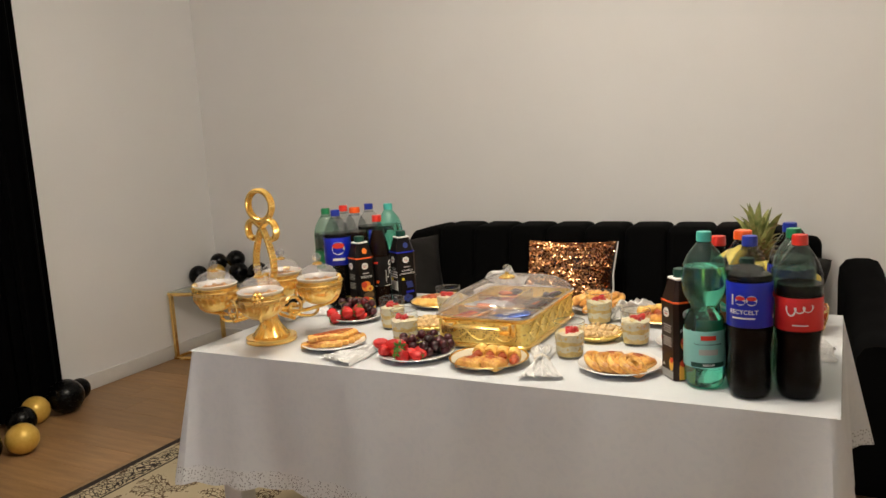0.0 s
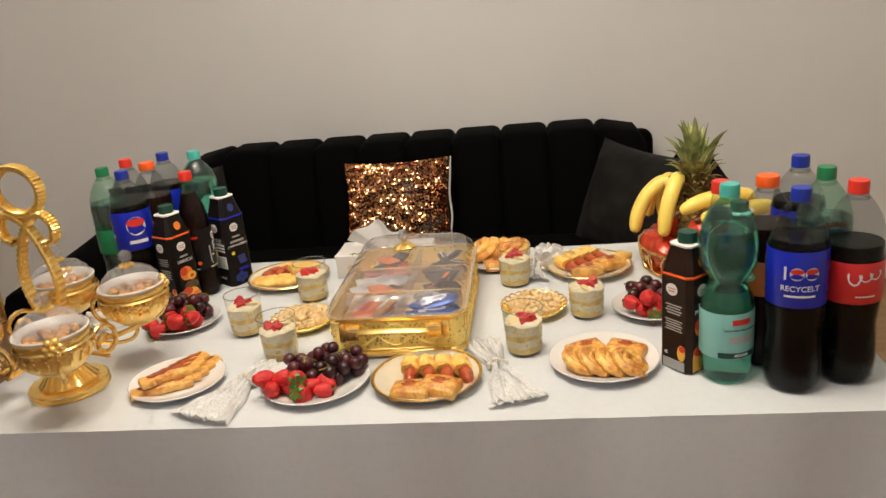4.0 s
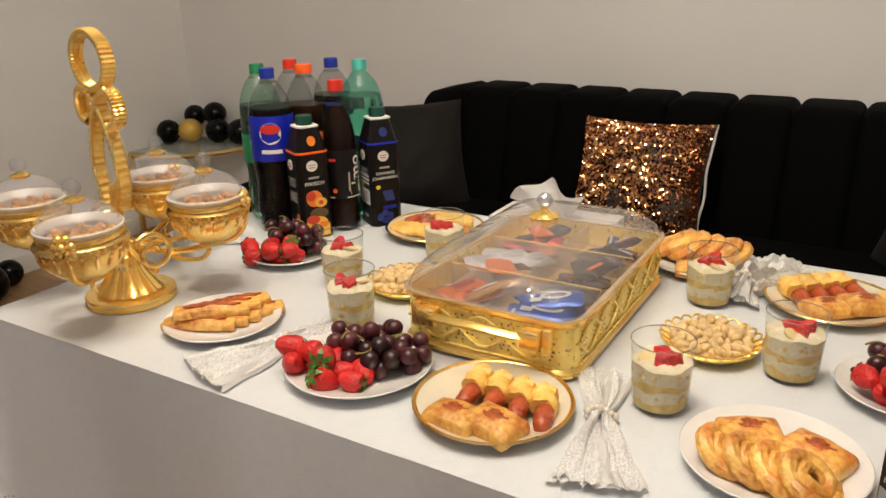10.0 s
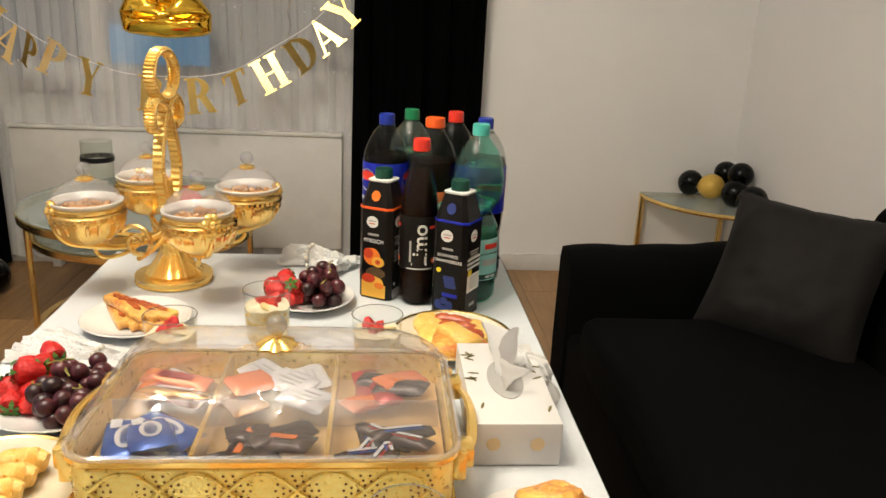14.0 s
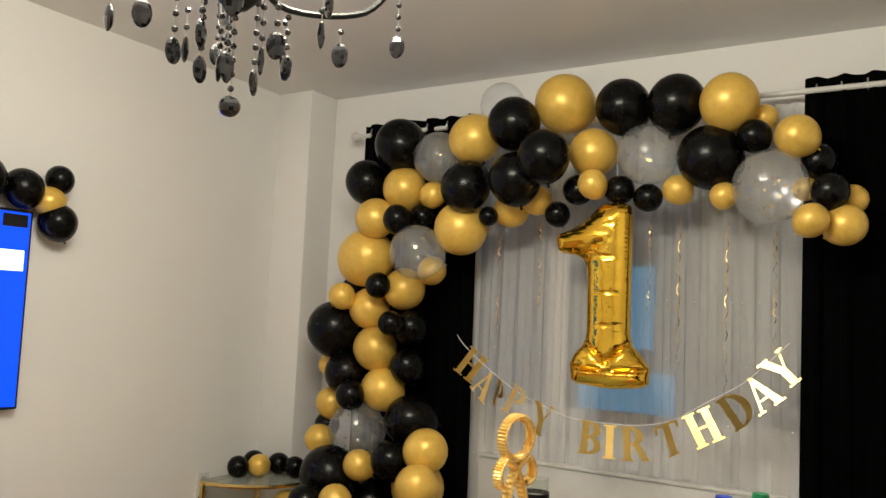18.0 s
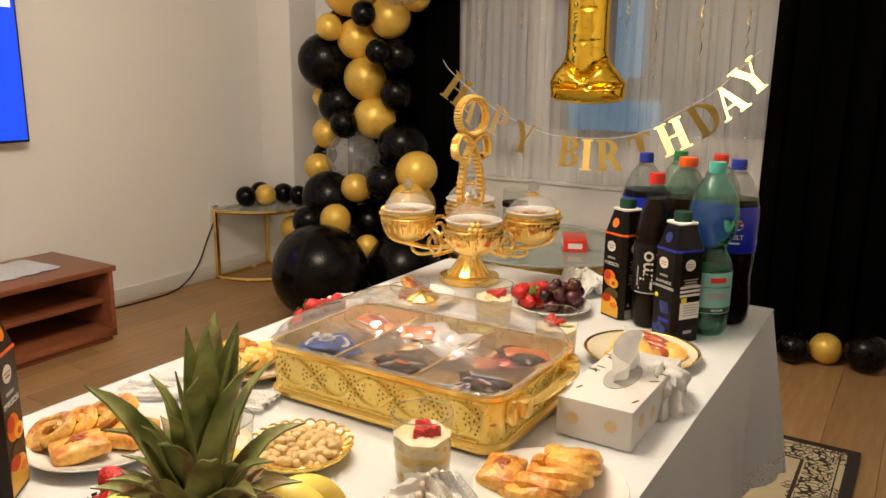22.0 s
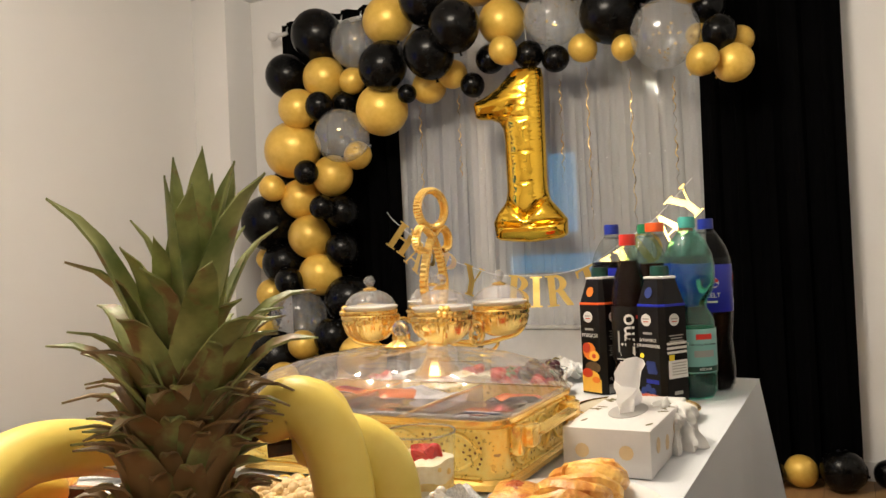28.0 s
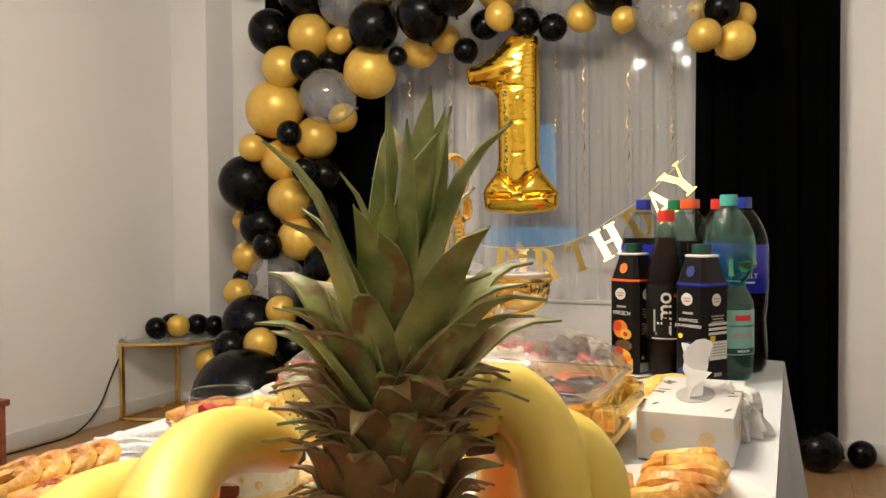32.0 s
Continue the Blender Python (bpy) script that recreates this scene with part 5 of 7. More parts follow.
def fizzy(kind, x, y, turn, where):
    """kind: blue, green, red, orange: an upright fizzy drink bottle with its label towards +x before the turn."""
    tell = {"blue": "cola bottle, blue cap and label", "green": "clear green lemonade bottle, green cap", "red": "cola bottle, red cap and label", "orange": "dark cola bottle, orange cap and label"}[kind]
    b = thing("bottle", x, y, 0.757, tell + where, "bottle", "drink bottles" + where, turn=turn)
    shell = PETLIME if kind == "green" else PET
    part("body", bottle_shell(FIZZ, petal), shell, b)
    part("drink", lathe(level(FIZZ, {"blue": 0.256, "red": 0.236, "orange": 0.25, "green": 0.25}[kind]), 24, wave=petal), {"blue": COLA, "red": COLA, "green": WATER, "orange": AMBER}[kind], b)
    part("cap", cap_mesh({"blue": BLUE, "red": RED, "green": GREEN, "orange": ORANGE}[kind], 0.0150 if kind != "orange" else 0.0185, 0.020 if kind != "orange" else 0.018), None, b, m=pose(0, 0, 0.313))
    part("neck_ring", lathe([(0.0135, 0.303), (0.0165, 0.304), (0.0165, 0.307), (0.0135, 0.308)], 20), shell, b)
    if kind == "blue":
        lab = sleeve(0.152, 0.243, 0.0450, LABELBLUE, b, "glossy blue paper label")
        for a in (-0.25, 1.9):
            part("emblem", bent_plate(0.044, 0.044, 0.0454, 0.209, a, INKWHITE, round_=True), None, lab)
            part("emblem", bent_plate(0.041, 0.019, 0.0454, 0.2175, a, RED, round_=True, proud=0.0012), None, lab)
            part("emblem", bent_plate(0.038, 0.016, 0.0454, 0.2005, a, LABELBLUE, round_=True, proud=0.0012), None, lab)
            part("word_bar", bent_plate(0.042, 0.008, 0.0454, 0.172, a, INKWHITE), None, lab)
        part("word", wrap(words("RECYCELT", 0.0125, INKWHITE, 0.0003, True), 0.0456, 0.184, 4.1), None, lab)
        part("word", wrap(words("1", 0.030, INKWHITE, 0.0003, True), 0.0456, 0.2075, 4.1 - 0.50), None, lab)
        for da in (-0.12, 0.36):
            part("emblem", bent_plate(0.021, 0.021, 0.0454, 0.2085, 4.1 + da, INKWHITE, round_=True), None, lab)
            part("emblem", bent_plate(0.019, 0.0085, 0.0454, 0.2125, 4.1 + da, RED, round_=True, proud=0.0012), None, lab)
            part("emblem", bent_plate(0.018, 0.0075, 0.0454, 0.2045, 4.1 + da, LABELBLUE, round_=True, proud=0.0012), None, lab)
        part("word_bar", bent_plate(0.046, 0.0035, 0.0454, 0.172, 4.1, INKWHITE), None, lab)
    elif kind == "red":
        lab = sleeve(0.145, 0.212, 0.0450, LABELRED, b, "red paper label with a white wave")
        for a in (0.0, 3.9):
            pts = [(-0.025 + 0.0075 * q - 0.0046 * math.sin(q * 3.0), 0.0065 * math.cos(q * 3.0) * (1.5 if q < 1.4 else 0.9) + 0.001 * q, 0.0006) for q in [k * 0.10 for k in range(66)]]
            script = bmesh.new()
            for pa, pb in zip(pts, pts[1:]):
                d = Vector((pb[0] - pa[0], pb[1] - pa[1], 0)).normalized().cross(Vector((0, 0, 1))) * (0.0010 + 0.0006 * abs(pa[1]) / 0.0068)
                script.faces.new([script.verts.new(q) for q in (Vector(pa) + d, Vector(pb) + d, Vector(pb) - d, Vector(pa) - d)])
            part("emblem", wrap(mesh_of(script, INKWHITE), 0.0454, 0.186, a), None, lab)
            part("word_bar", bent_plate(0.03, 0.0025, 0.0454, 0.158, a, INKWHITE), None, lab)
    elif kind == "orange":
        lab = sleeve(0.135, 0.195, 0.0450, LABELORANGE, b, "orange paper label")
        for a in (0.2, 2.3, 4.4):
            part("emblem", bent_plate(0.04, 0.022, 0.0454, 0.168, a, LABELTEAL, round_=True), None, lab)
            part("word_bar", bent_plate(0.03, 0.006, 0.0454, 0.168, a, INKWHITE, proud=0.0012), None, lab)
    else:
        lab = sleeve(0.13, 0.19, 0.0450, GREEN, b, "green paper label")
        for a in (0.4, 3.2):
            part("emblem", bent_plate(0.034, 0.05, 0.0454, 0.16, a, LABELTEAL), None, lab)
            for k in range(5):
                part("word_bar", bent_plate(0.024, 0.0025, 0.0454, 0.176 - 0.008 * k, a, INKDARK, proud=0.0012), None, lab)
    return b


def limo(x, y, turn, where):
    b = thing("bottle", x, y, 0.757, "slim dark lemonade bottle with red cap" + where, "bottle", "drink bottles" + where, turn=turn)
    part("body", bottle_shell(LIMO, petal), PET, b)
    part("drink", lathe(level(LIMO, 0.258), 24, wave=petal), AMBER, b)
    part("cap", cap_mesh(RED, 0.0155, 0.021), None, b, m=pose(0, 0, 0.287))
    lab = sleeve(0.07, 0.172, 0.0359, CARTON, b, "black printed label")
    for a in (0.0, 2.2, 4.2):
        part("word", wrap(words("Limo", 0.040, INKWHITE, 0.0003, True), 0.0364, 0.118, a, math.pi / 2), None, lab)
        part("word_bar", bent_plate(0.004, 0.040, 0.0363, 0.106, a, GREYPRINT, x0=-0.0185), None, lab)
        part("emblem", bent_plate(0.015, 0.006, 0.0363, 0.152, a, RED, x0=0.024), None, lab)
        part("emblem", bent_plate(0.010, 0.010, 0.0363, 0.088, a, ORANGE, x0=0.027, round_=True), None, lab)
        part("word_bar", bent_plate(0.05, 0.002, 0.0363, 0.0735, a, INKWHITE), None, lab)
    return b


def water(x, y, turn, where):
    b = thing("bottle", x, y, 0.757, "waisted green water bottle with teal cap" + where, "bottle", "drink bottles" + where, turn=turn)
    part("body", bottle_shell(WIDE, lambda a, z: petal(a, z) * (1 + 0.008 * math.cos(12 * a) * (z < 0.05))), PETGREEN, b)
    part("drink", lathe(level(WIDE, 0.262), 24), WATER, b)
    part("cap", cap_mesh(TEAL, 0.0155, 0.020), None, b, m=pose(0, 0, 0.315))
    lab = sleeve(0.048, 0.128, 0.0434, LABELTEAL, b, "pale teal paper label")
    for a in (0.0, 3.14):
        part("emblem", bent_plate(0.032, 0.010, 0.0438, 0.114, a, RED), None, lab)
        part("word", wrap(words("Natürliches Mineralwasser", 0.0056, INKDARK, 0.0002), 0.0440, 0.100, a), None, lab)
        part("word_bar", bent_plate(0.040, 0.012, 0.0438, 0.083, a, GREYPRINT), None, lab)
        part("band", bent_plate(0.075, 0.010, 0.0438, 0.055, a, DKGREEN), None, lab)
        part("word", wrap(words("MEDIUM", 0.0065, INKWHITE, 0.0002, True), 0.0446, 0.055, a), None, lab)
    return b


def carton(kind, x, y, turn, where, paint=None):
    """A juice carton, 7 by 7 cm, with a slanted shoulder; its front looks to -y before the turn."""
    c = thing("juice_carton", x, y, 0.757, ("black peach juice carton" if kind == "peach" else "black blackcurrant juice carton") + where, "carton", "juice cartons" + where, turn=turn)
    h, r = 0.034, 0.009
    base = [(h - r, -h), (h, -h + r), (h, h - r), (h - r, h), (-h + r, h), (-h, h - r), (-h, -h + r), (-h + r, -h)]
    levels = [(1.0, 0.0), (1.0, 0.175), (0.98, 0.177), (0.64, 0.222), (0.62, 0.224)]
    b = grid([[(px * s, py * s, z) for px, py in base] for s, z in levels], close_v=True)
    b.verts.ensure_lookup_table()
    b.faces.new(b.verts[:8][::-1])
    part("body", b, paint or CARTON, c, smooth=False)
    b = grid([[(px * s, py * s, z) for px, py in base] for s, z in ((0.66, 0.2235), (0.68, 0.2245), (0.68, 0.227), (0.6, 0.228))], close_v=True)
    b.verts.ensure_lookup_table()
    b.faces.new(b.verts[-8:])
    part("top_fold", b, INKWHITE, c, "white folded carton top", smooth=False)
    part("cap", cap_mesh(DKGREEN, 0.0165, 0.018), None, c, m=pose(0, 0, 0.228))
    stripe = grid([[(px * s, py * s, z) for px, py in base] for s, z in ((1.012, 0.174), (1.012, 0.1775), (0.995, 0.1785))], close_v=True)
    part("stripe", stripe, ORANGE if kind == "peach" else LABELBLUE, c, smooth=False)
    for side in range(4):
        m = pose(0, 0, 0, 0, 0, 90 * side)
        face = lambda w, hh, px, pz, mat, rnd=False, lift=0.0006, name="print": part(name, disc_arc([(px + w / 2 * math.cos(k * math.tau / 16), pz + hh / 2 * math.sin(k * math.tau / 16)) for k in range(16)] if rnd else [(px - w / 2, pz - hh / 2), (px + w / 2, pz - hh / 2), (px + w / 2, pz + hh / 2), (px - w / 2, pz + hh / 2)], lift), mat, c, m=m @ pose(0, -h - 0.0001, 0, 90), smooth=False)
        face(0.024, 0.022, -0.004, 0.150, INKWHITE, True)
        face(0.015, 0.0022, -0.004, 0.152, GREYPRINT, False, 0.0012)
        face(0.012, 0.0016, -0.004, 0.147, PEACHRED, False, 0.0012)
        if side % 2 == 0:
            face(0.022, 0.004, -0.002, 0.126, GREYPRINT)
            for k, w in enumerate(("PFIRSICH",) if kind == "peach" else ("SCHWARZE", "JOHANNISBEERE")):
                part("word", words(w, 0.0105 if kind == "peach" else 0.0078, INKWHITE, 0.0003), None, c, m=m @ pose(-0.001, -h - 0.0006, 0.1135 - 0.010 * k, 90))
            if kind == "peach":
                face(0.034, 0.034, -0.004, 0.083, PEACH, True)
                face(0.020, 0.020, -0.011, 0.089, PEACHRED, True, 0.0012)
                face(0.026, 0.020, 0.009, 0.074, PEACHLIGHT, True, 0.0014)
                face(0.010, 0.009, 0.009, 0.074, PEACHRED, True, 0.0018)
                face(0.040, 0.022, 0.004, 0.052, BROWNTIP, True, 0.0010)
                face(0.050, 0.026, 0.0, 0.016, PEACHLIGHT, False, 0.0006)
                face(0.046, 0.028, -0.002, 0.032, PEACHLIGHT, True, 0.0012)
                face(0.028, 0.018, -0.010, 0.040, PEACHRED, True, 0.0016)
                face(0.020, 0.012, 0.012, 0.028, PEACH, True, 0.0018)
            else:
                face(0.010, 0.009, -0.018, 0.085, LEMON, True)
                for k in range(9):
                    face(0.009, 0.009, -0.004 + 0.007 * (k % 3) + 0.002 * (k // 3), 0.072 - 0.007 * (k // 3), BERRYBLUE, True, 0.0008 + 0.0002 * (k % 4))
                for k in range(6):
                    face(0.014, 0.014, -0.016 + 0.011 * (k % 3), 0.022 - 0.010 * (k // 3) + 0.006 * (k % 2), BERRYBLUE, True, 0.0008 + 0.0002 * k)
                face(0.030, 0.007, 0.006, 0.040, LABELBLUE)
        else:
            for k in range(4):
                face(0.034 - 0.006 * (k % 2), 0.0022, 0, 0.122 - 0.005 * k, GREYPRINT)
            if kind == "peach":
                for k in range(5):
                    face(0.036 - 0.005 * (k % 2), 0.002, 0, 0.094 - 0.0045 * k, GREYPRINT)
                face(0.046, 0.018, 0, 0.011, GREYPRINT)
                face(0.016, 0.030, 0.0165, 0.036, PEACHLIGHT, True, 0.0012)
                face(0.012, 0.012, 0.0185, 0.045, PEACHRED, True, 0.0016)
                part("word", words("1L", 0.0085, INKWHITE, 0.0003, True), None, c, m=m @ pose(-0.016, -h - 0.0006, 0.030, 90))
            else:
                for k in range(3):
                    face(0.048, 0.0045, 0, 0.108 - 0.008 * k, INKWHITE)
                face(0.046, 0.032, 0.001, 0.062, INKWHITE)
                for k in range(5):
                    face(0.034, 0.0018, 0.003, 0.073 - 0.005 * k, GREYPRINT, False, 0.0012)
                face(0.012, 0.010, -0.014, 0.083, LEMON, False, 0.0012)
                face(0.020, 0.006, 0, 0.020, GREYPRINT)
        # a small picture on the slanted shoulder
        if side % 2:
            continue
        mat = PEACH if kind == "peach" else BERRYBLUE
        part("print", disc_arc([(0.009 * math.cos(k * math.tau / 14), 0.010 * math.sin(k * math.tau / 14)) for k in range(14)], 0.0006), mat, c, m=m @ pose(0, -h * 0.83 - 0.0012, 0.199, 90 - 14.5), smooth=False)
    return c


W = " beside the gold bowl stand"
E_ = " at the table's corner"
for kind, x, y, turn in (("blue", -1.216, 2.784, -38), ("green", -1.292, 2.835, -40), ("red", -1.278, 2.923, 0), ("orange", -1.200, 2.876, 20), ("blue", -1.205, 2.974, 125)):
    fizzy(kind, x, y, turn, W)
water(-1.113, 2.954, 40, W), limo(-1.094, 2.846, 3, W)
carton("peach", -1.126, 2.780, 62, W), carton("berry", -1.045, 2.914, 57, W)
for kind, x, y, turn in (("blue", 0.128, 2.304, 25), ("red", 0.219, 2.326, -84), ("orange", 0.105, 2.394, 200), ("green", 0.203, 2.416, 0), ("blue", 0.190, 2.505, 60)):
    fizzy(kind, x, y, turn, E_)
water(0.033, 2.343, -70, E_), limo(0.046, 2.462, 90, E_)
carton("peach", -0.023, 2.385, 40, E_, BROWNCARTON), carton("berry", 0.098, 2.540, 65, E_)

# ---- the gold bowl stand ----
def ribbon(points, wide, thick, closed=False):
    """A flat ribbed band along points in a plane across x; wide: along x."""
    pts = [Vector(p) for p in points]
    n, rows = len(pts), []
    for i, p in enumerate(pts):
        a, c = pts[(i - 1) % n if closed else max(i - 1, 0)], pts[(i + 1) % n if closed else min(i + 1, n - 1)]
        out = (c - a).normalized().cross(Vector((1, 0, 0)))
        th, w = thick * (1.35 if i % 2 else 0.85), wide * (1.0 if i % 2 else 0.94)
        rows.append([p + Vector((x * w, 0, 0)) + out * o * th for x, o in ((-1, -0.6), (-0.8, -1), (0.8, -1), (1, -0.6), (1, 0.6), (0.8, 1), (0.45, 1.25), (0, 0.8), (-0.45, 1.25), (-0.8, 1), (-1, 0.6))])
    b = grid(rows, close_u=closed, close_v=True)
    bmesh.ops.recalc_face_normals(b, faces=b.faces[:])
    return b



st = thing("bowl_stand", -1.185, 2.375, 0.756, "ornate gold stand carrying four lidded sweet bowls", "bowl stand")
TURN_ = pose(0, 0, 0, 0, 0, 80)      # the tall bands stand nearly along the table
flute = lambda a, z: 1 + 0.05 * abs(math.cos(5 * a)) * (0.019 < z < 0.085)
part("foot", lathe([(0.050, 0.0150), (0.053, 0.0200), (0.047, 0.0260), (0.036, 0.0400), (0.027, 0.0550), (0.022, 0.0700), (0.024, 0.0800), (0.018, 0.0880), (0.016, 0.1000), (0, 0.1000)], 80, wave=flute), GOLD, st)
part("foot_ring", lathe([(0, 0), (0.071, 0), (0.0735, 0.0015), (0.0735, 0.0035), (0.0715, 0.0045), (0.0715, 0.0115), (0.0735, 0.0125), (0.0725, 0.0150), (0.068, 0.0160), (0.058, 0.0150), (0.054, 0.0165), (0, 0.0165)], 64), GOLD, st)
part("ribbed_stem", tube([(0, 0, 0.09), (0, 0, 0.20)], lambda t: 0.010 + 0.002 * math.sin(t * 30), 12), GOLD, st)
for s in (-1, 1):
    # the two tall bands, twisted round each other under the top ring
    pts = smooth_line([(0, 0.024 * s, 0.16), (0, 0.038 * s, 0.22), (0, 0.026 * s, 0.28), (0, 0.0, 0.330), (0, -0.036 * s, 0.352), (0, -0.058 * s, 0.335), (0, -0.056 * s, 0.307), (0, -0.034 * s, 0.298)], 11)
    part("band", ribbon(pts, 0.0105, 0.0048), GOLD, st, m=TURN_)
    rope = bmesh.new()
    for p in pts:
        ball(0.0030, p + Vector((0.0105, 0, 0)), 7, 5, rope)
    tagged(part("beading", rope, BRIGHTGOLD, st, m=TURN_), kind="stuff")
pts = [(0, 0.050 * math.sin(a), 0.395 + 0.043 * math.cos(a)) for a in [k * math.tau / 84 for k in range(84)]]
part("top_ring", ribbon(pts, 0.0105, 0.0048, closed=True), GOLD, st, m=TURN_)
rope = bmesh.new()
for p in pts:
    ball(0.0026, Vector(p) + Vector((0.0105, 0, 0)), 7, 5, rope)
tagged(part("beading", rope, BRIGHTGOLD, st, m=TURN_), kind="stuff")
LINER = clear("milky_liner", (0.90, 0.88, 0.84), 0.62, 0.15, 1.5)
WAFER = surface("sugared_nuts", (0.45, 0.20, 0.06), (0.72, 0.40, 0.15), 0.5, scale=90, fine=300, bump=0.8)
rnd = random.Random(31)
for k, ang in enumerate((33, 112, 210, 303)):
    a, R = radians(ang), 0.148
    c, s = math.cos(a), math.sin(a)
    curl = smooth_line([(0.012 * c, 0.012 * s, 0.098), (0.05 * c, 0.05 * s, 0.085), (0.10 * c, 0.10 * s, 0.082), (0.150 * c, 0.150 * s, 0.092), (0.188 * c, 0.188 * s, 0.105), (0.205 * c, 0.205 * s, 0.135), (0.19 * c, 0.19 * s, 0.158), (0.172 * c, 0.172 * s, 0.146), (0.178 * c, 0.178 * s, 0.130)], 7)
    part("arm", tube(curl, lambda t: 0.0062 - 0.002 * t, 8), GOLD, st)
    curl2 = smooth_line([(0.06 * c, 0.06 * s, 0.083), (0.09 * c, 0.09 * s, 0.068), (0.125 * c, 0.125 * s, 0.066), (0.14 * c, 0.14 * s, 0.082), (0.125 * c, 0.125 * s, 0.09)], 6)
    part("curl", tube(curl2, 0.004, 8), GOLD, st)
    a2 = a + radians(42)
    c2, s2 = math.cos(a2), math.sin(a2)
    spiral = [(0.118 * c2 - s2 * (0.008 + 0.0036 * q_ / 3) * math.cos(q_ * 0.42), 0.118 * s2 + c2 * (0.008 + 0.0036 * q_ / 3) * math.cos(q_ * 0.42), 0.110 + (0.008 + 0.0036 * q_ / 3) * math.sin(q_ * 0.42)) for q_ in range(22)]
    part("scroll", tube(smooth_line(spiral, 2), lambda t: 0.0048 + 0.0006 * math.sin(t * 130), 8), BRIGHTGOLD, st)
    part("scroll_arm", tube(smooth_line([(0.02 * c2, 0.02 * s2, 0.098), (0.06 * c2, 0.06 * s2, 0.084), (0.118 * c2, 0.118 * s2, 0.080)], 5), 0.0045, 8), GOLD, st)
    flower = bmesh.new()
    for q in range(6):
        b_ = q * math.tau / 6
        ball(0.0085, (0.206 * c - s * 0.011 * math.cos(b_), 0.206 * s + c * 0.011 * math.cos(b_), 0.165 + 0.011 * math.sin(b_)), 8, 6, flower)
    ball(0.007, (0.212 * c, 0.212 * s, 0.165), 8, 6, flower)
    part("flower", flower, GOLD, st)
    bowl = part("bowl", lathe([(0, 0.100), (0.024, 0.100), (0.036, 0.105), (0.052, 0.120), (0.061, 0.140), (0.0625, 0.152), (0.059, 0.160), (0.0615, 0.165), (0.061, 0.170), (0.054, 0.170)], 60, at=(R * c, R * s, 0), wave=lambda a_, z: 1 + 0.030 * abs(math.cos(10 * a_)) * (0.112 < z < 0.156)), GOLD, st)
    part("leaf_band", lathe([(0.0625, 0.149), (0.0655, 0.151), (0.0655, 0.157), (0.0625, 0.159)], 80, at=(R * c, R * s, 0), wave=lambda a_, z: 1 + 0.02 * math.cos(40 * a_)), BRIGHTGOLD, bowl)
    for q in range(20):
        b_ = q * math.tau / 20
        part("leaf_relief", ball(0.0075, (0, 0, 0), 6, 5, sx=0.5, sy=0.62, sz=1.7), BRIGHTGOLD, bowl, m=Matrix.Translation((R * c + 0.0595 * math.cos(b_), R * s + 0.0595 * math.sin(b_), 0.135)) @ pose(0, 0, 0, 0, 0, math.degrees(b_)) @ pose(0, 0, 0, 0, 22, 0))
    part("liner", lathe([(0, 0.135), (0.046, 0.137), (0.0535, 0.165), (0.058, 0.172), (0.0625, 0.1755), (0.0630, 0.1785), (0.0605, 0.180), (0.056, 0.177), (0.051, 0.168)], 40, at=(R * c, R * s, 0)), LINER, bowl, "white plastic liner")
    sweets = bmesh.new()
    for q in range(46):
        rr, b_ = 0.045 * math.sqrt(rnd.random()), rnd.random() * math.tau
        ball(0.0075, (R * c + rr * math.cos(b_), R * s + rr * math.sin(b_), 0.158 + rnd.random() * 0.009), 7, 5, sweets, sx=1 + rnd.random() * 0.4)
    tagged(part("sugared_nuts", sweets, WAFER, bowl, "brown sugared nuts"), kind="stuff")
    lid = part("lid", lathe([(0.056, 0.181), (0.057, 0.184), (0.052, 0.194), (0.040, 0.206), (0.022, 0.214), (0, 0.216)], 32, at=(R * c, R * s, 0)), ACRYL, bowl, "clear domed lid")
    part("knob_collar", lathe([(0.012, 0.213), (0.015, 0.218), (0.006, 0.222), (0, 0.222)], 16, at=(R * c, R * s, 0), wave=lambda a_, z: 1 + 0.15 * math.cos(6 * a_)), GOLD, bowl)
    part("knob", ball(0.0130, (R * c, R * s, 0.2345), 12, 8), CRYSTAL, bowl, "faceted crystal knob", smooth=False)

# ---- the sweets box ----
sx_, sy_, bh = 0.262, 0.405, 0.082
bx = thing("sweets_tray", -0.552, 2.655, 0.757, "gold filigree sweets box with a clear domed lid", "sweets box")


def rounded_rect(w, h, r, n=6):
    pts = []
    for cx, cy, a0 in ((w / 2 - r, h / 2 - r, 0), (-w / 2 + r, h / 2 - r, 90), (-w / 2 + r, -h / 2 + r, 180), (w / 2 - r, -h / 2 + r, 270)):
        for k in range(n + 1):
            a = radians(a0 + 90 * k / n)
            pts.append((cx + r * math.cos(a), cy + r * math.sin(a)))
    return pts


def loft(levels, cap_top=False, cap_bottom=False, n=6):
    b = grid([[(x, y, z) for x, y in rounded_rect(w, h, r, n)] for w, h, r, z in levels], close_v=True)
    b.verts.ensure_lookup_table()
    m_ = 4 * (n + 1)
    if cap_bottom:
        b.faces.new(b.verts[:m_][::-1])
    if cap_top:
        b.faces.new(b.verts[-m_:])
    return b


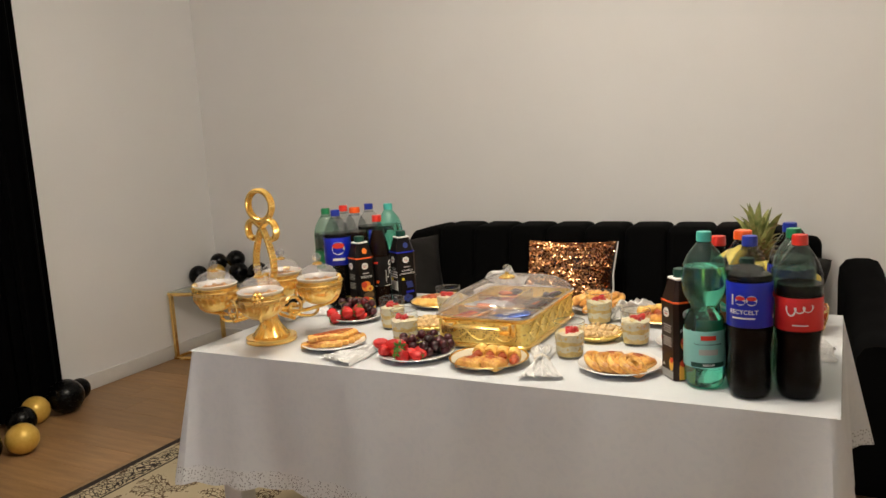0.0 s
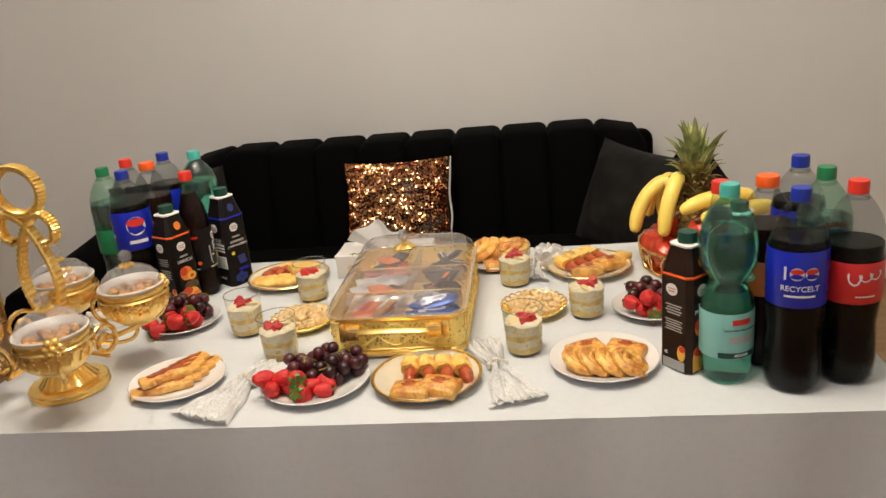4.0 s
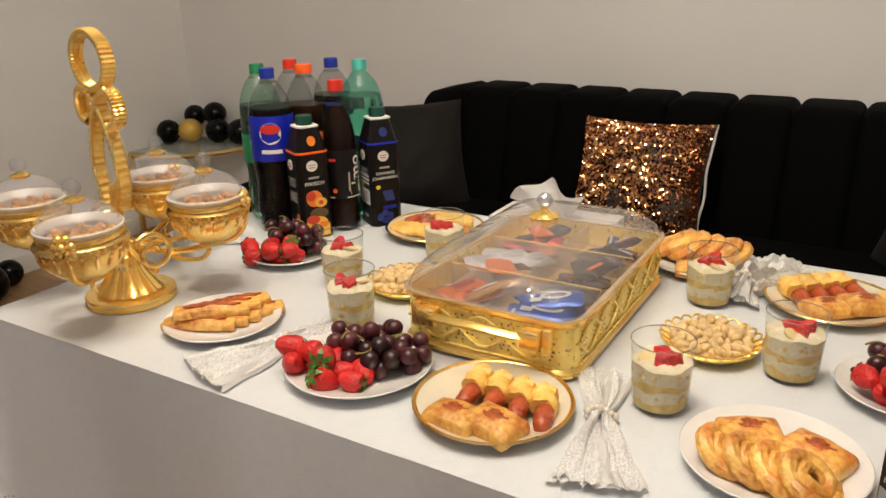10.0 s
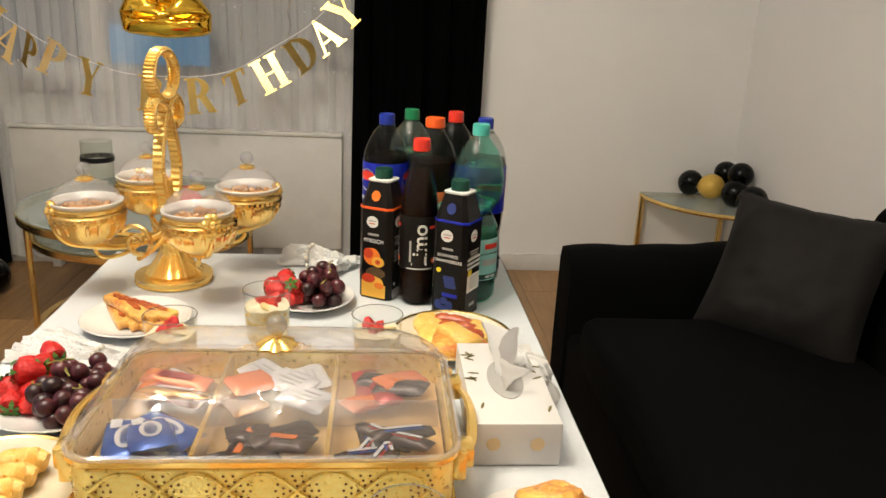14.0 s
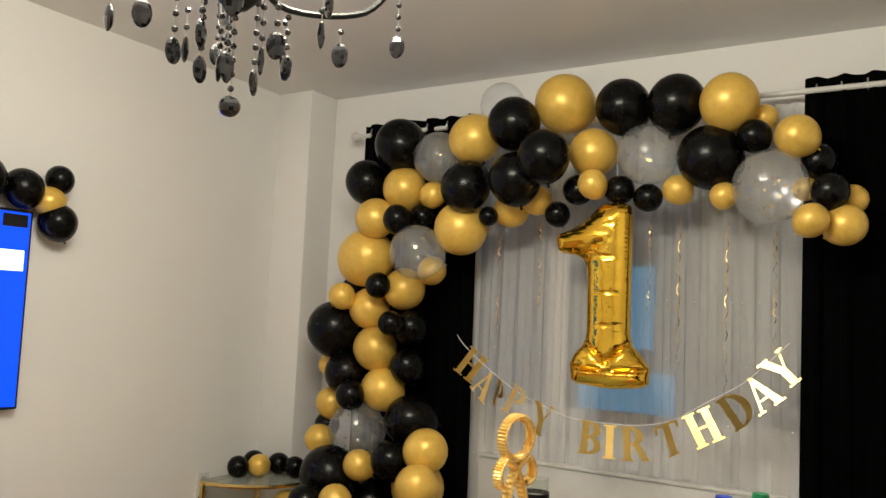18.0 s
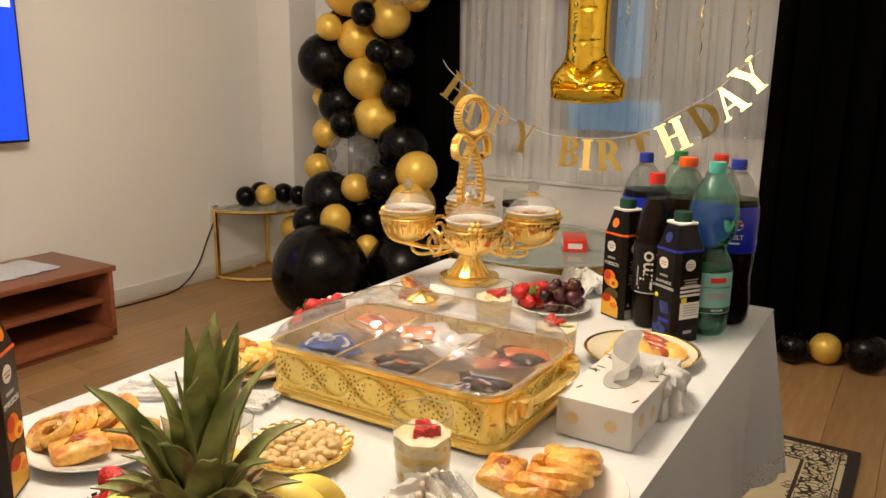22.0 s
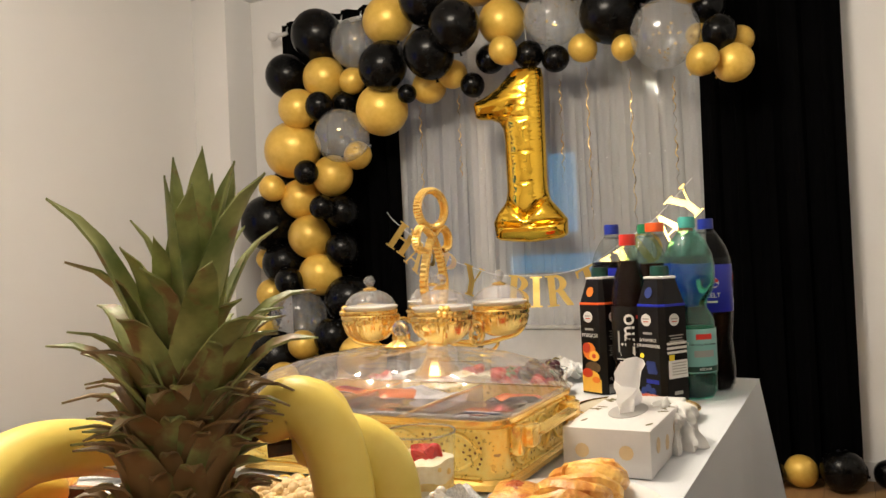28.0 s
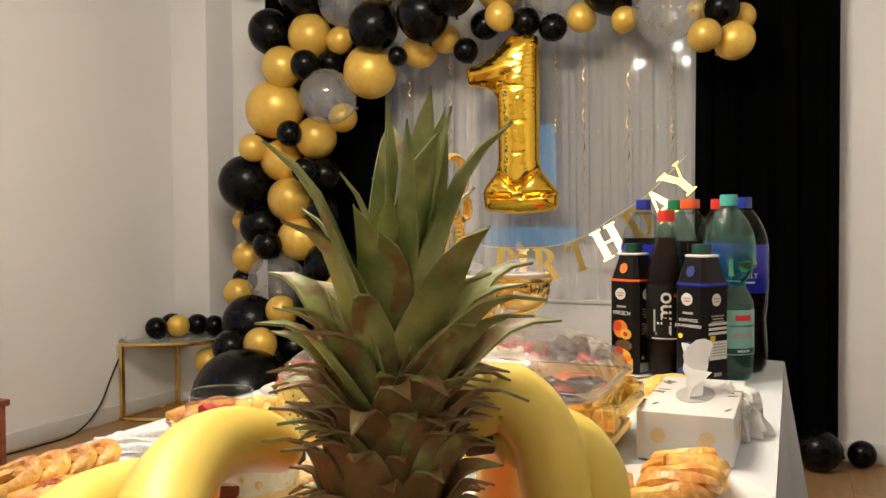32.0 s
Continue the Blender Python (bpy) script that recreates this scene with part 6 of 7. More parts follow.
SIDEGOLD = surface("pierced_gold", (1.0, 0.72, 0.18), (1.0, 0.86, 0.32), 0.30, 0.40, scale=130, fine=380, bump=0.35, depth=0.002)
part("side_wall", loft([(sx_, sy_, 0.03, 0.010), (sx_, sy_, 0.03, bh), (sx_ - 0.006, sy_ - 0.006, 0.028, bh), (sx_ - 0.006, sy_ - 0.006, 0.028, 0.014)], cap_top=True), SIDEGOLD, bx, "pierced gold plastic wall")
part("rim", loft([(sx_ + 0.004, sy_ + 0.004, 0.032, bh - 0.008), (sx_ + 0.012, sy_ + 0.012, 0.036, bh - 0.003), (sx_ + 0.012, sy_ + 0.012, 0.036, bh + 0.002), (sx_ - 0.004, sy_ - 0.004, 0.03, bh + 0.002)]), GOLD, bx)
part("foot_rail", loft([(sx_ + 0.010, sy_ + 0.010, 0.035, 0.004), (sx_ + 0.012, sy_ + 0.012, 0.036, 0.011), (sx_ + 0.002, sy_ + 0.002, 0.031, 0.016)]), GOLD, bx)
for s1 in (-1, 1):
    for s2 in (-1, 1):
        part("foot", lathe([(0, 0), (0.012, 0), (0.016, 0.006), (0.013, 0.014), (0, 0.016)], 14), GOLD, bx, m=pose(s1 * (sx_ / 2 - 0.02), s2 * (sy_ / 2 - 0.02), 0))
# wavy bands and rows of little rings, as the pierced wall shows them
HOLES = plain("dark_hole", (0.24, 0.095, 0.012), 0.6)
for axis, length, off in (("y", sy_ - 0.05, sx_ / 2), ("x", sx_ - 0.05, sy_ / 2)):
    for s in (-1, 1):
        place = (lambda u, z, d, s=s, off=off: (s * (off + d), u, z)) if axis == "y" else (lambda u, z, d, s=s, off=off: (u, s * (off + d), z))
        waves, holes = bmesh.new(), bmesh.new()
        n = int(length / 0.006)
        period = length / round(length / 0.075)
        for ph in (0, math.pi):
            tube([place(-length / 2 + length * k / n, 0.047 + 0.022 * math.sin(math.tau * (length * k / n) / period / 2 + ph), 0.002) for k in range(n + 1)], 0.0022, 6, waves)
        for z in (0.018, 0.073):
            tube([place(-length / 2, z, 0.002), place(length / 2, z, 0.002)], 0.0018, 6, waves)
        part("scroll_band", waves, SIDEGOLD, bx)
        cells = int(round(length / period))
        for q in range(cells * 2 + 1):
            u0 = -length / 2 + (q) * period / 1
            for ring_ in range(1, 4):
                for k in range(5 + ring_ * 3):
                    b_ = k * math.tau / (5 + ring_ * 3)
                    u, z = u0 + ring_ * 0.0075 * math.cos(b_), 0.047 + ring_ * 0.0062 * math.sin(b_)
                    if abs(u) > length / 2:
                        continue
                    quad = [place(u + 0.0017 * math.cos(t_), z + 0.0017 * math.sin(t_), 0.0012) for t_ in (0.3, 1.35, 2.4, 3.45, 4.5, 5.55)]
                    f = holes.faces.new([holes.verts.new(p) for p in quad])
        tagged(part("piercing", holes, HOLES, bx, "rows of tiny pierced holes", smooth=False), kind="stuff")
for s in (-1, 1):
    grip = smooth_line([(-0.078, s * (sy_ / 2 + 0.010), 0.060), (-0.06, s * (sy_ / 2 + 0.024), 0.064), (0, s * (sy_ / 2 + 0.030), 0.068), (0.06, s * (sy_ / 2 + 0.024), 0.064), (0.078, s * (sy_ / 2 + 0.010), 0.060)], 6)
    part("handle", tube(grip, 0.0075, 8, flat=0.5), GOLD, bx, "curved gold handle")
    for q in (-1, 1):
        part("handle_boss", box(0.030, 0.026, 0.026, q * 0.078, s * (sy_ / 2 + 0.012), 0.060, 0.004), GOLD, bx)
        part("handle_boss", box(0.012, 0.016, 0.036, q * 0.100, s * (sy_ / 2 + 0.007), 0.058, 0.003), GOLD, bx)
inner = bmesh.new()
box(0.004, sy_ - 0.02, 0.034, 0.0, 0, bh - 0.018, bm=inner)
for y in (-0.075, 0.065):
    box(sx_ - 0.02, 0.004, 0.034, 0, y, bh - 0.018, bm=inner)
part("divider", inner, ACRYL, bx, "clear plastic divider")
part("tray_floor", box(sx_ - 0.012, sy_ - 0.012, 0.003, 0, 0, bh - 0.038, 0.001), plain("gold_tray", (0.62, 0.40, 0.16), 0.4), bx)
dome = [(sx_ + 0.004, sy_ + 0.004, 0.034, bh + 0.003), (sx_ + 0.002, sy_ + 0.002, 0.034, bh + 0.012)]
for k in range(1, 8):
    f = k / 7
    sh = 1 - 0.86 * f ** 1.7
    dome.append((sx_ * sh, sy_ * sh, 0.034 * sh + 0.012 * f, bh + 0.012 + 0.058 * math.sin(f * math.pi / 2)))
part("lid", loft(dome, cap_top=True), LIDHAZE, bx, "clear domed plastic lid")
part("lid_edge", loft([(sx_ + 0.006, sy_ + 0.006, 0.035, bh + 0.002), (sx_ + 0.016, sy_ + 0.016, 0.04, bh + 0.004), (sx_ + 0.016, sy_ + 0.016, 0.04, bh + 0.007), (sx_ + 0.006, sy_ + 0.006, 0.035, bh + 0.009)]), ACRYL, bx)
part("knob_collar", lathe([(0.0, bh + 0.0695), (0.021, bh + 0.0705), (0.023, bh + 0.0735), (0.016, bh + 0.078), (0.006, bh + 0.082), (0.005, bh + 0.088), (0, bh + 0.088)], 48, wave=lambda a_, z: 1 + 0.10 * math.cos(8 * a_)), GOLD, bx)
part("knob", ball(0.0125, (0, 0, bh + 0.097), 10, 7), CRYSTAL, bx, "faceted crystal knob", smooth=False)
rnd = random.Random(77)


for y in (-0.075, 0.065):
    part("divider_edge", box(sx_ - 0.02, 0.005, 0.003, 0, y, bh + 0.0005), GOLD, bx, "gold-edged divider")
BX_ = Matrix.Translation((-0.552, 2.655, 0.757))


def bag_mesh(l, w, h, mat, seed):
    """A small sealed wrapper: puffed in the middle, crimped flat at both ends."""
    rows = []
    for i in range(13):
        u = i / 12 * 2 - 1
        seal = min(1.0, max(0.0, (0.97 - abs(u)) / 0.22))
        rows.append([(u * l / 2, math.cos(a) * w / 2 * (0.94 + 0.06 * seal), math.sin(a) * h / 2 * seal ** 0.6 + 0.0008 * math.sin(a) + 0.0016 * noise.noise(Vector((u * 5, math.cos(a) * 4, seed))) + (0.0008 * (-1) ** i if seal < 0.3 else 0)) for a in [k * math.tau / 14 for k in range(14)]])
    b = grid(rows, close_v=True)
    b.verts.ensure_lookup_table()
    b.faces.new(b.verts[:14]), b.faces.new(b.verts[-14:][::-1])
    bmesh.ops.recalc_face_normals(b, faces=b.faces[:])
    return mesh_of(b, mat)


def packet(x, y, z, l, w, h, turn, mat, tilt=0, prints=(), what="chocolate bar in a shiny wrapper in the sweets box"):
    ob = new("wrapped_sweet", bag_mesh(l, w, h, mat, x * 50 + y * 31))
    ob.matrix_basis = BX_ @ pose(x, y, bh - 0.036 + z, tilt, rnd.gauss(0, 4), turn)
    tagged(ob, what, "sweet", "wrapped sweets in the box")
    for px, py, pw, ph, pm, rnd_ in prints:
        n = 16
        pts = [(px + pw / 2 * math.cos(q * math.tau / n), py + ph / 2 * math.sin(q * math.tau / n)) for q in range(n)] if rnd_ else [(px - pw / 2, py - ph / 2), (px + pw / 2, py - ph / 2), (px + pw / 2, py + ph / 2), (px - pw / 2, py + ph / 2)]
        part("print", disc_arc(pts, 0.0006, h / 2 + 0.0012), pm, ob, smooth=False)


WB, WW, WR, WG, WN, WO = WRAPS
for k in range(6):
    packet(-0.092 + 0.012 * k, -0.135 + 0.006 * (k % 2), 0.014 + 0.006 * (k % 3), 0.088, 0.030, 0.013, 62 + 7 * (k % 3), (WO, WG, WO, WG)[k % 4], rnd.gauss(0, 10), ((0, 0, 0.045, 0.011, (WR, WW)[k % 2], False),), "caramel bar in an orange and gold wrapper in the sweets box")
for x, y, z, turn in ((0.055, -0.150, 0.012, 15), (0.075, -0.120, 0.014, 30), (0.072, -0.155, 0.024, 12), (0.055, -0.118, 0.026, 60), (0.074, -0.128, 0.033, 20)):
    packet(x, y, z, 0.080, 0.050, 0.014, turn, WB, 0, ((0.002, 0.0, 0.044, 0.024, WW, True), (0.002, 0.0, 0.032, 0.014, WB, True), (-0.024, -0.012, 0.016, 0.012, WW, False)), "biscuit packet in a blue and white wrapper in the sweets box")
for x, y, z, turn, mat in ((-0.088, -0.030, 0.028, 40, WW), (-0.060, 0.010, 0.028, 55, WW), (-0.090, 0.030, 0.018, 20, WW), (-0.030, 0.030, 0.022, 65, WW), (-0.055, -0.040, 0.030, 125, WO), (-0.030, -0.045, 0.016, 30, WG)):
    packet(x, y, z, 0.062, 0.046, 0.011, turn, mat, 6, ((0.004, 0.006, 0.030, 0.003, GREYPRINT, False), (0.0, -0.002, 0.036, 0.004, GREYPRINT, False), (0.002, -0.010, 0.024, 0.003, GREYPRINT, False)) if mat is WW else (), "small paper sachet of sweets in the sweets box")
for k in range(7):
    packet(0.052 + 0.005 * k, -0.010 + 0.022 * (k % 3 - 1), 0.010 + 0.008 * (k % 3), 0.078, 0.034, 0.013, 20 + 50 * (k % 4), WN, 0, ((0.0, 0.0, 0.040, 0.008, WO, False),) if k % 2 else (), "dark chocolate bar with orange print in the sweets box")
for k in range(7):
    packet(-0.085 + 0.007 * k, 0.128 + 0.020 * (k % 3 - 1), 0.010 + 0.008 * (k % 3), 0.070, 0.036, 0.015, 15 + 55 * (k % 4), (WR, WN, WO, WR)[k % 4], 0, (), "sweet in a red-brown shiny wrapper in the sweets box")
for k in range(8):
    packet(0.050 + 0.005 * k, 0.128 + 0.020 * (k % 3 - 1), 0.010 + 0.008 * (k % 3), 0.074, 0.020, 0.012, 10 + 48 * (k % 4), WN, 0, ((0.0, 0.003, 0.046, 0.004, WW, False), (0.0, -0.003, 0.046, 0.003, (WB, WR)[k % 2], False)), "thin chocolate bar with white stripes in the sweets box")

# ---- tissue box ----
tb = thing("tissue_box", -0.655, 2.946, 0.757, "white patterned tissue box with a tissue pulled out", "tissue box", turn=0)
part("body", box(0.235, 0.110, 0.058, 0, 0, 0.029, 0.002), BOXWHITE, tb)
slot = [(0.055 * math.cos(k * math.tau / 24), 0.024 * math.sin(k * math.tau / 24)) for k in range(24)]
part("slot", disc_arc(slot, 0.0008, 0.0581), GREYPRINT, tb)
rnd = random.Random(8)
for k in range(16):
    x, y = rnd.uniform(-0.09, 0.09), rnd.choice((-1, 1)) * rnd.uniform(0.034, 0.05)
    part("leaf_print", disc_arc([(0.008 * math.cos(t_), 0.002 * math.sin(t_)) for t_ in [q * math.tau / 10 for q in range(10)]], 0.0005, 0.0581), LEAFPRINT, tb, m=pose(x, y, 0, 0, 0, rnd.uniform(0, 180)), smooth=False)
for k in range(4):
    for face in ((90, 0, -0.0551), (90, 180, 0.0551)):
        part("flower_print", disc_arc([(0.010 * math.cos(q * math.tau / 12), 0.010 * math.sin(q * math.tau / 12)) for q in range(12)], 0.0005), FLOWER, tb, m=pose(-0.08 + 0.053 * k, face[2], 0.025 + 0.008 * (k % 2), 90, 0, face[1]), smooth=False)
for k in range(2):
    part("flower_print", disc_arc([(0.009 * math.cos(q * math.tau / 12), 0.009 * math.sin(q * math.tau / 12)) for q in range(12)], 0.0005), FLOWER, tb, m=pose(0.1178, -0.03 + 0.055 * k, 0.03, 90, 0, 90), smooth=False)
rows = []
for i in range(13):
    u = i / 12
    row = []
    for j in range(17):
        v = j / 16 * 2 - 1
        spread = 0.030 + 0.040 * u
        row.append((v * spread - 0.022 * u, 0.014 * math.sin(v * 5 + u * 2) * (0.4 + u) + 0.012 * u * v + 0.006 * noise.noise(Vector((v * 3, u * 3, 2))), 0.050 + 0.075 * u * (1 - 0.45 * abs(v) ** 1.5) + 0.008 * math.sin(v * 7) * u))
    rows.append(row)
part("tissue", grid(rows), TISSUE, tb, "crumpled white tissue standing up")

# ---- plates ----
def plate(x, y, r, rim, label, mat):
    p = thing("plate", x, y, 0.757, label, "plate", "plates on the table")
    part("dish", lathe([(0, 0.0), (r * 0.55, 0.0), (r * 0.62, 0.002), (r * 0.97, 0.013), (r, 0.0155), (r * 0.985, 0.017), (r * 0.95, 0.0155), (r * 0.62, 0.0055), (r * 0.5, 0.004), (0, 0.004)], 44), mat, p)
    if rim:
        part("gold_rim", lathe([(r * 0.945, 0.0158), (r * 0.965, 0.0172), (r * 0.99, 0.0178), (r * 1.004, 0.0162), (r * 0.99, 0.0150)], 44), BRIGHTGOLD, p)
    return p


G, N = "cream plate with a gold rim", "plain white plate"
plate(-0.482, 2.350, 0.100, True, G + " with sausage rolls", CREAM)
plate(-0.688, 2.352, 0.101, False, N + " with grapes and strawberries", CHINA)
plate(-0.166, 2.395, 0.098, False, N + " with folded pastries", CHINA)
plate(-0.961, 2.368, 0.090, False, N + " with long pastries", CHINA)
plate(-1.070, 2.648, 0.082, False, N + " with grapes and strawberries", CHINA)
plate(-0.900, 2.897, 0.102, True, G + " with mixed pastries", CREAM)
plate(-0.158, 2.868, 0.100, True, G + " with mixed pastries", CREAM)
plate(-0.378, 2.955, 0.094, False, N + " with twisted pastries", CHINA)
plate(-0.045, 2.620, 0.084, False, N + " with grapes and strawberries", CHINA)
# ---- food ----
rnd = random.Random(44)


def puff_square(l, w, h):
    b = box(l, w, h, 0, 0, h / 2, min(l, w, h) * 0.3, 3)
    bmesh.ops.subdivide_edges(b, edges=[e for e in b.edges if e.calc_length() > 0.012], cuts=3, use_grid_fill=True)
    for v in b.verts:
        u = v.co.x / l * 2, v.co.y / w * 2
        v.co.z += h * 0.35 * max(0, 1 - u[0] ** 2) * max(0, 1 - u[1] ** 2) * (v.co.z > h * 0.4) + 0.0018 * noise.noise(v.co * 130)
        v.co.x += 0.002 * noise.noise(v.co * 60)
        v.co.y += 0.002 * noise.noise(v.co * 55 + Vector((3, 1, 2)))
    return b


SQUARE = mesh_of(puff_square(0.068, 0.050, 0.019), PASTRY)
LONG = mesh_of(puff_square(0.112, 0.027, 0.014), PASTRY)
FOLD = mesh_of(puff_square(0.075, 0.040, 0.017), PALEPASTRY)
_p = ball(0.012, (0, 0, 0), 18, 10, sx=1.35, sy=0.8, sz=0.30)
for v in _p.verts:
    v.co += Vector((0.006 * noise.noise(v.co * 150), 0.005 * noise.noise(v.co * 140 + Vector((3, 0, 0))), 0.0022 * noise.noise(v.co * 300)))
PATCH = mesh_of(_p, FILLING)
_p = ball(0.012, (0, 0, 0), 22, 10, sx=3.6, sy=0.42, sz=0.26)
for v in _p.verts:
    v.co += Vector((0.004 * noise.noise(v.co * 90), 0.0045 * noise.noise(v.co * 100 + Vector((3, 0, 0))), 0.002 * noise.noise(v.co * 260)))
STREAK = mesh_of(_p, FILLING)


def coil(turns, r0, r1, thick):
    """A flat coiled pastry with an off-centre hole."""
    n = int(turns * 18)
    pts = []
    for k in range(n + 1):
        t = k / n
        a, rr = math.tau * turns * t, r0 + (r1 - r0) * t ** 0.55
        pts.append((rr * math.cos(a) * 1.06 + 0.006 * (1 - t), rr * math.sin(a) * 0.94 - 0.007 * (1 - t), thick + 0.0012 * math.sin(a * 3)))
    b = tube(pts, lambda t: thick * (1.05 - 0.25 * abs(2 * t - 1) ** 6 + 0.06 * math.sin(t * 40)), 9)
    for v in b.verts:
        v.co += Vector((noise.noise(v.co * 70), noise.noise(v.co * 70 + Vector((5, 0, 0))), noise.noise(v.co * 90))) * 0.0014
    return b


LOOP = mesh_of(coil(1.75, 0.006, 0.0295, 0.0088), PASTRY)
SWIRL = mesh_of(coil(2.1, 0.003, 0.0285, 0.0080), PASTRY)
_b = ball(0.030, (0, 0, 0.008), 24, 12, sx=1.35, sy=0.95, sz=0.42)
for v in _b.verts:
    v.co.z += 0.0020 * math.sin(v.co.x * 420) + 0.002 * noise.noise(v.co * 90)
SHELL = mesh_of(_b, PALEPASTRY)
_saus = tube(smooth_line([(-0.034, 0, 0.012), (-0.012, 0.002, 0.013), (0.012, 0.001, 0.013), (0.036, -0.001, 0.012)], 5), lambda t: 0.0122 * (1 - abs(2 * t - 1) ** 5 * 0.72), 14)
for v in _saus.verts:
    v.co += Vector((0, noise.noise(v.co * 160), noise.noise(v.co * 150 + Vector((4, 0, 0))))) * 0.0018 + Vector((0, 0, 0.0009 * math.sin(v.co.x * 620 + v.co.y * 300)))
SAUSAGE_M = mesh_of(_saus, SAUSAGE)
_wrap = tube([(-0.046 + 0.046 * k / 14, 0.0015 * math.cos(1.1 * k), 0.015 + 0.001 * math.sin(1.7 * k)) for k in range(15)], lambda t: (0.0158 + 0.0006 * math.sin(t * 17)) * (0.50 + 0.50 * min(1, t * 3.5)), 18)
for v in _wrap.verts:
    v.co += Vector((0.009 * noise.noise(v.co * 70 + Vector((9, 0, 0))) * max(0, (v.co.x + 0.046) / 0.046), 0.0034 * noise.noise(v.co * 120) + 0.0016 * noise.noise(v.co * 300), 0.0034 * noise.noise(v.co * 110) + 0.0016 * noise.noise(v.co * 280 + Vector((2, 0, 0)))))
WRAP_M = mesh_of(_wrap, PALEPASTRY)


def pastry(me, x, y, z, turn, rx=0, ry=0, fill=False, name="pastry", label="golden baked pastry on a plate"):
    ob = new(name, me)
    ob.matrix_basis = pose(x, y, z, rx, ry, turn)
    tagged(ob, label, "pastry", "pastries on the plates")
    if fill:
        part("filling", STREAK if me is LONG else PATCH, None, ob, "dark sticky filling", m=pose(0, 0, 0.0178 if me is LONG else 0.0235))
    return ob


Z = 0.7625
# sausage rolls and two filled squares
for k in range(4):
    ob = pastry(SAUSAGE_M, -0.512 + 0.0325 * k, 2.352 - 0.001 * k, Z, -84 + 5 * k, 0, 3, False, "sausage_roll", "small sausage baked in pale pastry")
    part("pastry_wrap", WRAP_M, None, ob)
pastry(SQUARE, -0.502, 2.291, Z, -4, 0, 0, True), pastry(SQUARE, -0.452, 2.296, Z + 0.003, -14, 3, 4, True)
# coiled loops and filled squares
for k in range(4):
    pastry(LOOP, -0.216 + 0.031 * k, 2.362 - 0.004 * k, Z + 0.007 + 0.001 * k, 130 - 12 * k, 0, 0, name="twist_pastry", label="golden coiled pastry leaning in a row").matrix_basis = pose(-0.214 + 0.028 * k, 2.362 - 0.005 * k, Z + 0.010 + 0.001 * k, 8, 27, 0) @ pose(0, 0, 0, 0, 0, 150 - 8 * k)
pastry(SQUARE, -0.194, 2.420, Z, 24, 0, 0, True), pastry(SQUARE, -0.126, 2.408, Z + 0.003, -22, 0, 6, True)
# long pastries
for k in range(5):
    pastry(LONG, -0.977 + 0.008 * k, 2.334 + 0.018 * k, Z, 28 + 5 * k, 0, 0, True, "long_pastry", "long golden filled pastry stick")
for k in range(3):
    pastry(LONG, -0.967 + 0.006 * k, 2.352 + 0.018 * k, Z + 0.017, 46 + 9 * k, 4, 3, True, "long_pastry", "long golden filled pastry stick")
# mixed plates at the sofa's side
for k in range(3):
    pastry(SHELL, -0.945 + 0.030 * k, 2.862 + 0.006 * k, Z, 20 * k, name="shell_pastry", label="pale shell-shaped pastry on a plate")
for k in range(3):
    ob = pastry(SAUSAGE_M, -0.945 + 0.028 * k, 2.901 + 0.006 * k, Z, 70 + 10 * k, name="sausage_roll", label="small sausage baked in pale pastry")
pastry(SQUARE, -0.862, 2.919, Z, 25, 0, 0, True), pastry(SQUARE, -0.854, 2.883, Z, -10, 0, 0), pastry(FOLD, -0.860, 2.903, Z + 0.015, 35, 0, 5)
pastry(SHELL, -0.920, 2.942, Z, 45, name="shell_pastry", label="pale shell-shaped pastry on a plate")
# a row of sausage rolls with two filled squares before it
for k in range(4):
    ob = pastry(SAUSAGE_M, -0.172 + 0.0225 * (k - 1.5), 2.882 + 0.020 * (k - 1.5), Z, -48 + 4 * (k - 1.5), 0, 3, name="sausage_roll", label="small sausage baked in pale pastry")
    part("pastry_wrap", WRAP_M, None, ob)
pastry(SQUARE, -0.160, 2.822, Z, 40, 0, 0, True), pastry(SQUARE, -0.112, 2.853, Z + 0.004, 34, 3, 4, True), pastry(FOLD, -0.085, 2.892, Z, 60, 0, 0)
# coils leaning in a row on the back plate
for k in range(5):
    ob = pastry(LOOP if k % 2 else SWIRL, 0, 0, 0, 0, name="twist_pastry", label="golden coiled pastry leaning in a row")
    ob.matrix_basis = pose(-0.428 + 0.027 * k, 2.968 - 0.002 * k, Z + 0.017 - 0.001 * k, 3, -28, 8) @ pose(0, 0, 0, 0, 0, 60 * k) @ Matrix.Scale(1.22, 4)
pastry(SQUARE, -0.372, 2.893, Z, 12, 0, 0, True)

GRAPE_M = [mesh_of(ball(0.0130, seg=16, rings=12, sz=1.10), GRAPE), mesh_of(ball(0.0118, seg=16, rings=12, sz=1.08), GRAPE)]


def pile(r, count, spread_x, spread_y, d, floor_z, lift=0.9):
    """Spots for balls of diameter d that come to rest on one another within an oval."""
    out = []
    for k in range(count):
        best = None
        for _ in range(14):
            rr, a = math.sqrt(r.random()), r.random() * math.tau
            x, y = spread_x * rr * math.cos(a), spread_y * rr * math.sin(a)
            z = floor_z
            for px, py, pz in out:
                q = (x - px) ** 2 + (y - py) ** 2
                if q < d * d:
                    z = max(z, pz + lift * math.sqrt(d * d - q))
            score = z + 0.35 * rr * d
            if best is None or score < best[0]:
                best = (score, x, y, z)
        out.append(best[1:])
    return out


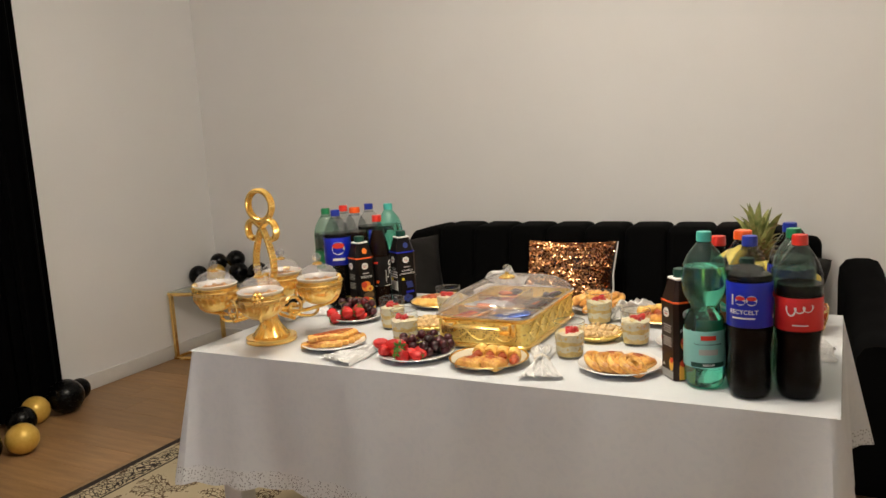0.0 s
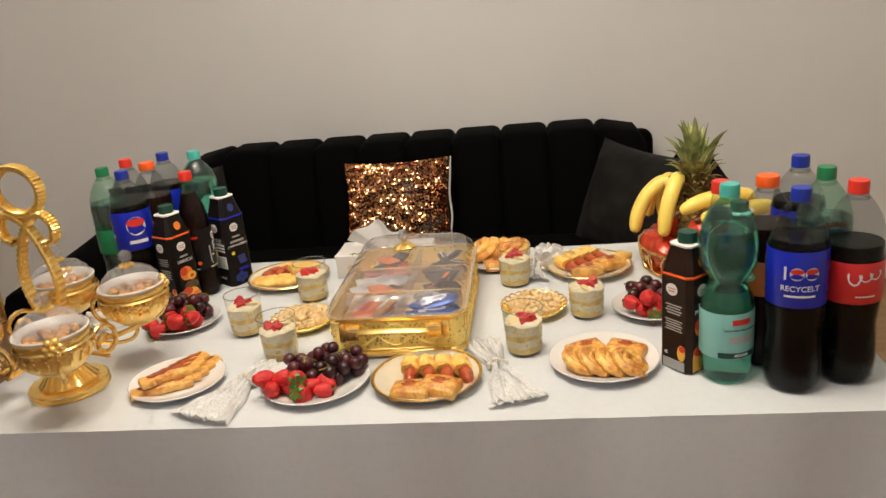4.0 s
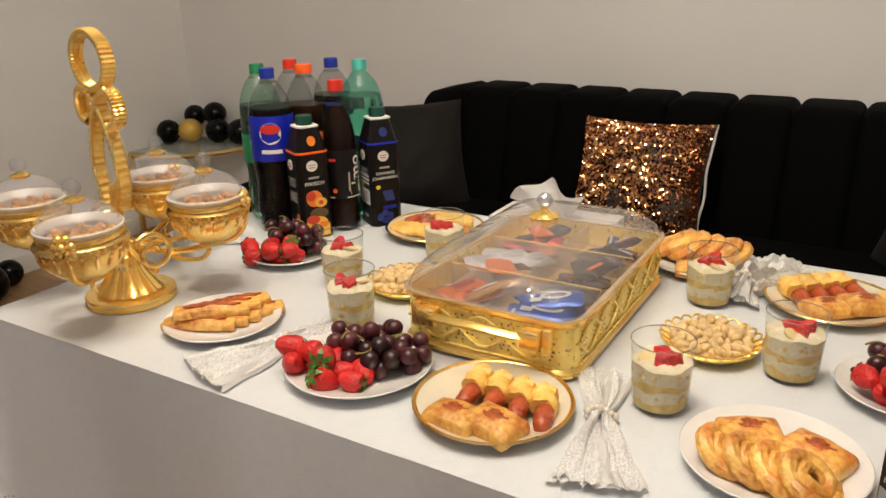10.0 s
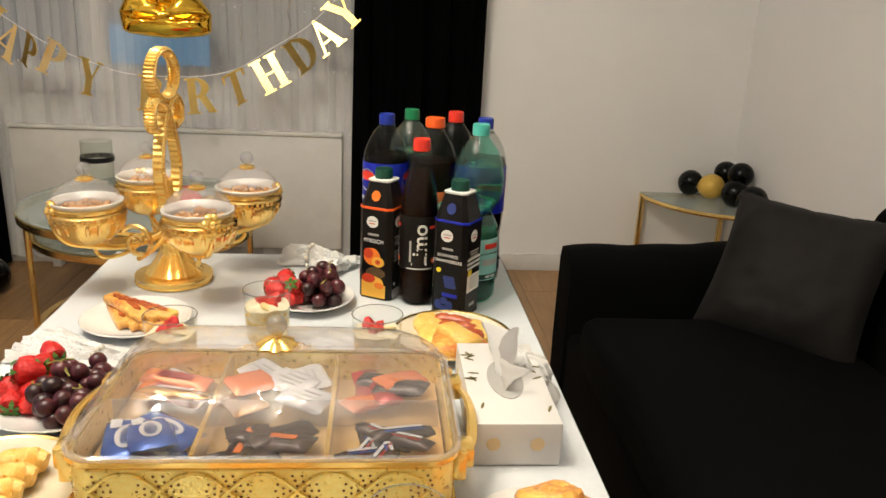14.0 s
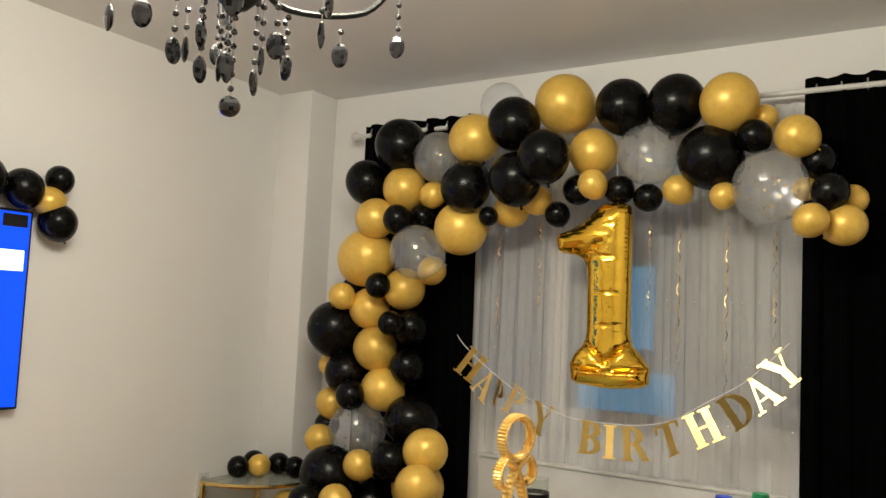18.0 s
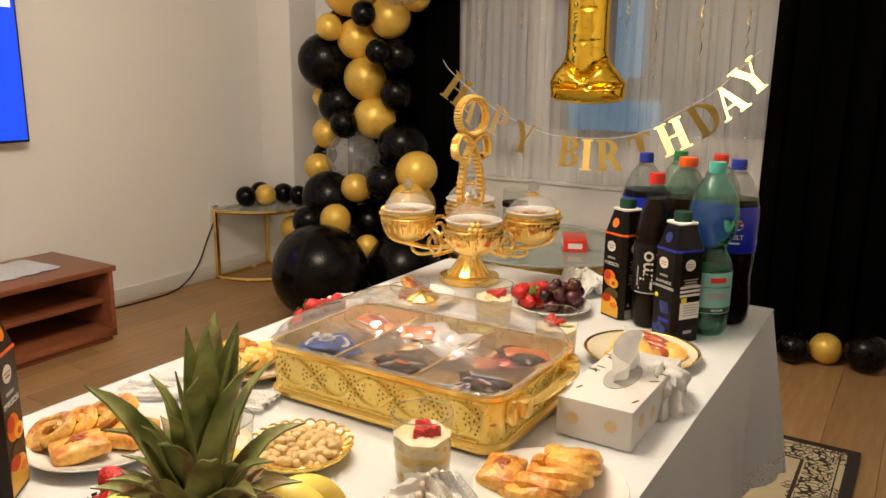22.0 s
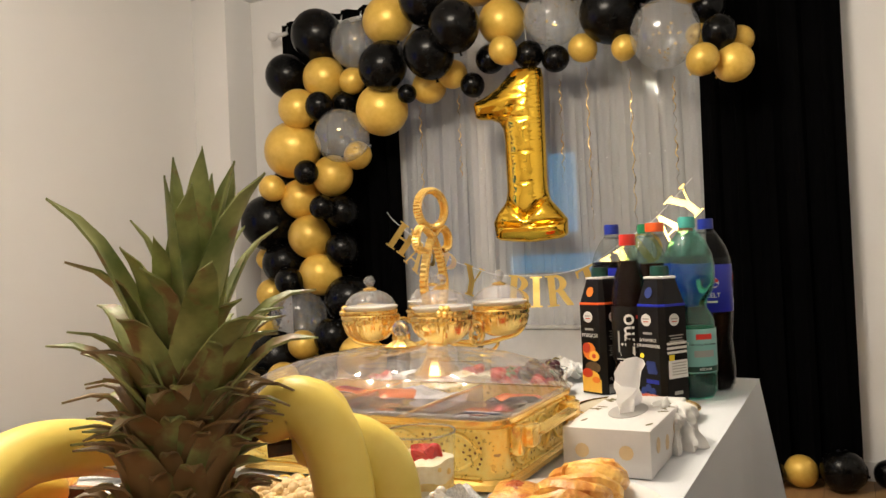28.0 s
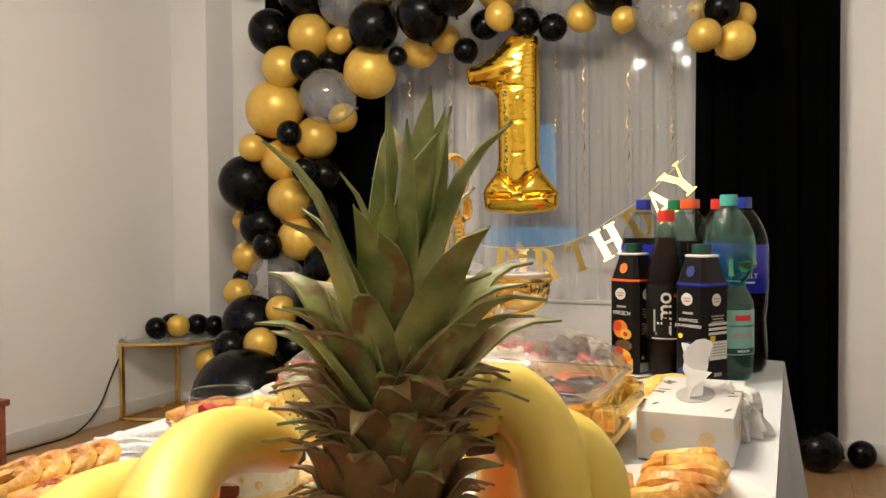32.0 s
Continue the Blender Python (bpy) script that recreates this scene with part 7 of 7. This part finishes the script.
_b = lathe([(0, -0.017), (0.005, -0.0155), (0.010, -0.008), (0.0128, 0.001), (0.0122, 0.008), (0.007, 0.0125), (0, 0.013)], 14)
BERRY_M = mesh_of(_b, BERRY)
_l = bmesh.new()
for k in range(6):
    a = k * math.tau / 6
    grid([[(0.002 * math.cos(a) - 0.002 * math.sin(a) * s, 0.002 * math.sin(a) + 0.002 * math.cos(a) * s, 0.0135), (0.009 * math.cos(a) - 0.003 * math.sin(a) * s, 0.009 * math.sin(a) + 0.003 * math.cos(a) * s, 0.0145), (0.014 * math.cos(a), 0.014 * math.sin(a), 0.009)] for s in (-1, 1)], _l)
CALYX_M = mesh_of(_l, LEAF)


def fruit_plate(px, py, gx, gy, sx, sy, grapes, berries, seed, wide=0.060):
    r = random.Random(seed)
    bunch = thing("grape_bunch", px + gx, py + gy, 0.762, "bunch of dark red grapes on a plate", "grapes", "grape bunches")
    spots = pile(r, grapes, wide, wide * 0.62, 0.0225, 0.013)
    for k, (x, y, z) in enumerate(spots):
        part("grape", GRAPE_M[k % 2], None, bunch, m=pose(x, y, z, r.uniform(0, 90), r.uniform(0, 90), 0))
    for k in range(4):
        a, x, y, z = r.random() * 6, *r.choice(spots[-12:])
        part("stem", tube(smooth_line([(x * 0.4, y * 0.4, 0.038), (x, y, z + 0.013), (x + 0.018 * math.cos(a), y + 0.018 * math.sin(a), z + 0.010)]), 0.0014, 5), STEM, bunch)
    for x, y, z in pile(r, berries, wide * 0.92, 0.030, 0.027, 0.7755):
        ob = new("strawberry", BERRY_M)
        ob.matrix_basis = pose(px + sx + x, py + sy + y, z, r.uniform(50, 130), r.uniform(-40, 40), r.uniform(0, 360)) @ Matrix.Scale(r.uniform(1.15, 1.4), 4)
        tagged(ob, "ripe red strawberry with a green leaf crown on a plate", "strawberry", "strawberries on the plates")
        part("leaf_crown", CALYX_M, None, ob)


fruit_plate(-0.688, 2.352, 0.012, 0.020, -0.020, -0.046, 36, 11, 1, 0.074)
fruit_plate(-1.070, 2.648, -0.005, 0.022, 0.000, -0.046, 30, 10, 2)
fruit_plate(-0.045, 2.620, 0.012, 0.026, 0.000, -0.040, 24, 9, 3)

# dessert glasses
CUPG = lathe([(0, 0.002), (0.024, 0.002), (0.029, 0.005), (0.0315, 0.014), (0.0350, 0.080), (0.0357, 0.083), (0.0348, 0.085), (0.0341, 0.0835)], 32)
CUPG = mesh_of(CUPG, GLASS)
RIM_M = mesh_of(tube([(0.0352 * math.cos(k * math.tau / 36), 0.0352 * math.sin(k * math.tau / 36), 0.0835) for k in range(36)], 0.0008, 6, closed=True), CRYSTAL)


def layer_mesh(z0, z1, mat, r0, r1, lump):
    """A spooned layer with uneven edges; the lowest one lies level on the glass."""
    uneven = lambda a, z: 0.0018 * math.sin(3 * a + z * 900) + 0.0012 * math.sin(7 * a + z * 500) if z > 0.01 else 0.0
    wob = lambda a: uneven(a, z1)
    b = bmesh.new()
    rows = [[(r0 * math.cos(a), r0 * math.sin(a), z0 - 0.002 + uneven(a, z0)) for a in [k * math.tau / 28 for k in range(28)]]]
    for f, dz in ((1.0, 0.0), (0.8, lump * 0.6), (0.45, lump), (0.05, lump * 1.1)):
        rows.append([(r1 * f * math.cos(a), r1 * f * math.sin(a), z1 + wob(a) * f + dz + (0.001 * math.sin(9 * a) if f < 1 else 0)) for a in [k * math.tau / 28 for k in range(28)]])
    grid(rows, b, close_v=True)
    b.verts.ensure_lookup_table()
    b.faces.new(b.verts[-28:])
    return mesh_of(b, mat)


LAYERS = [(layer_mesh(0.008, 0.019, CRUMB, 0.0288, 0.0305, 0.0), "biscuit_layer"), (layer_mesh(0.019, 0.033, CREAMY, 0.0305, 0.0314, 0.001), "cream_layer"),
          (layer_mesh(0.033, 0.042, CRUMB, 0.0314, 0.0320, 0.001), "biscuit_layer"), (layer_mesh(0.042, 0.058, CREAMY, 0.0320, 0.0328, 0.003), "cream_layer")]
SLICE = mesh_of(lathe([(0, 0), (0.0125, 0.001), (0.010, 0.010), (0.004, 0.018), (0, 0.019)], 5), BERRY, False)
_ch = bmesh.new()
rnd = random.Random(52)
for q in range(46):
    a, z = rnd.random() * math.tau, rnd.uniform(0.014, 0.054)
    rr = 0.0285 + z * 0.055 - 0.0012
    ball(rnd.uniform(0.0022, 0.0046), (rr * math.cos(a), rr * math.sin(a), z), 7, 5, _ch)
CHUNKS = mesh_of(_ch, CRUMB)
COIN = mesh_of(lathe([(0, 0), (0.012, 0), (0.012, 0.003), (0, 0.003)], 14), plain("banana_slice", (0.80, 0.62, 0.30), 0.5))
for k, (x, y) in enumerate(((-0.308, 2.459), (-0.180, 2.613), (-0.330, 2.803), (-0.902, 2.594), (-0.789, 2.470), (-0.803, 2.772))):
    c = thing("dessert_glass", x, y, 0.756, "glass of layered cream dessert topped with strawberry", "dessert", "dessert glasses", turn=50 * k)
    c.scale = (1.09, 1.09, 1.09)
    part("glass", CUPG, None, c)
    part("rim", RIM_M, None, c)
    for me, nm in LAYERS:
        part(nm, me, None, c)
    tagged(part("biscuit_crumbs", CHUNKS, None, c, "pale biscuit crumbs against the glass"), kind="stuff")
    for q in range(3):
        part("strawberry_piece", SLICE, None, c, m=pose(0.012 * math.cos(q * 2.1), 0.012 * math.sin(q * 2.1), 0.058, 60 + 30 * (q - 1), 25, 50 * q))
    part("banana_slice", COIN, None, c, m=pose(-0.012, -0.010, 0.059, 18, 10, 0))

# pistachio bowls
NUT_M = [mesh_of(ball(0.0070, seg=10, rings=7, sx=1.35, sz=0.85), NUT), mesh_of(ball(0.0064, seg=10, rings=7, sx=1.5, sy=0.9), NUT)]
for k, (x, y) in enumerate(((-0.785, 2.620), (-0.288, 2.638))):
    c = thing("nut_bowl", x, y, 0.757, "gold lattice bowl heaped with pistachios", "bowl", "nut bowls")
    part("bowl", lathe([(0, 0.003), (0.038, 0.003), (0.046, 0.0), (0.052, 0.004), (0.060, 0.010), (0.064, 0.014), (0.062, 0.016), (0.053, 0.011), (0.046, 0.007), (0, 0.006)], 48, wave=lambda a, z: 1 + 0.04 * abs(math.cos(8 * a)) * (z > 0.008)), SIDEGOLD, c)
    for q in range(24):
        a = q * math.tau / 24
        part("loop", tube([((0.0625 + 0.0075 * math.sin(b_)) * math.cos(a) + 0.0085 * math.cos(b_) * -math.sin(a), (0.0625 + 0.0075 * math.sin(b_)) * math.sin(a) + 0.0085 * math.cos(b_) * math.cos(a), 0.0165 + 0.005 * math.sin(b_)) for b_ in [t_ * math.tau / 12 for t_ in range(12)]], 0.0017, 5, closed=True), GOLD, c)
    r = random.Random(60 + k)
    for q, (nx, ny, nz) in enumerate(pile(r, 125, 0.053, 0.053, 0.0120, 0.011, 0.6)):
        part("pistachio", NUT_M[q % 2], None, c, m=pose(nx, ny, nz, r.uniform(-30, 30), r.uniform(-35, 35), r.uniform(0, 180)))

# ---- fruit basket ----
FX, FY = 0.112, 2.875
bk = thing("fruit_basket", FX, FY, 0.757, "round gold wire fruit basket with linked rings", "fruit basket")
part("base_plate", lathe([(0, 0.004), (0.135, 0.004), (0.142, 0.007), (0.142, 0.010), (0, 0.009)], 48), BRIGHTGOLD, bk)
part("base_rail", tube([(0.142 * math.cos(a), 0.142 * math.sin(a), 0.006) for a in [k * math.tau / 60 for k in range(60)]], 0.004, 7, closed=True), BRIGHTGOLD, bk)
part("top_rail", tube([(0.152 * math.cos(a), 0.152 * math.sin(a), 0.056) for a in [k * math.tau / 60 for k in range(60)]], 0.0025, 7, closed=True), BRIGHTGOLD, bk)
for k in range(22):
    a = k * math.tau / 22
    r0 = 0.147
    pts = [(r0 * math.cos(a) - math.sin(a) * 0.027 * math.cos(b_) + math.cos(a) * 0.005 * math.sin(b_), r0 * math.sin(a) + math.cos(a) * 0.027 * math.cos(b_) + math.sin(a) * 0.005 * math.sin(b_), 0.032 + 0.027 * math.sin(b_)) for b_ in [t_ * math.tau / 20 for t_ in range(20)]]
    part("ring", tube(pts, 0.0023, 6, closed=True), BRIGHTGOLD, bk)
_a = lathe([(0, -0.030), (0.010, -0.034), (0.024, -0.028), (0.035, -0.010), (0.038, 0.006), (0.034, 0.022), (0.022, 0.031), (0.010, 0.030), (0.004, 0.024), (0, 0.021)], 26, wave=lambda a, z: 1 + 0.02 * math.cos(5 * a))
APPLE_M = mesh_of(_a, APPLE)
STALK_M = mesh_of(tube([(0, 0, 0.020), (0.002, 0, 0.030), (0.005, 0.001, 0.040)], 0.0016, 6), BROWNTIP)
for k, (x, y, z, rx, rz) in enumerate(((-0.095, -0.055, 0.046, 20, 0), (-0.045, -0.100, 0.046, -25, 40), (0.020, -0.112, 0.046, 15, 80), (0.080, -0.078, 0.046, -18, 10), (0.112, -0.008, 0.046, 25, 60), (-0.110, 0.018, 0.046, 12, 100), (-0.080, 0.085, 0.046, -20, 0),
                                       (0.0, 0.112, 0.046, 18, 20), (0.075, 0.085, 0.046, -12, 50), (-0.020, -0.070, 0.098, 30, 15), (0.052, 0.086, 0.124, 62, 150), (0.060, -0.045, 0.092, -30, 70), (-0.070, 0.030, 0.092, 10, 130))):
    ob = new("apple", APPLE_M)
    ob.matrix_basis = pose(FX + x, FY + y, 0.757 + z, rx, rx * 0.6, rz)
    tagged(ob, "shiny red apple with yellow flecks in the basket", "apple", "apples in the basket")
    part("stalk", STALK_M, None, ob)


def banana(points, r=0.0165):
    pts = smooth_line(points, 8)
    ob = thing("banana", 0, 0, 0, "ripe yellow banana with brown specks", "banana", "bananas in the basket")
    part("peel", tube(pts, lambda t: r * (max(0.0, 1 - abs(2 * t - 1) ** 4) ** 0.5 * 0.78 + 0.22), 14), BANANA, ob)
    d0, d1 = (pts[0] - pts[1]).normalized(), (pts[-1] - pts[-2]).normalized()
    part("stalk", tube([pts[0], pts[0] + d0 * 0.014], 0.0045, 6), BROWNTIP, ob)
    part("tip", tube([pts[-1], pts[-1] + d1 * 0.004], 0.0036, 6), BROWNTIP, ob)
    return ob


# a bunch hanging over the side towards the sweets box and the sofa
banana([(0.048, 2.905, 0.936), (0.022, 2.925, 0.944), (-0.012, 2.918, 0.920), (-0.038, 2.903, 0.878), (-0.048, 2.890, 0.836)], 0.0175)
banana([(0.050, 2.895, 0.950), (0.046, 2.874, 0.962), (0.029, 2.848, 0.938), (0.013, 2.827, 0.892), (0.006, 2.814, 0.848)], 0.0172)
banana([(0.046, 2.906, 0.932), (0.038, 2.928, 0.948), (0.031, 2.947, 0.930), (0.027, 2.954, 0.890), (0.028, 2.952, 0.846)], 0.0178)
banana([(0.034, 2.922, 0.922), (0.012, 2.950, 0.922), (-0.002, 2.966, 0.900), (-0.006, 2.970, 0.850)], 0.0170)
# a bunch lying across towards the table's end
banana([(0.040, 2.802, 0.906), (0.080, 2.808, 0.924), (0.130, 2.818, 0.932), (0.180, 2.842, 0.926), (0.208, 2.868, 0.914)], 0.0168)
banana([(0.080, 2.782, 0.894), (0.122, 2.774, 0.905), (0.172, 2.787, 0.910), (0.218, 2.818, 0.904), (0.240, 2.846, 0.894)], 0.0172)
banana([(0.094, 2.762, 0.862), (0.140, 2.757, 0.872), (0.190, 2.776, 0.874), (0.232, 2.810, 0.862)], 0.0165)

# pineapple
pn = thing("pineapple", 0.101, 2.887, 0.765, "ripe pineapple with a spiky green crown in the basket", "pineapple", rx=-2.3, ry=-3)
part("core", lathe([(0, 0.0), (0.035, 0.002), (0.046, 0.03), (0.049, 0.07), (0.045, 0.11), (0.034, 0.136), (0.018, 0.146), (0, 0.147)], 24), PINESKIN, pn)
SCALE = mesh_of(lathe([(0.0125, -0.002), (0.0115, 0.003), (0.006, 0.006), (0.0025, 0.0085), (0, 0.009)], 6), PINESKIN, False)
for row_ in range(9):
    z = 0.012 + 0.0155 * row_
    rr = 0.036 + 0.014 * math.sin(min(1, (z + 0.01) / 0.10) * math.pi * 0.62) if z < 0.10 else 0.049 - (z - 0.10) * 0.42
    for k in range(13):
        a = (k + 0.5 * (row_ % 2)) * math.tau / 13
        n = Vector((math.cos(a), math.sin(a), 0.3 if z > 0.11 else 0.0))
        part("eye", SCALE, None, pn, m=Matrix.Translation((rr * math.cos(a), rr * math.sin(a), z)) @ n.to_track_quat("Z", "Y").to_matrix().to_4x4())


def leaf_mesh(length, width, bend, mat, curl=0.0):
    rows = []
    for i in range(9):
        t = i / 8
        w = width * (1 - t) ** 0.75 * (0.75 + 0.5 * t)
        y, z = length * (t * math.cos(bend * t)), length * t * math.sin(0.35) * 0.4 - length * bend * 0.35 * t * t - curl * max(0, t - 0.7) ** 2 * length * 8
        rows.append([(-w, y, z + 0.28 * w), (-w * 0.5, y, z + 0.06 * w), (0, y, z - 0.02 * w), (w * 0.5, y, z + 0.06 * w), (w, y, z + 0.28 * w)])
    b = grid(rows)
    for f in list(b.faces):
        f.normal_update()
    r = bmesh.ops.solidify(b, geom=b.faces[:], thickness=0.0011)
    bmesh.ops.recalc_face_normals(b, faces=b.faces[:])
    return mesh_of(b, mat)


LEAVES = [leaf_mesh(0.126, 0.0180, 0.12, PINELEAF), leaf_mesh(0.110, 0.0180, 0.28, PINELEAF, 0.1), leaf_mesh(0.084, 0.0165, 0.36, PINEMID, 0.2), leaf_mesh(0.056, 0.0145, 0.42, PINEBROWN, 0.4), leaf_mesh(0.044, 0.0145, 0.4, PINEBROWN, 0.4), leaf_mesh(0.030, 0.0120, 0.4, PINEBROWN, 0.4)]
rnd = random.Random(17)
k = 0
for kind, count, z, up, off in ((5, 16, 0.128, 52, 0.026), (5, 14, 0.134, 58, 0.026), (4, 15, 0.140, 60, 0.024), (4, 15, 0.149, 62, 0.022), (4, 13, 0.158, 62, 0.019), (3, 13, 0.165, 53, 0.015), (3, 13, 0.173, 57, 0.013), (2, 11, 0.178, 52, 0.010), (2, 10, 0.186, 59, 0.008), (1, 8, 0.192, 65, 0.006), (1, 6, 0.200, 72, 0.005), (0, 6, 0.200, 79, 0.004)):
    for q in range(count):
        k += 1
        a = math.degrees(k * 2.39996) + rnd.gauss(0, 9)
        part("leaf", LEAVES[kind], None, pn, m=pose(0, 0, z) @ pose(0, 0, 0, 0, 0, a) @ pose(0, off, 0, up + rnd.gauss(0, 7), rnd.gauss(0, 10), rnd.gauss(0, 6)) @ Matrix.Scale(1 + rnd.gauss(0, 0.12), 4))

# ---- napkins ----
PEARL_M = mesh_of(ball(0.0042, seg=8, rings=6), PEARL)
def napkin(x, y, turn, l, w, label, seed, puff=0.03, pearls=True, neck_at=0.42):
    """A lace napkin drawn through a pearl string: a narrow neck, a small tail behind and a wide frilled fan before it."""
    c = thing("napkin", x, y, 0.757, label, "napkin", "lace napkins", turn=turn)
    for ply in range(2):
        rows, sd = [], seed + 4.7 * ply
        for i in range(37):
            u = i / 36
            side = (u - neck_at) / ((1 - neck_at) if u > neck_at else neck_at)
            neck = 0.22 + 0.88 * abs(side) ** 0.85 * (1.0 if side > 0 else 0.62)
            row = []
            for j in range(33):
                v = j / 32 * 2 - 1
                f1, f2 = noise.noise(Vector((v * 1.9, u * 2.4, sd))), noise.noise(Vector((v * 4.5, u * 4.5, sd + 20))) + 0.5 * noise.noise(Vector((v * 9, u * 11, sd + 31)))
                fold = puff * (0.45 + 0.9 * f1 + 0.55 * f2) * (1 - abs(v) ** 4) * (1.0 - 0.35 * abs(side)) + 0.30 * puff * (1 - abs(side)) * (1 - v * v)
                frill = 0.010 * noise.noise(Vector((v * 6, sd, 0))) * max(0, abs(side) - 0.6) * 2.5
                row.append(((u - neck_at) * l * (1 - 0.06 * v * v) + frill + 0.004 * noise.noise(Vector((u * 5, v * 3, sd))), v * w / 2 * neck * (1 - 0.08 * ply) + 0.007 * noise.noise(Vector((u * 4, v * 4, sd + 9))),
                            0.002 + 0.004 * ply + max(fold, 0.0) + 0.0025 * abs(noise.noise(Vector((u * 16, v * 13, sd)))) + 0.004 * max(0, abs(side) - 0.8) * abs(math.sin(v * 15 + sd)) * 4))
            rows.append(row)
        part("cloth", grid(rows), (LACE, NETTING)[ply], c)
    if pearls:
        for q in range(9):
            a = q / 8 * math.pi
            part("pearl", PEARL_M, None, c, m=pose(0.004 * math.sin(a * 2), w * 0.17 * math.cos(a), 0.005 + puff * 0.95 * math.sin(a)) @ Matrix.Scale(1.35 if q % 3 == 1 else 1.0, 4))
    return c


def puffed_napkin(x, y, turn, wide, tall, label, seed):
    """A napkin set up as a soft crumpled bunch."""
    c = thing("napkin", x, y, 0.757, label, "napkin", "lace napkins", turn=turn)
    rows = []
    for i in range(25):
        t = i / 24
        row = []
        for k in range(56):
            a = k * math.tau / 56
            d = Vector((math.cos(a) * 1.5, math.sin(a) * 1.5, t * 1.6 + seed))
            swell = 1 + 0.34 * noise.noise(d) + 0.34 * noise.noise(d * 2.3) + 0.16 * math.sin(11 * a + 5 * noise.noise(d)) + 0.16 * noise.noise(d * 5)
            rr = wide / 2 * swell * (math.cos(t * math.pi / 2) ** 0.55)
            row.append((rr * math.cos(a), rr * 0.62 * math.sin(a), 0.001 + tall * math.sin(t * math.pi / 2) ** 0.9 * (1 + 0.25 * noise.noise(Vector((math.cos(a), math.sin(a), seed))))))
        rows.append(row)
    part("cloth", grid(rows, close_v=True), LACE, c)
    return c


Lb = "white lace napkin in a pearl string"
napkin(-0.357, 2.389, -72, 0.25, 0.098, Lb + " beside a plate", 3, 0.014, neck_at=0.44)
napkin(-0.822, 2.357, -112, 0.22, 0.12, Lb + " beside a plate", 7, 0.017, neck_at=0.38)
napkin(-0.285, 2.850, 72, 0.20, 0.13, Lb + " at the sofa's side", 12, 0.040, neck_at=0.22)
napkin(-1.285, 2.635, 60, 0.15, 0.12, Lb + " at the table's end", 9, 0.040)
napkin(0.195, 2.625, 10, 0.12, 0.14, Lb + " at the table's end", 14, 0.03, neck_at=0.3)
puffed_napkin(-0.725, 2.985, 15, 0.12, 0.060, "white lace napkin bunched up at the sofa's side", 5)


# ---- floor boards, last ----
rnd = random.Random(21)
BOARDS = {}
y = Y0
while y < Y1:
    x = X0 - rnd.random() * 1.1
    while x < X1:
        a, b_ = max(x, X0), min(x + 1.28, X1)
        w = min(0.19, Y1 - y)
        if b_ - a > 0.03:
            key = (round(b_ - a, 2), round(w, 2))
            if key not in BOARDS:
                BOARDS[key] = mesh_of(box(b_ - a - 0.0015, w - 0.0015, 0.008, 0, 0, -0.004, 0.0008, 1), WOOD, False)
            part("floor_board", BOARDS[key], None, floor, m=pose((a + b_) / 2, y + w / 2, 0.0))
        x += 1.28
    y += 0.19
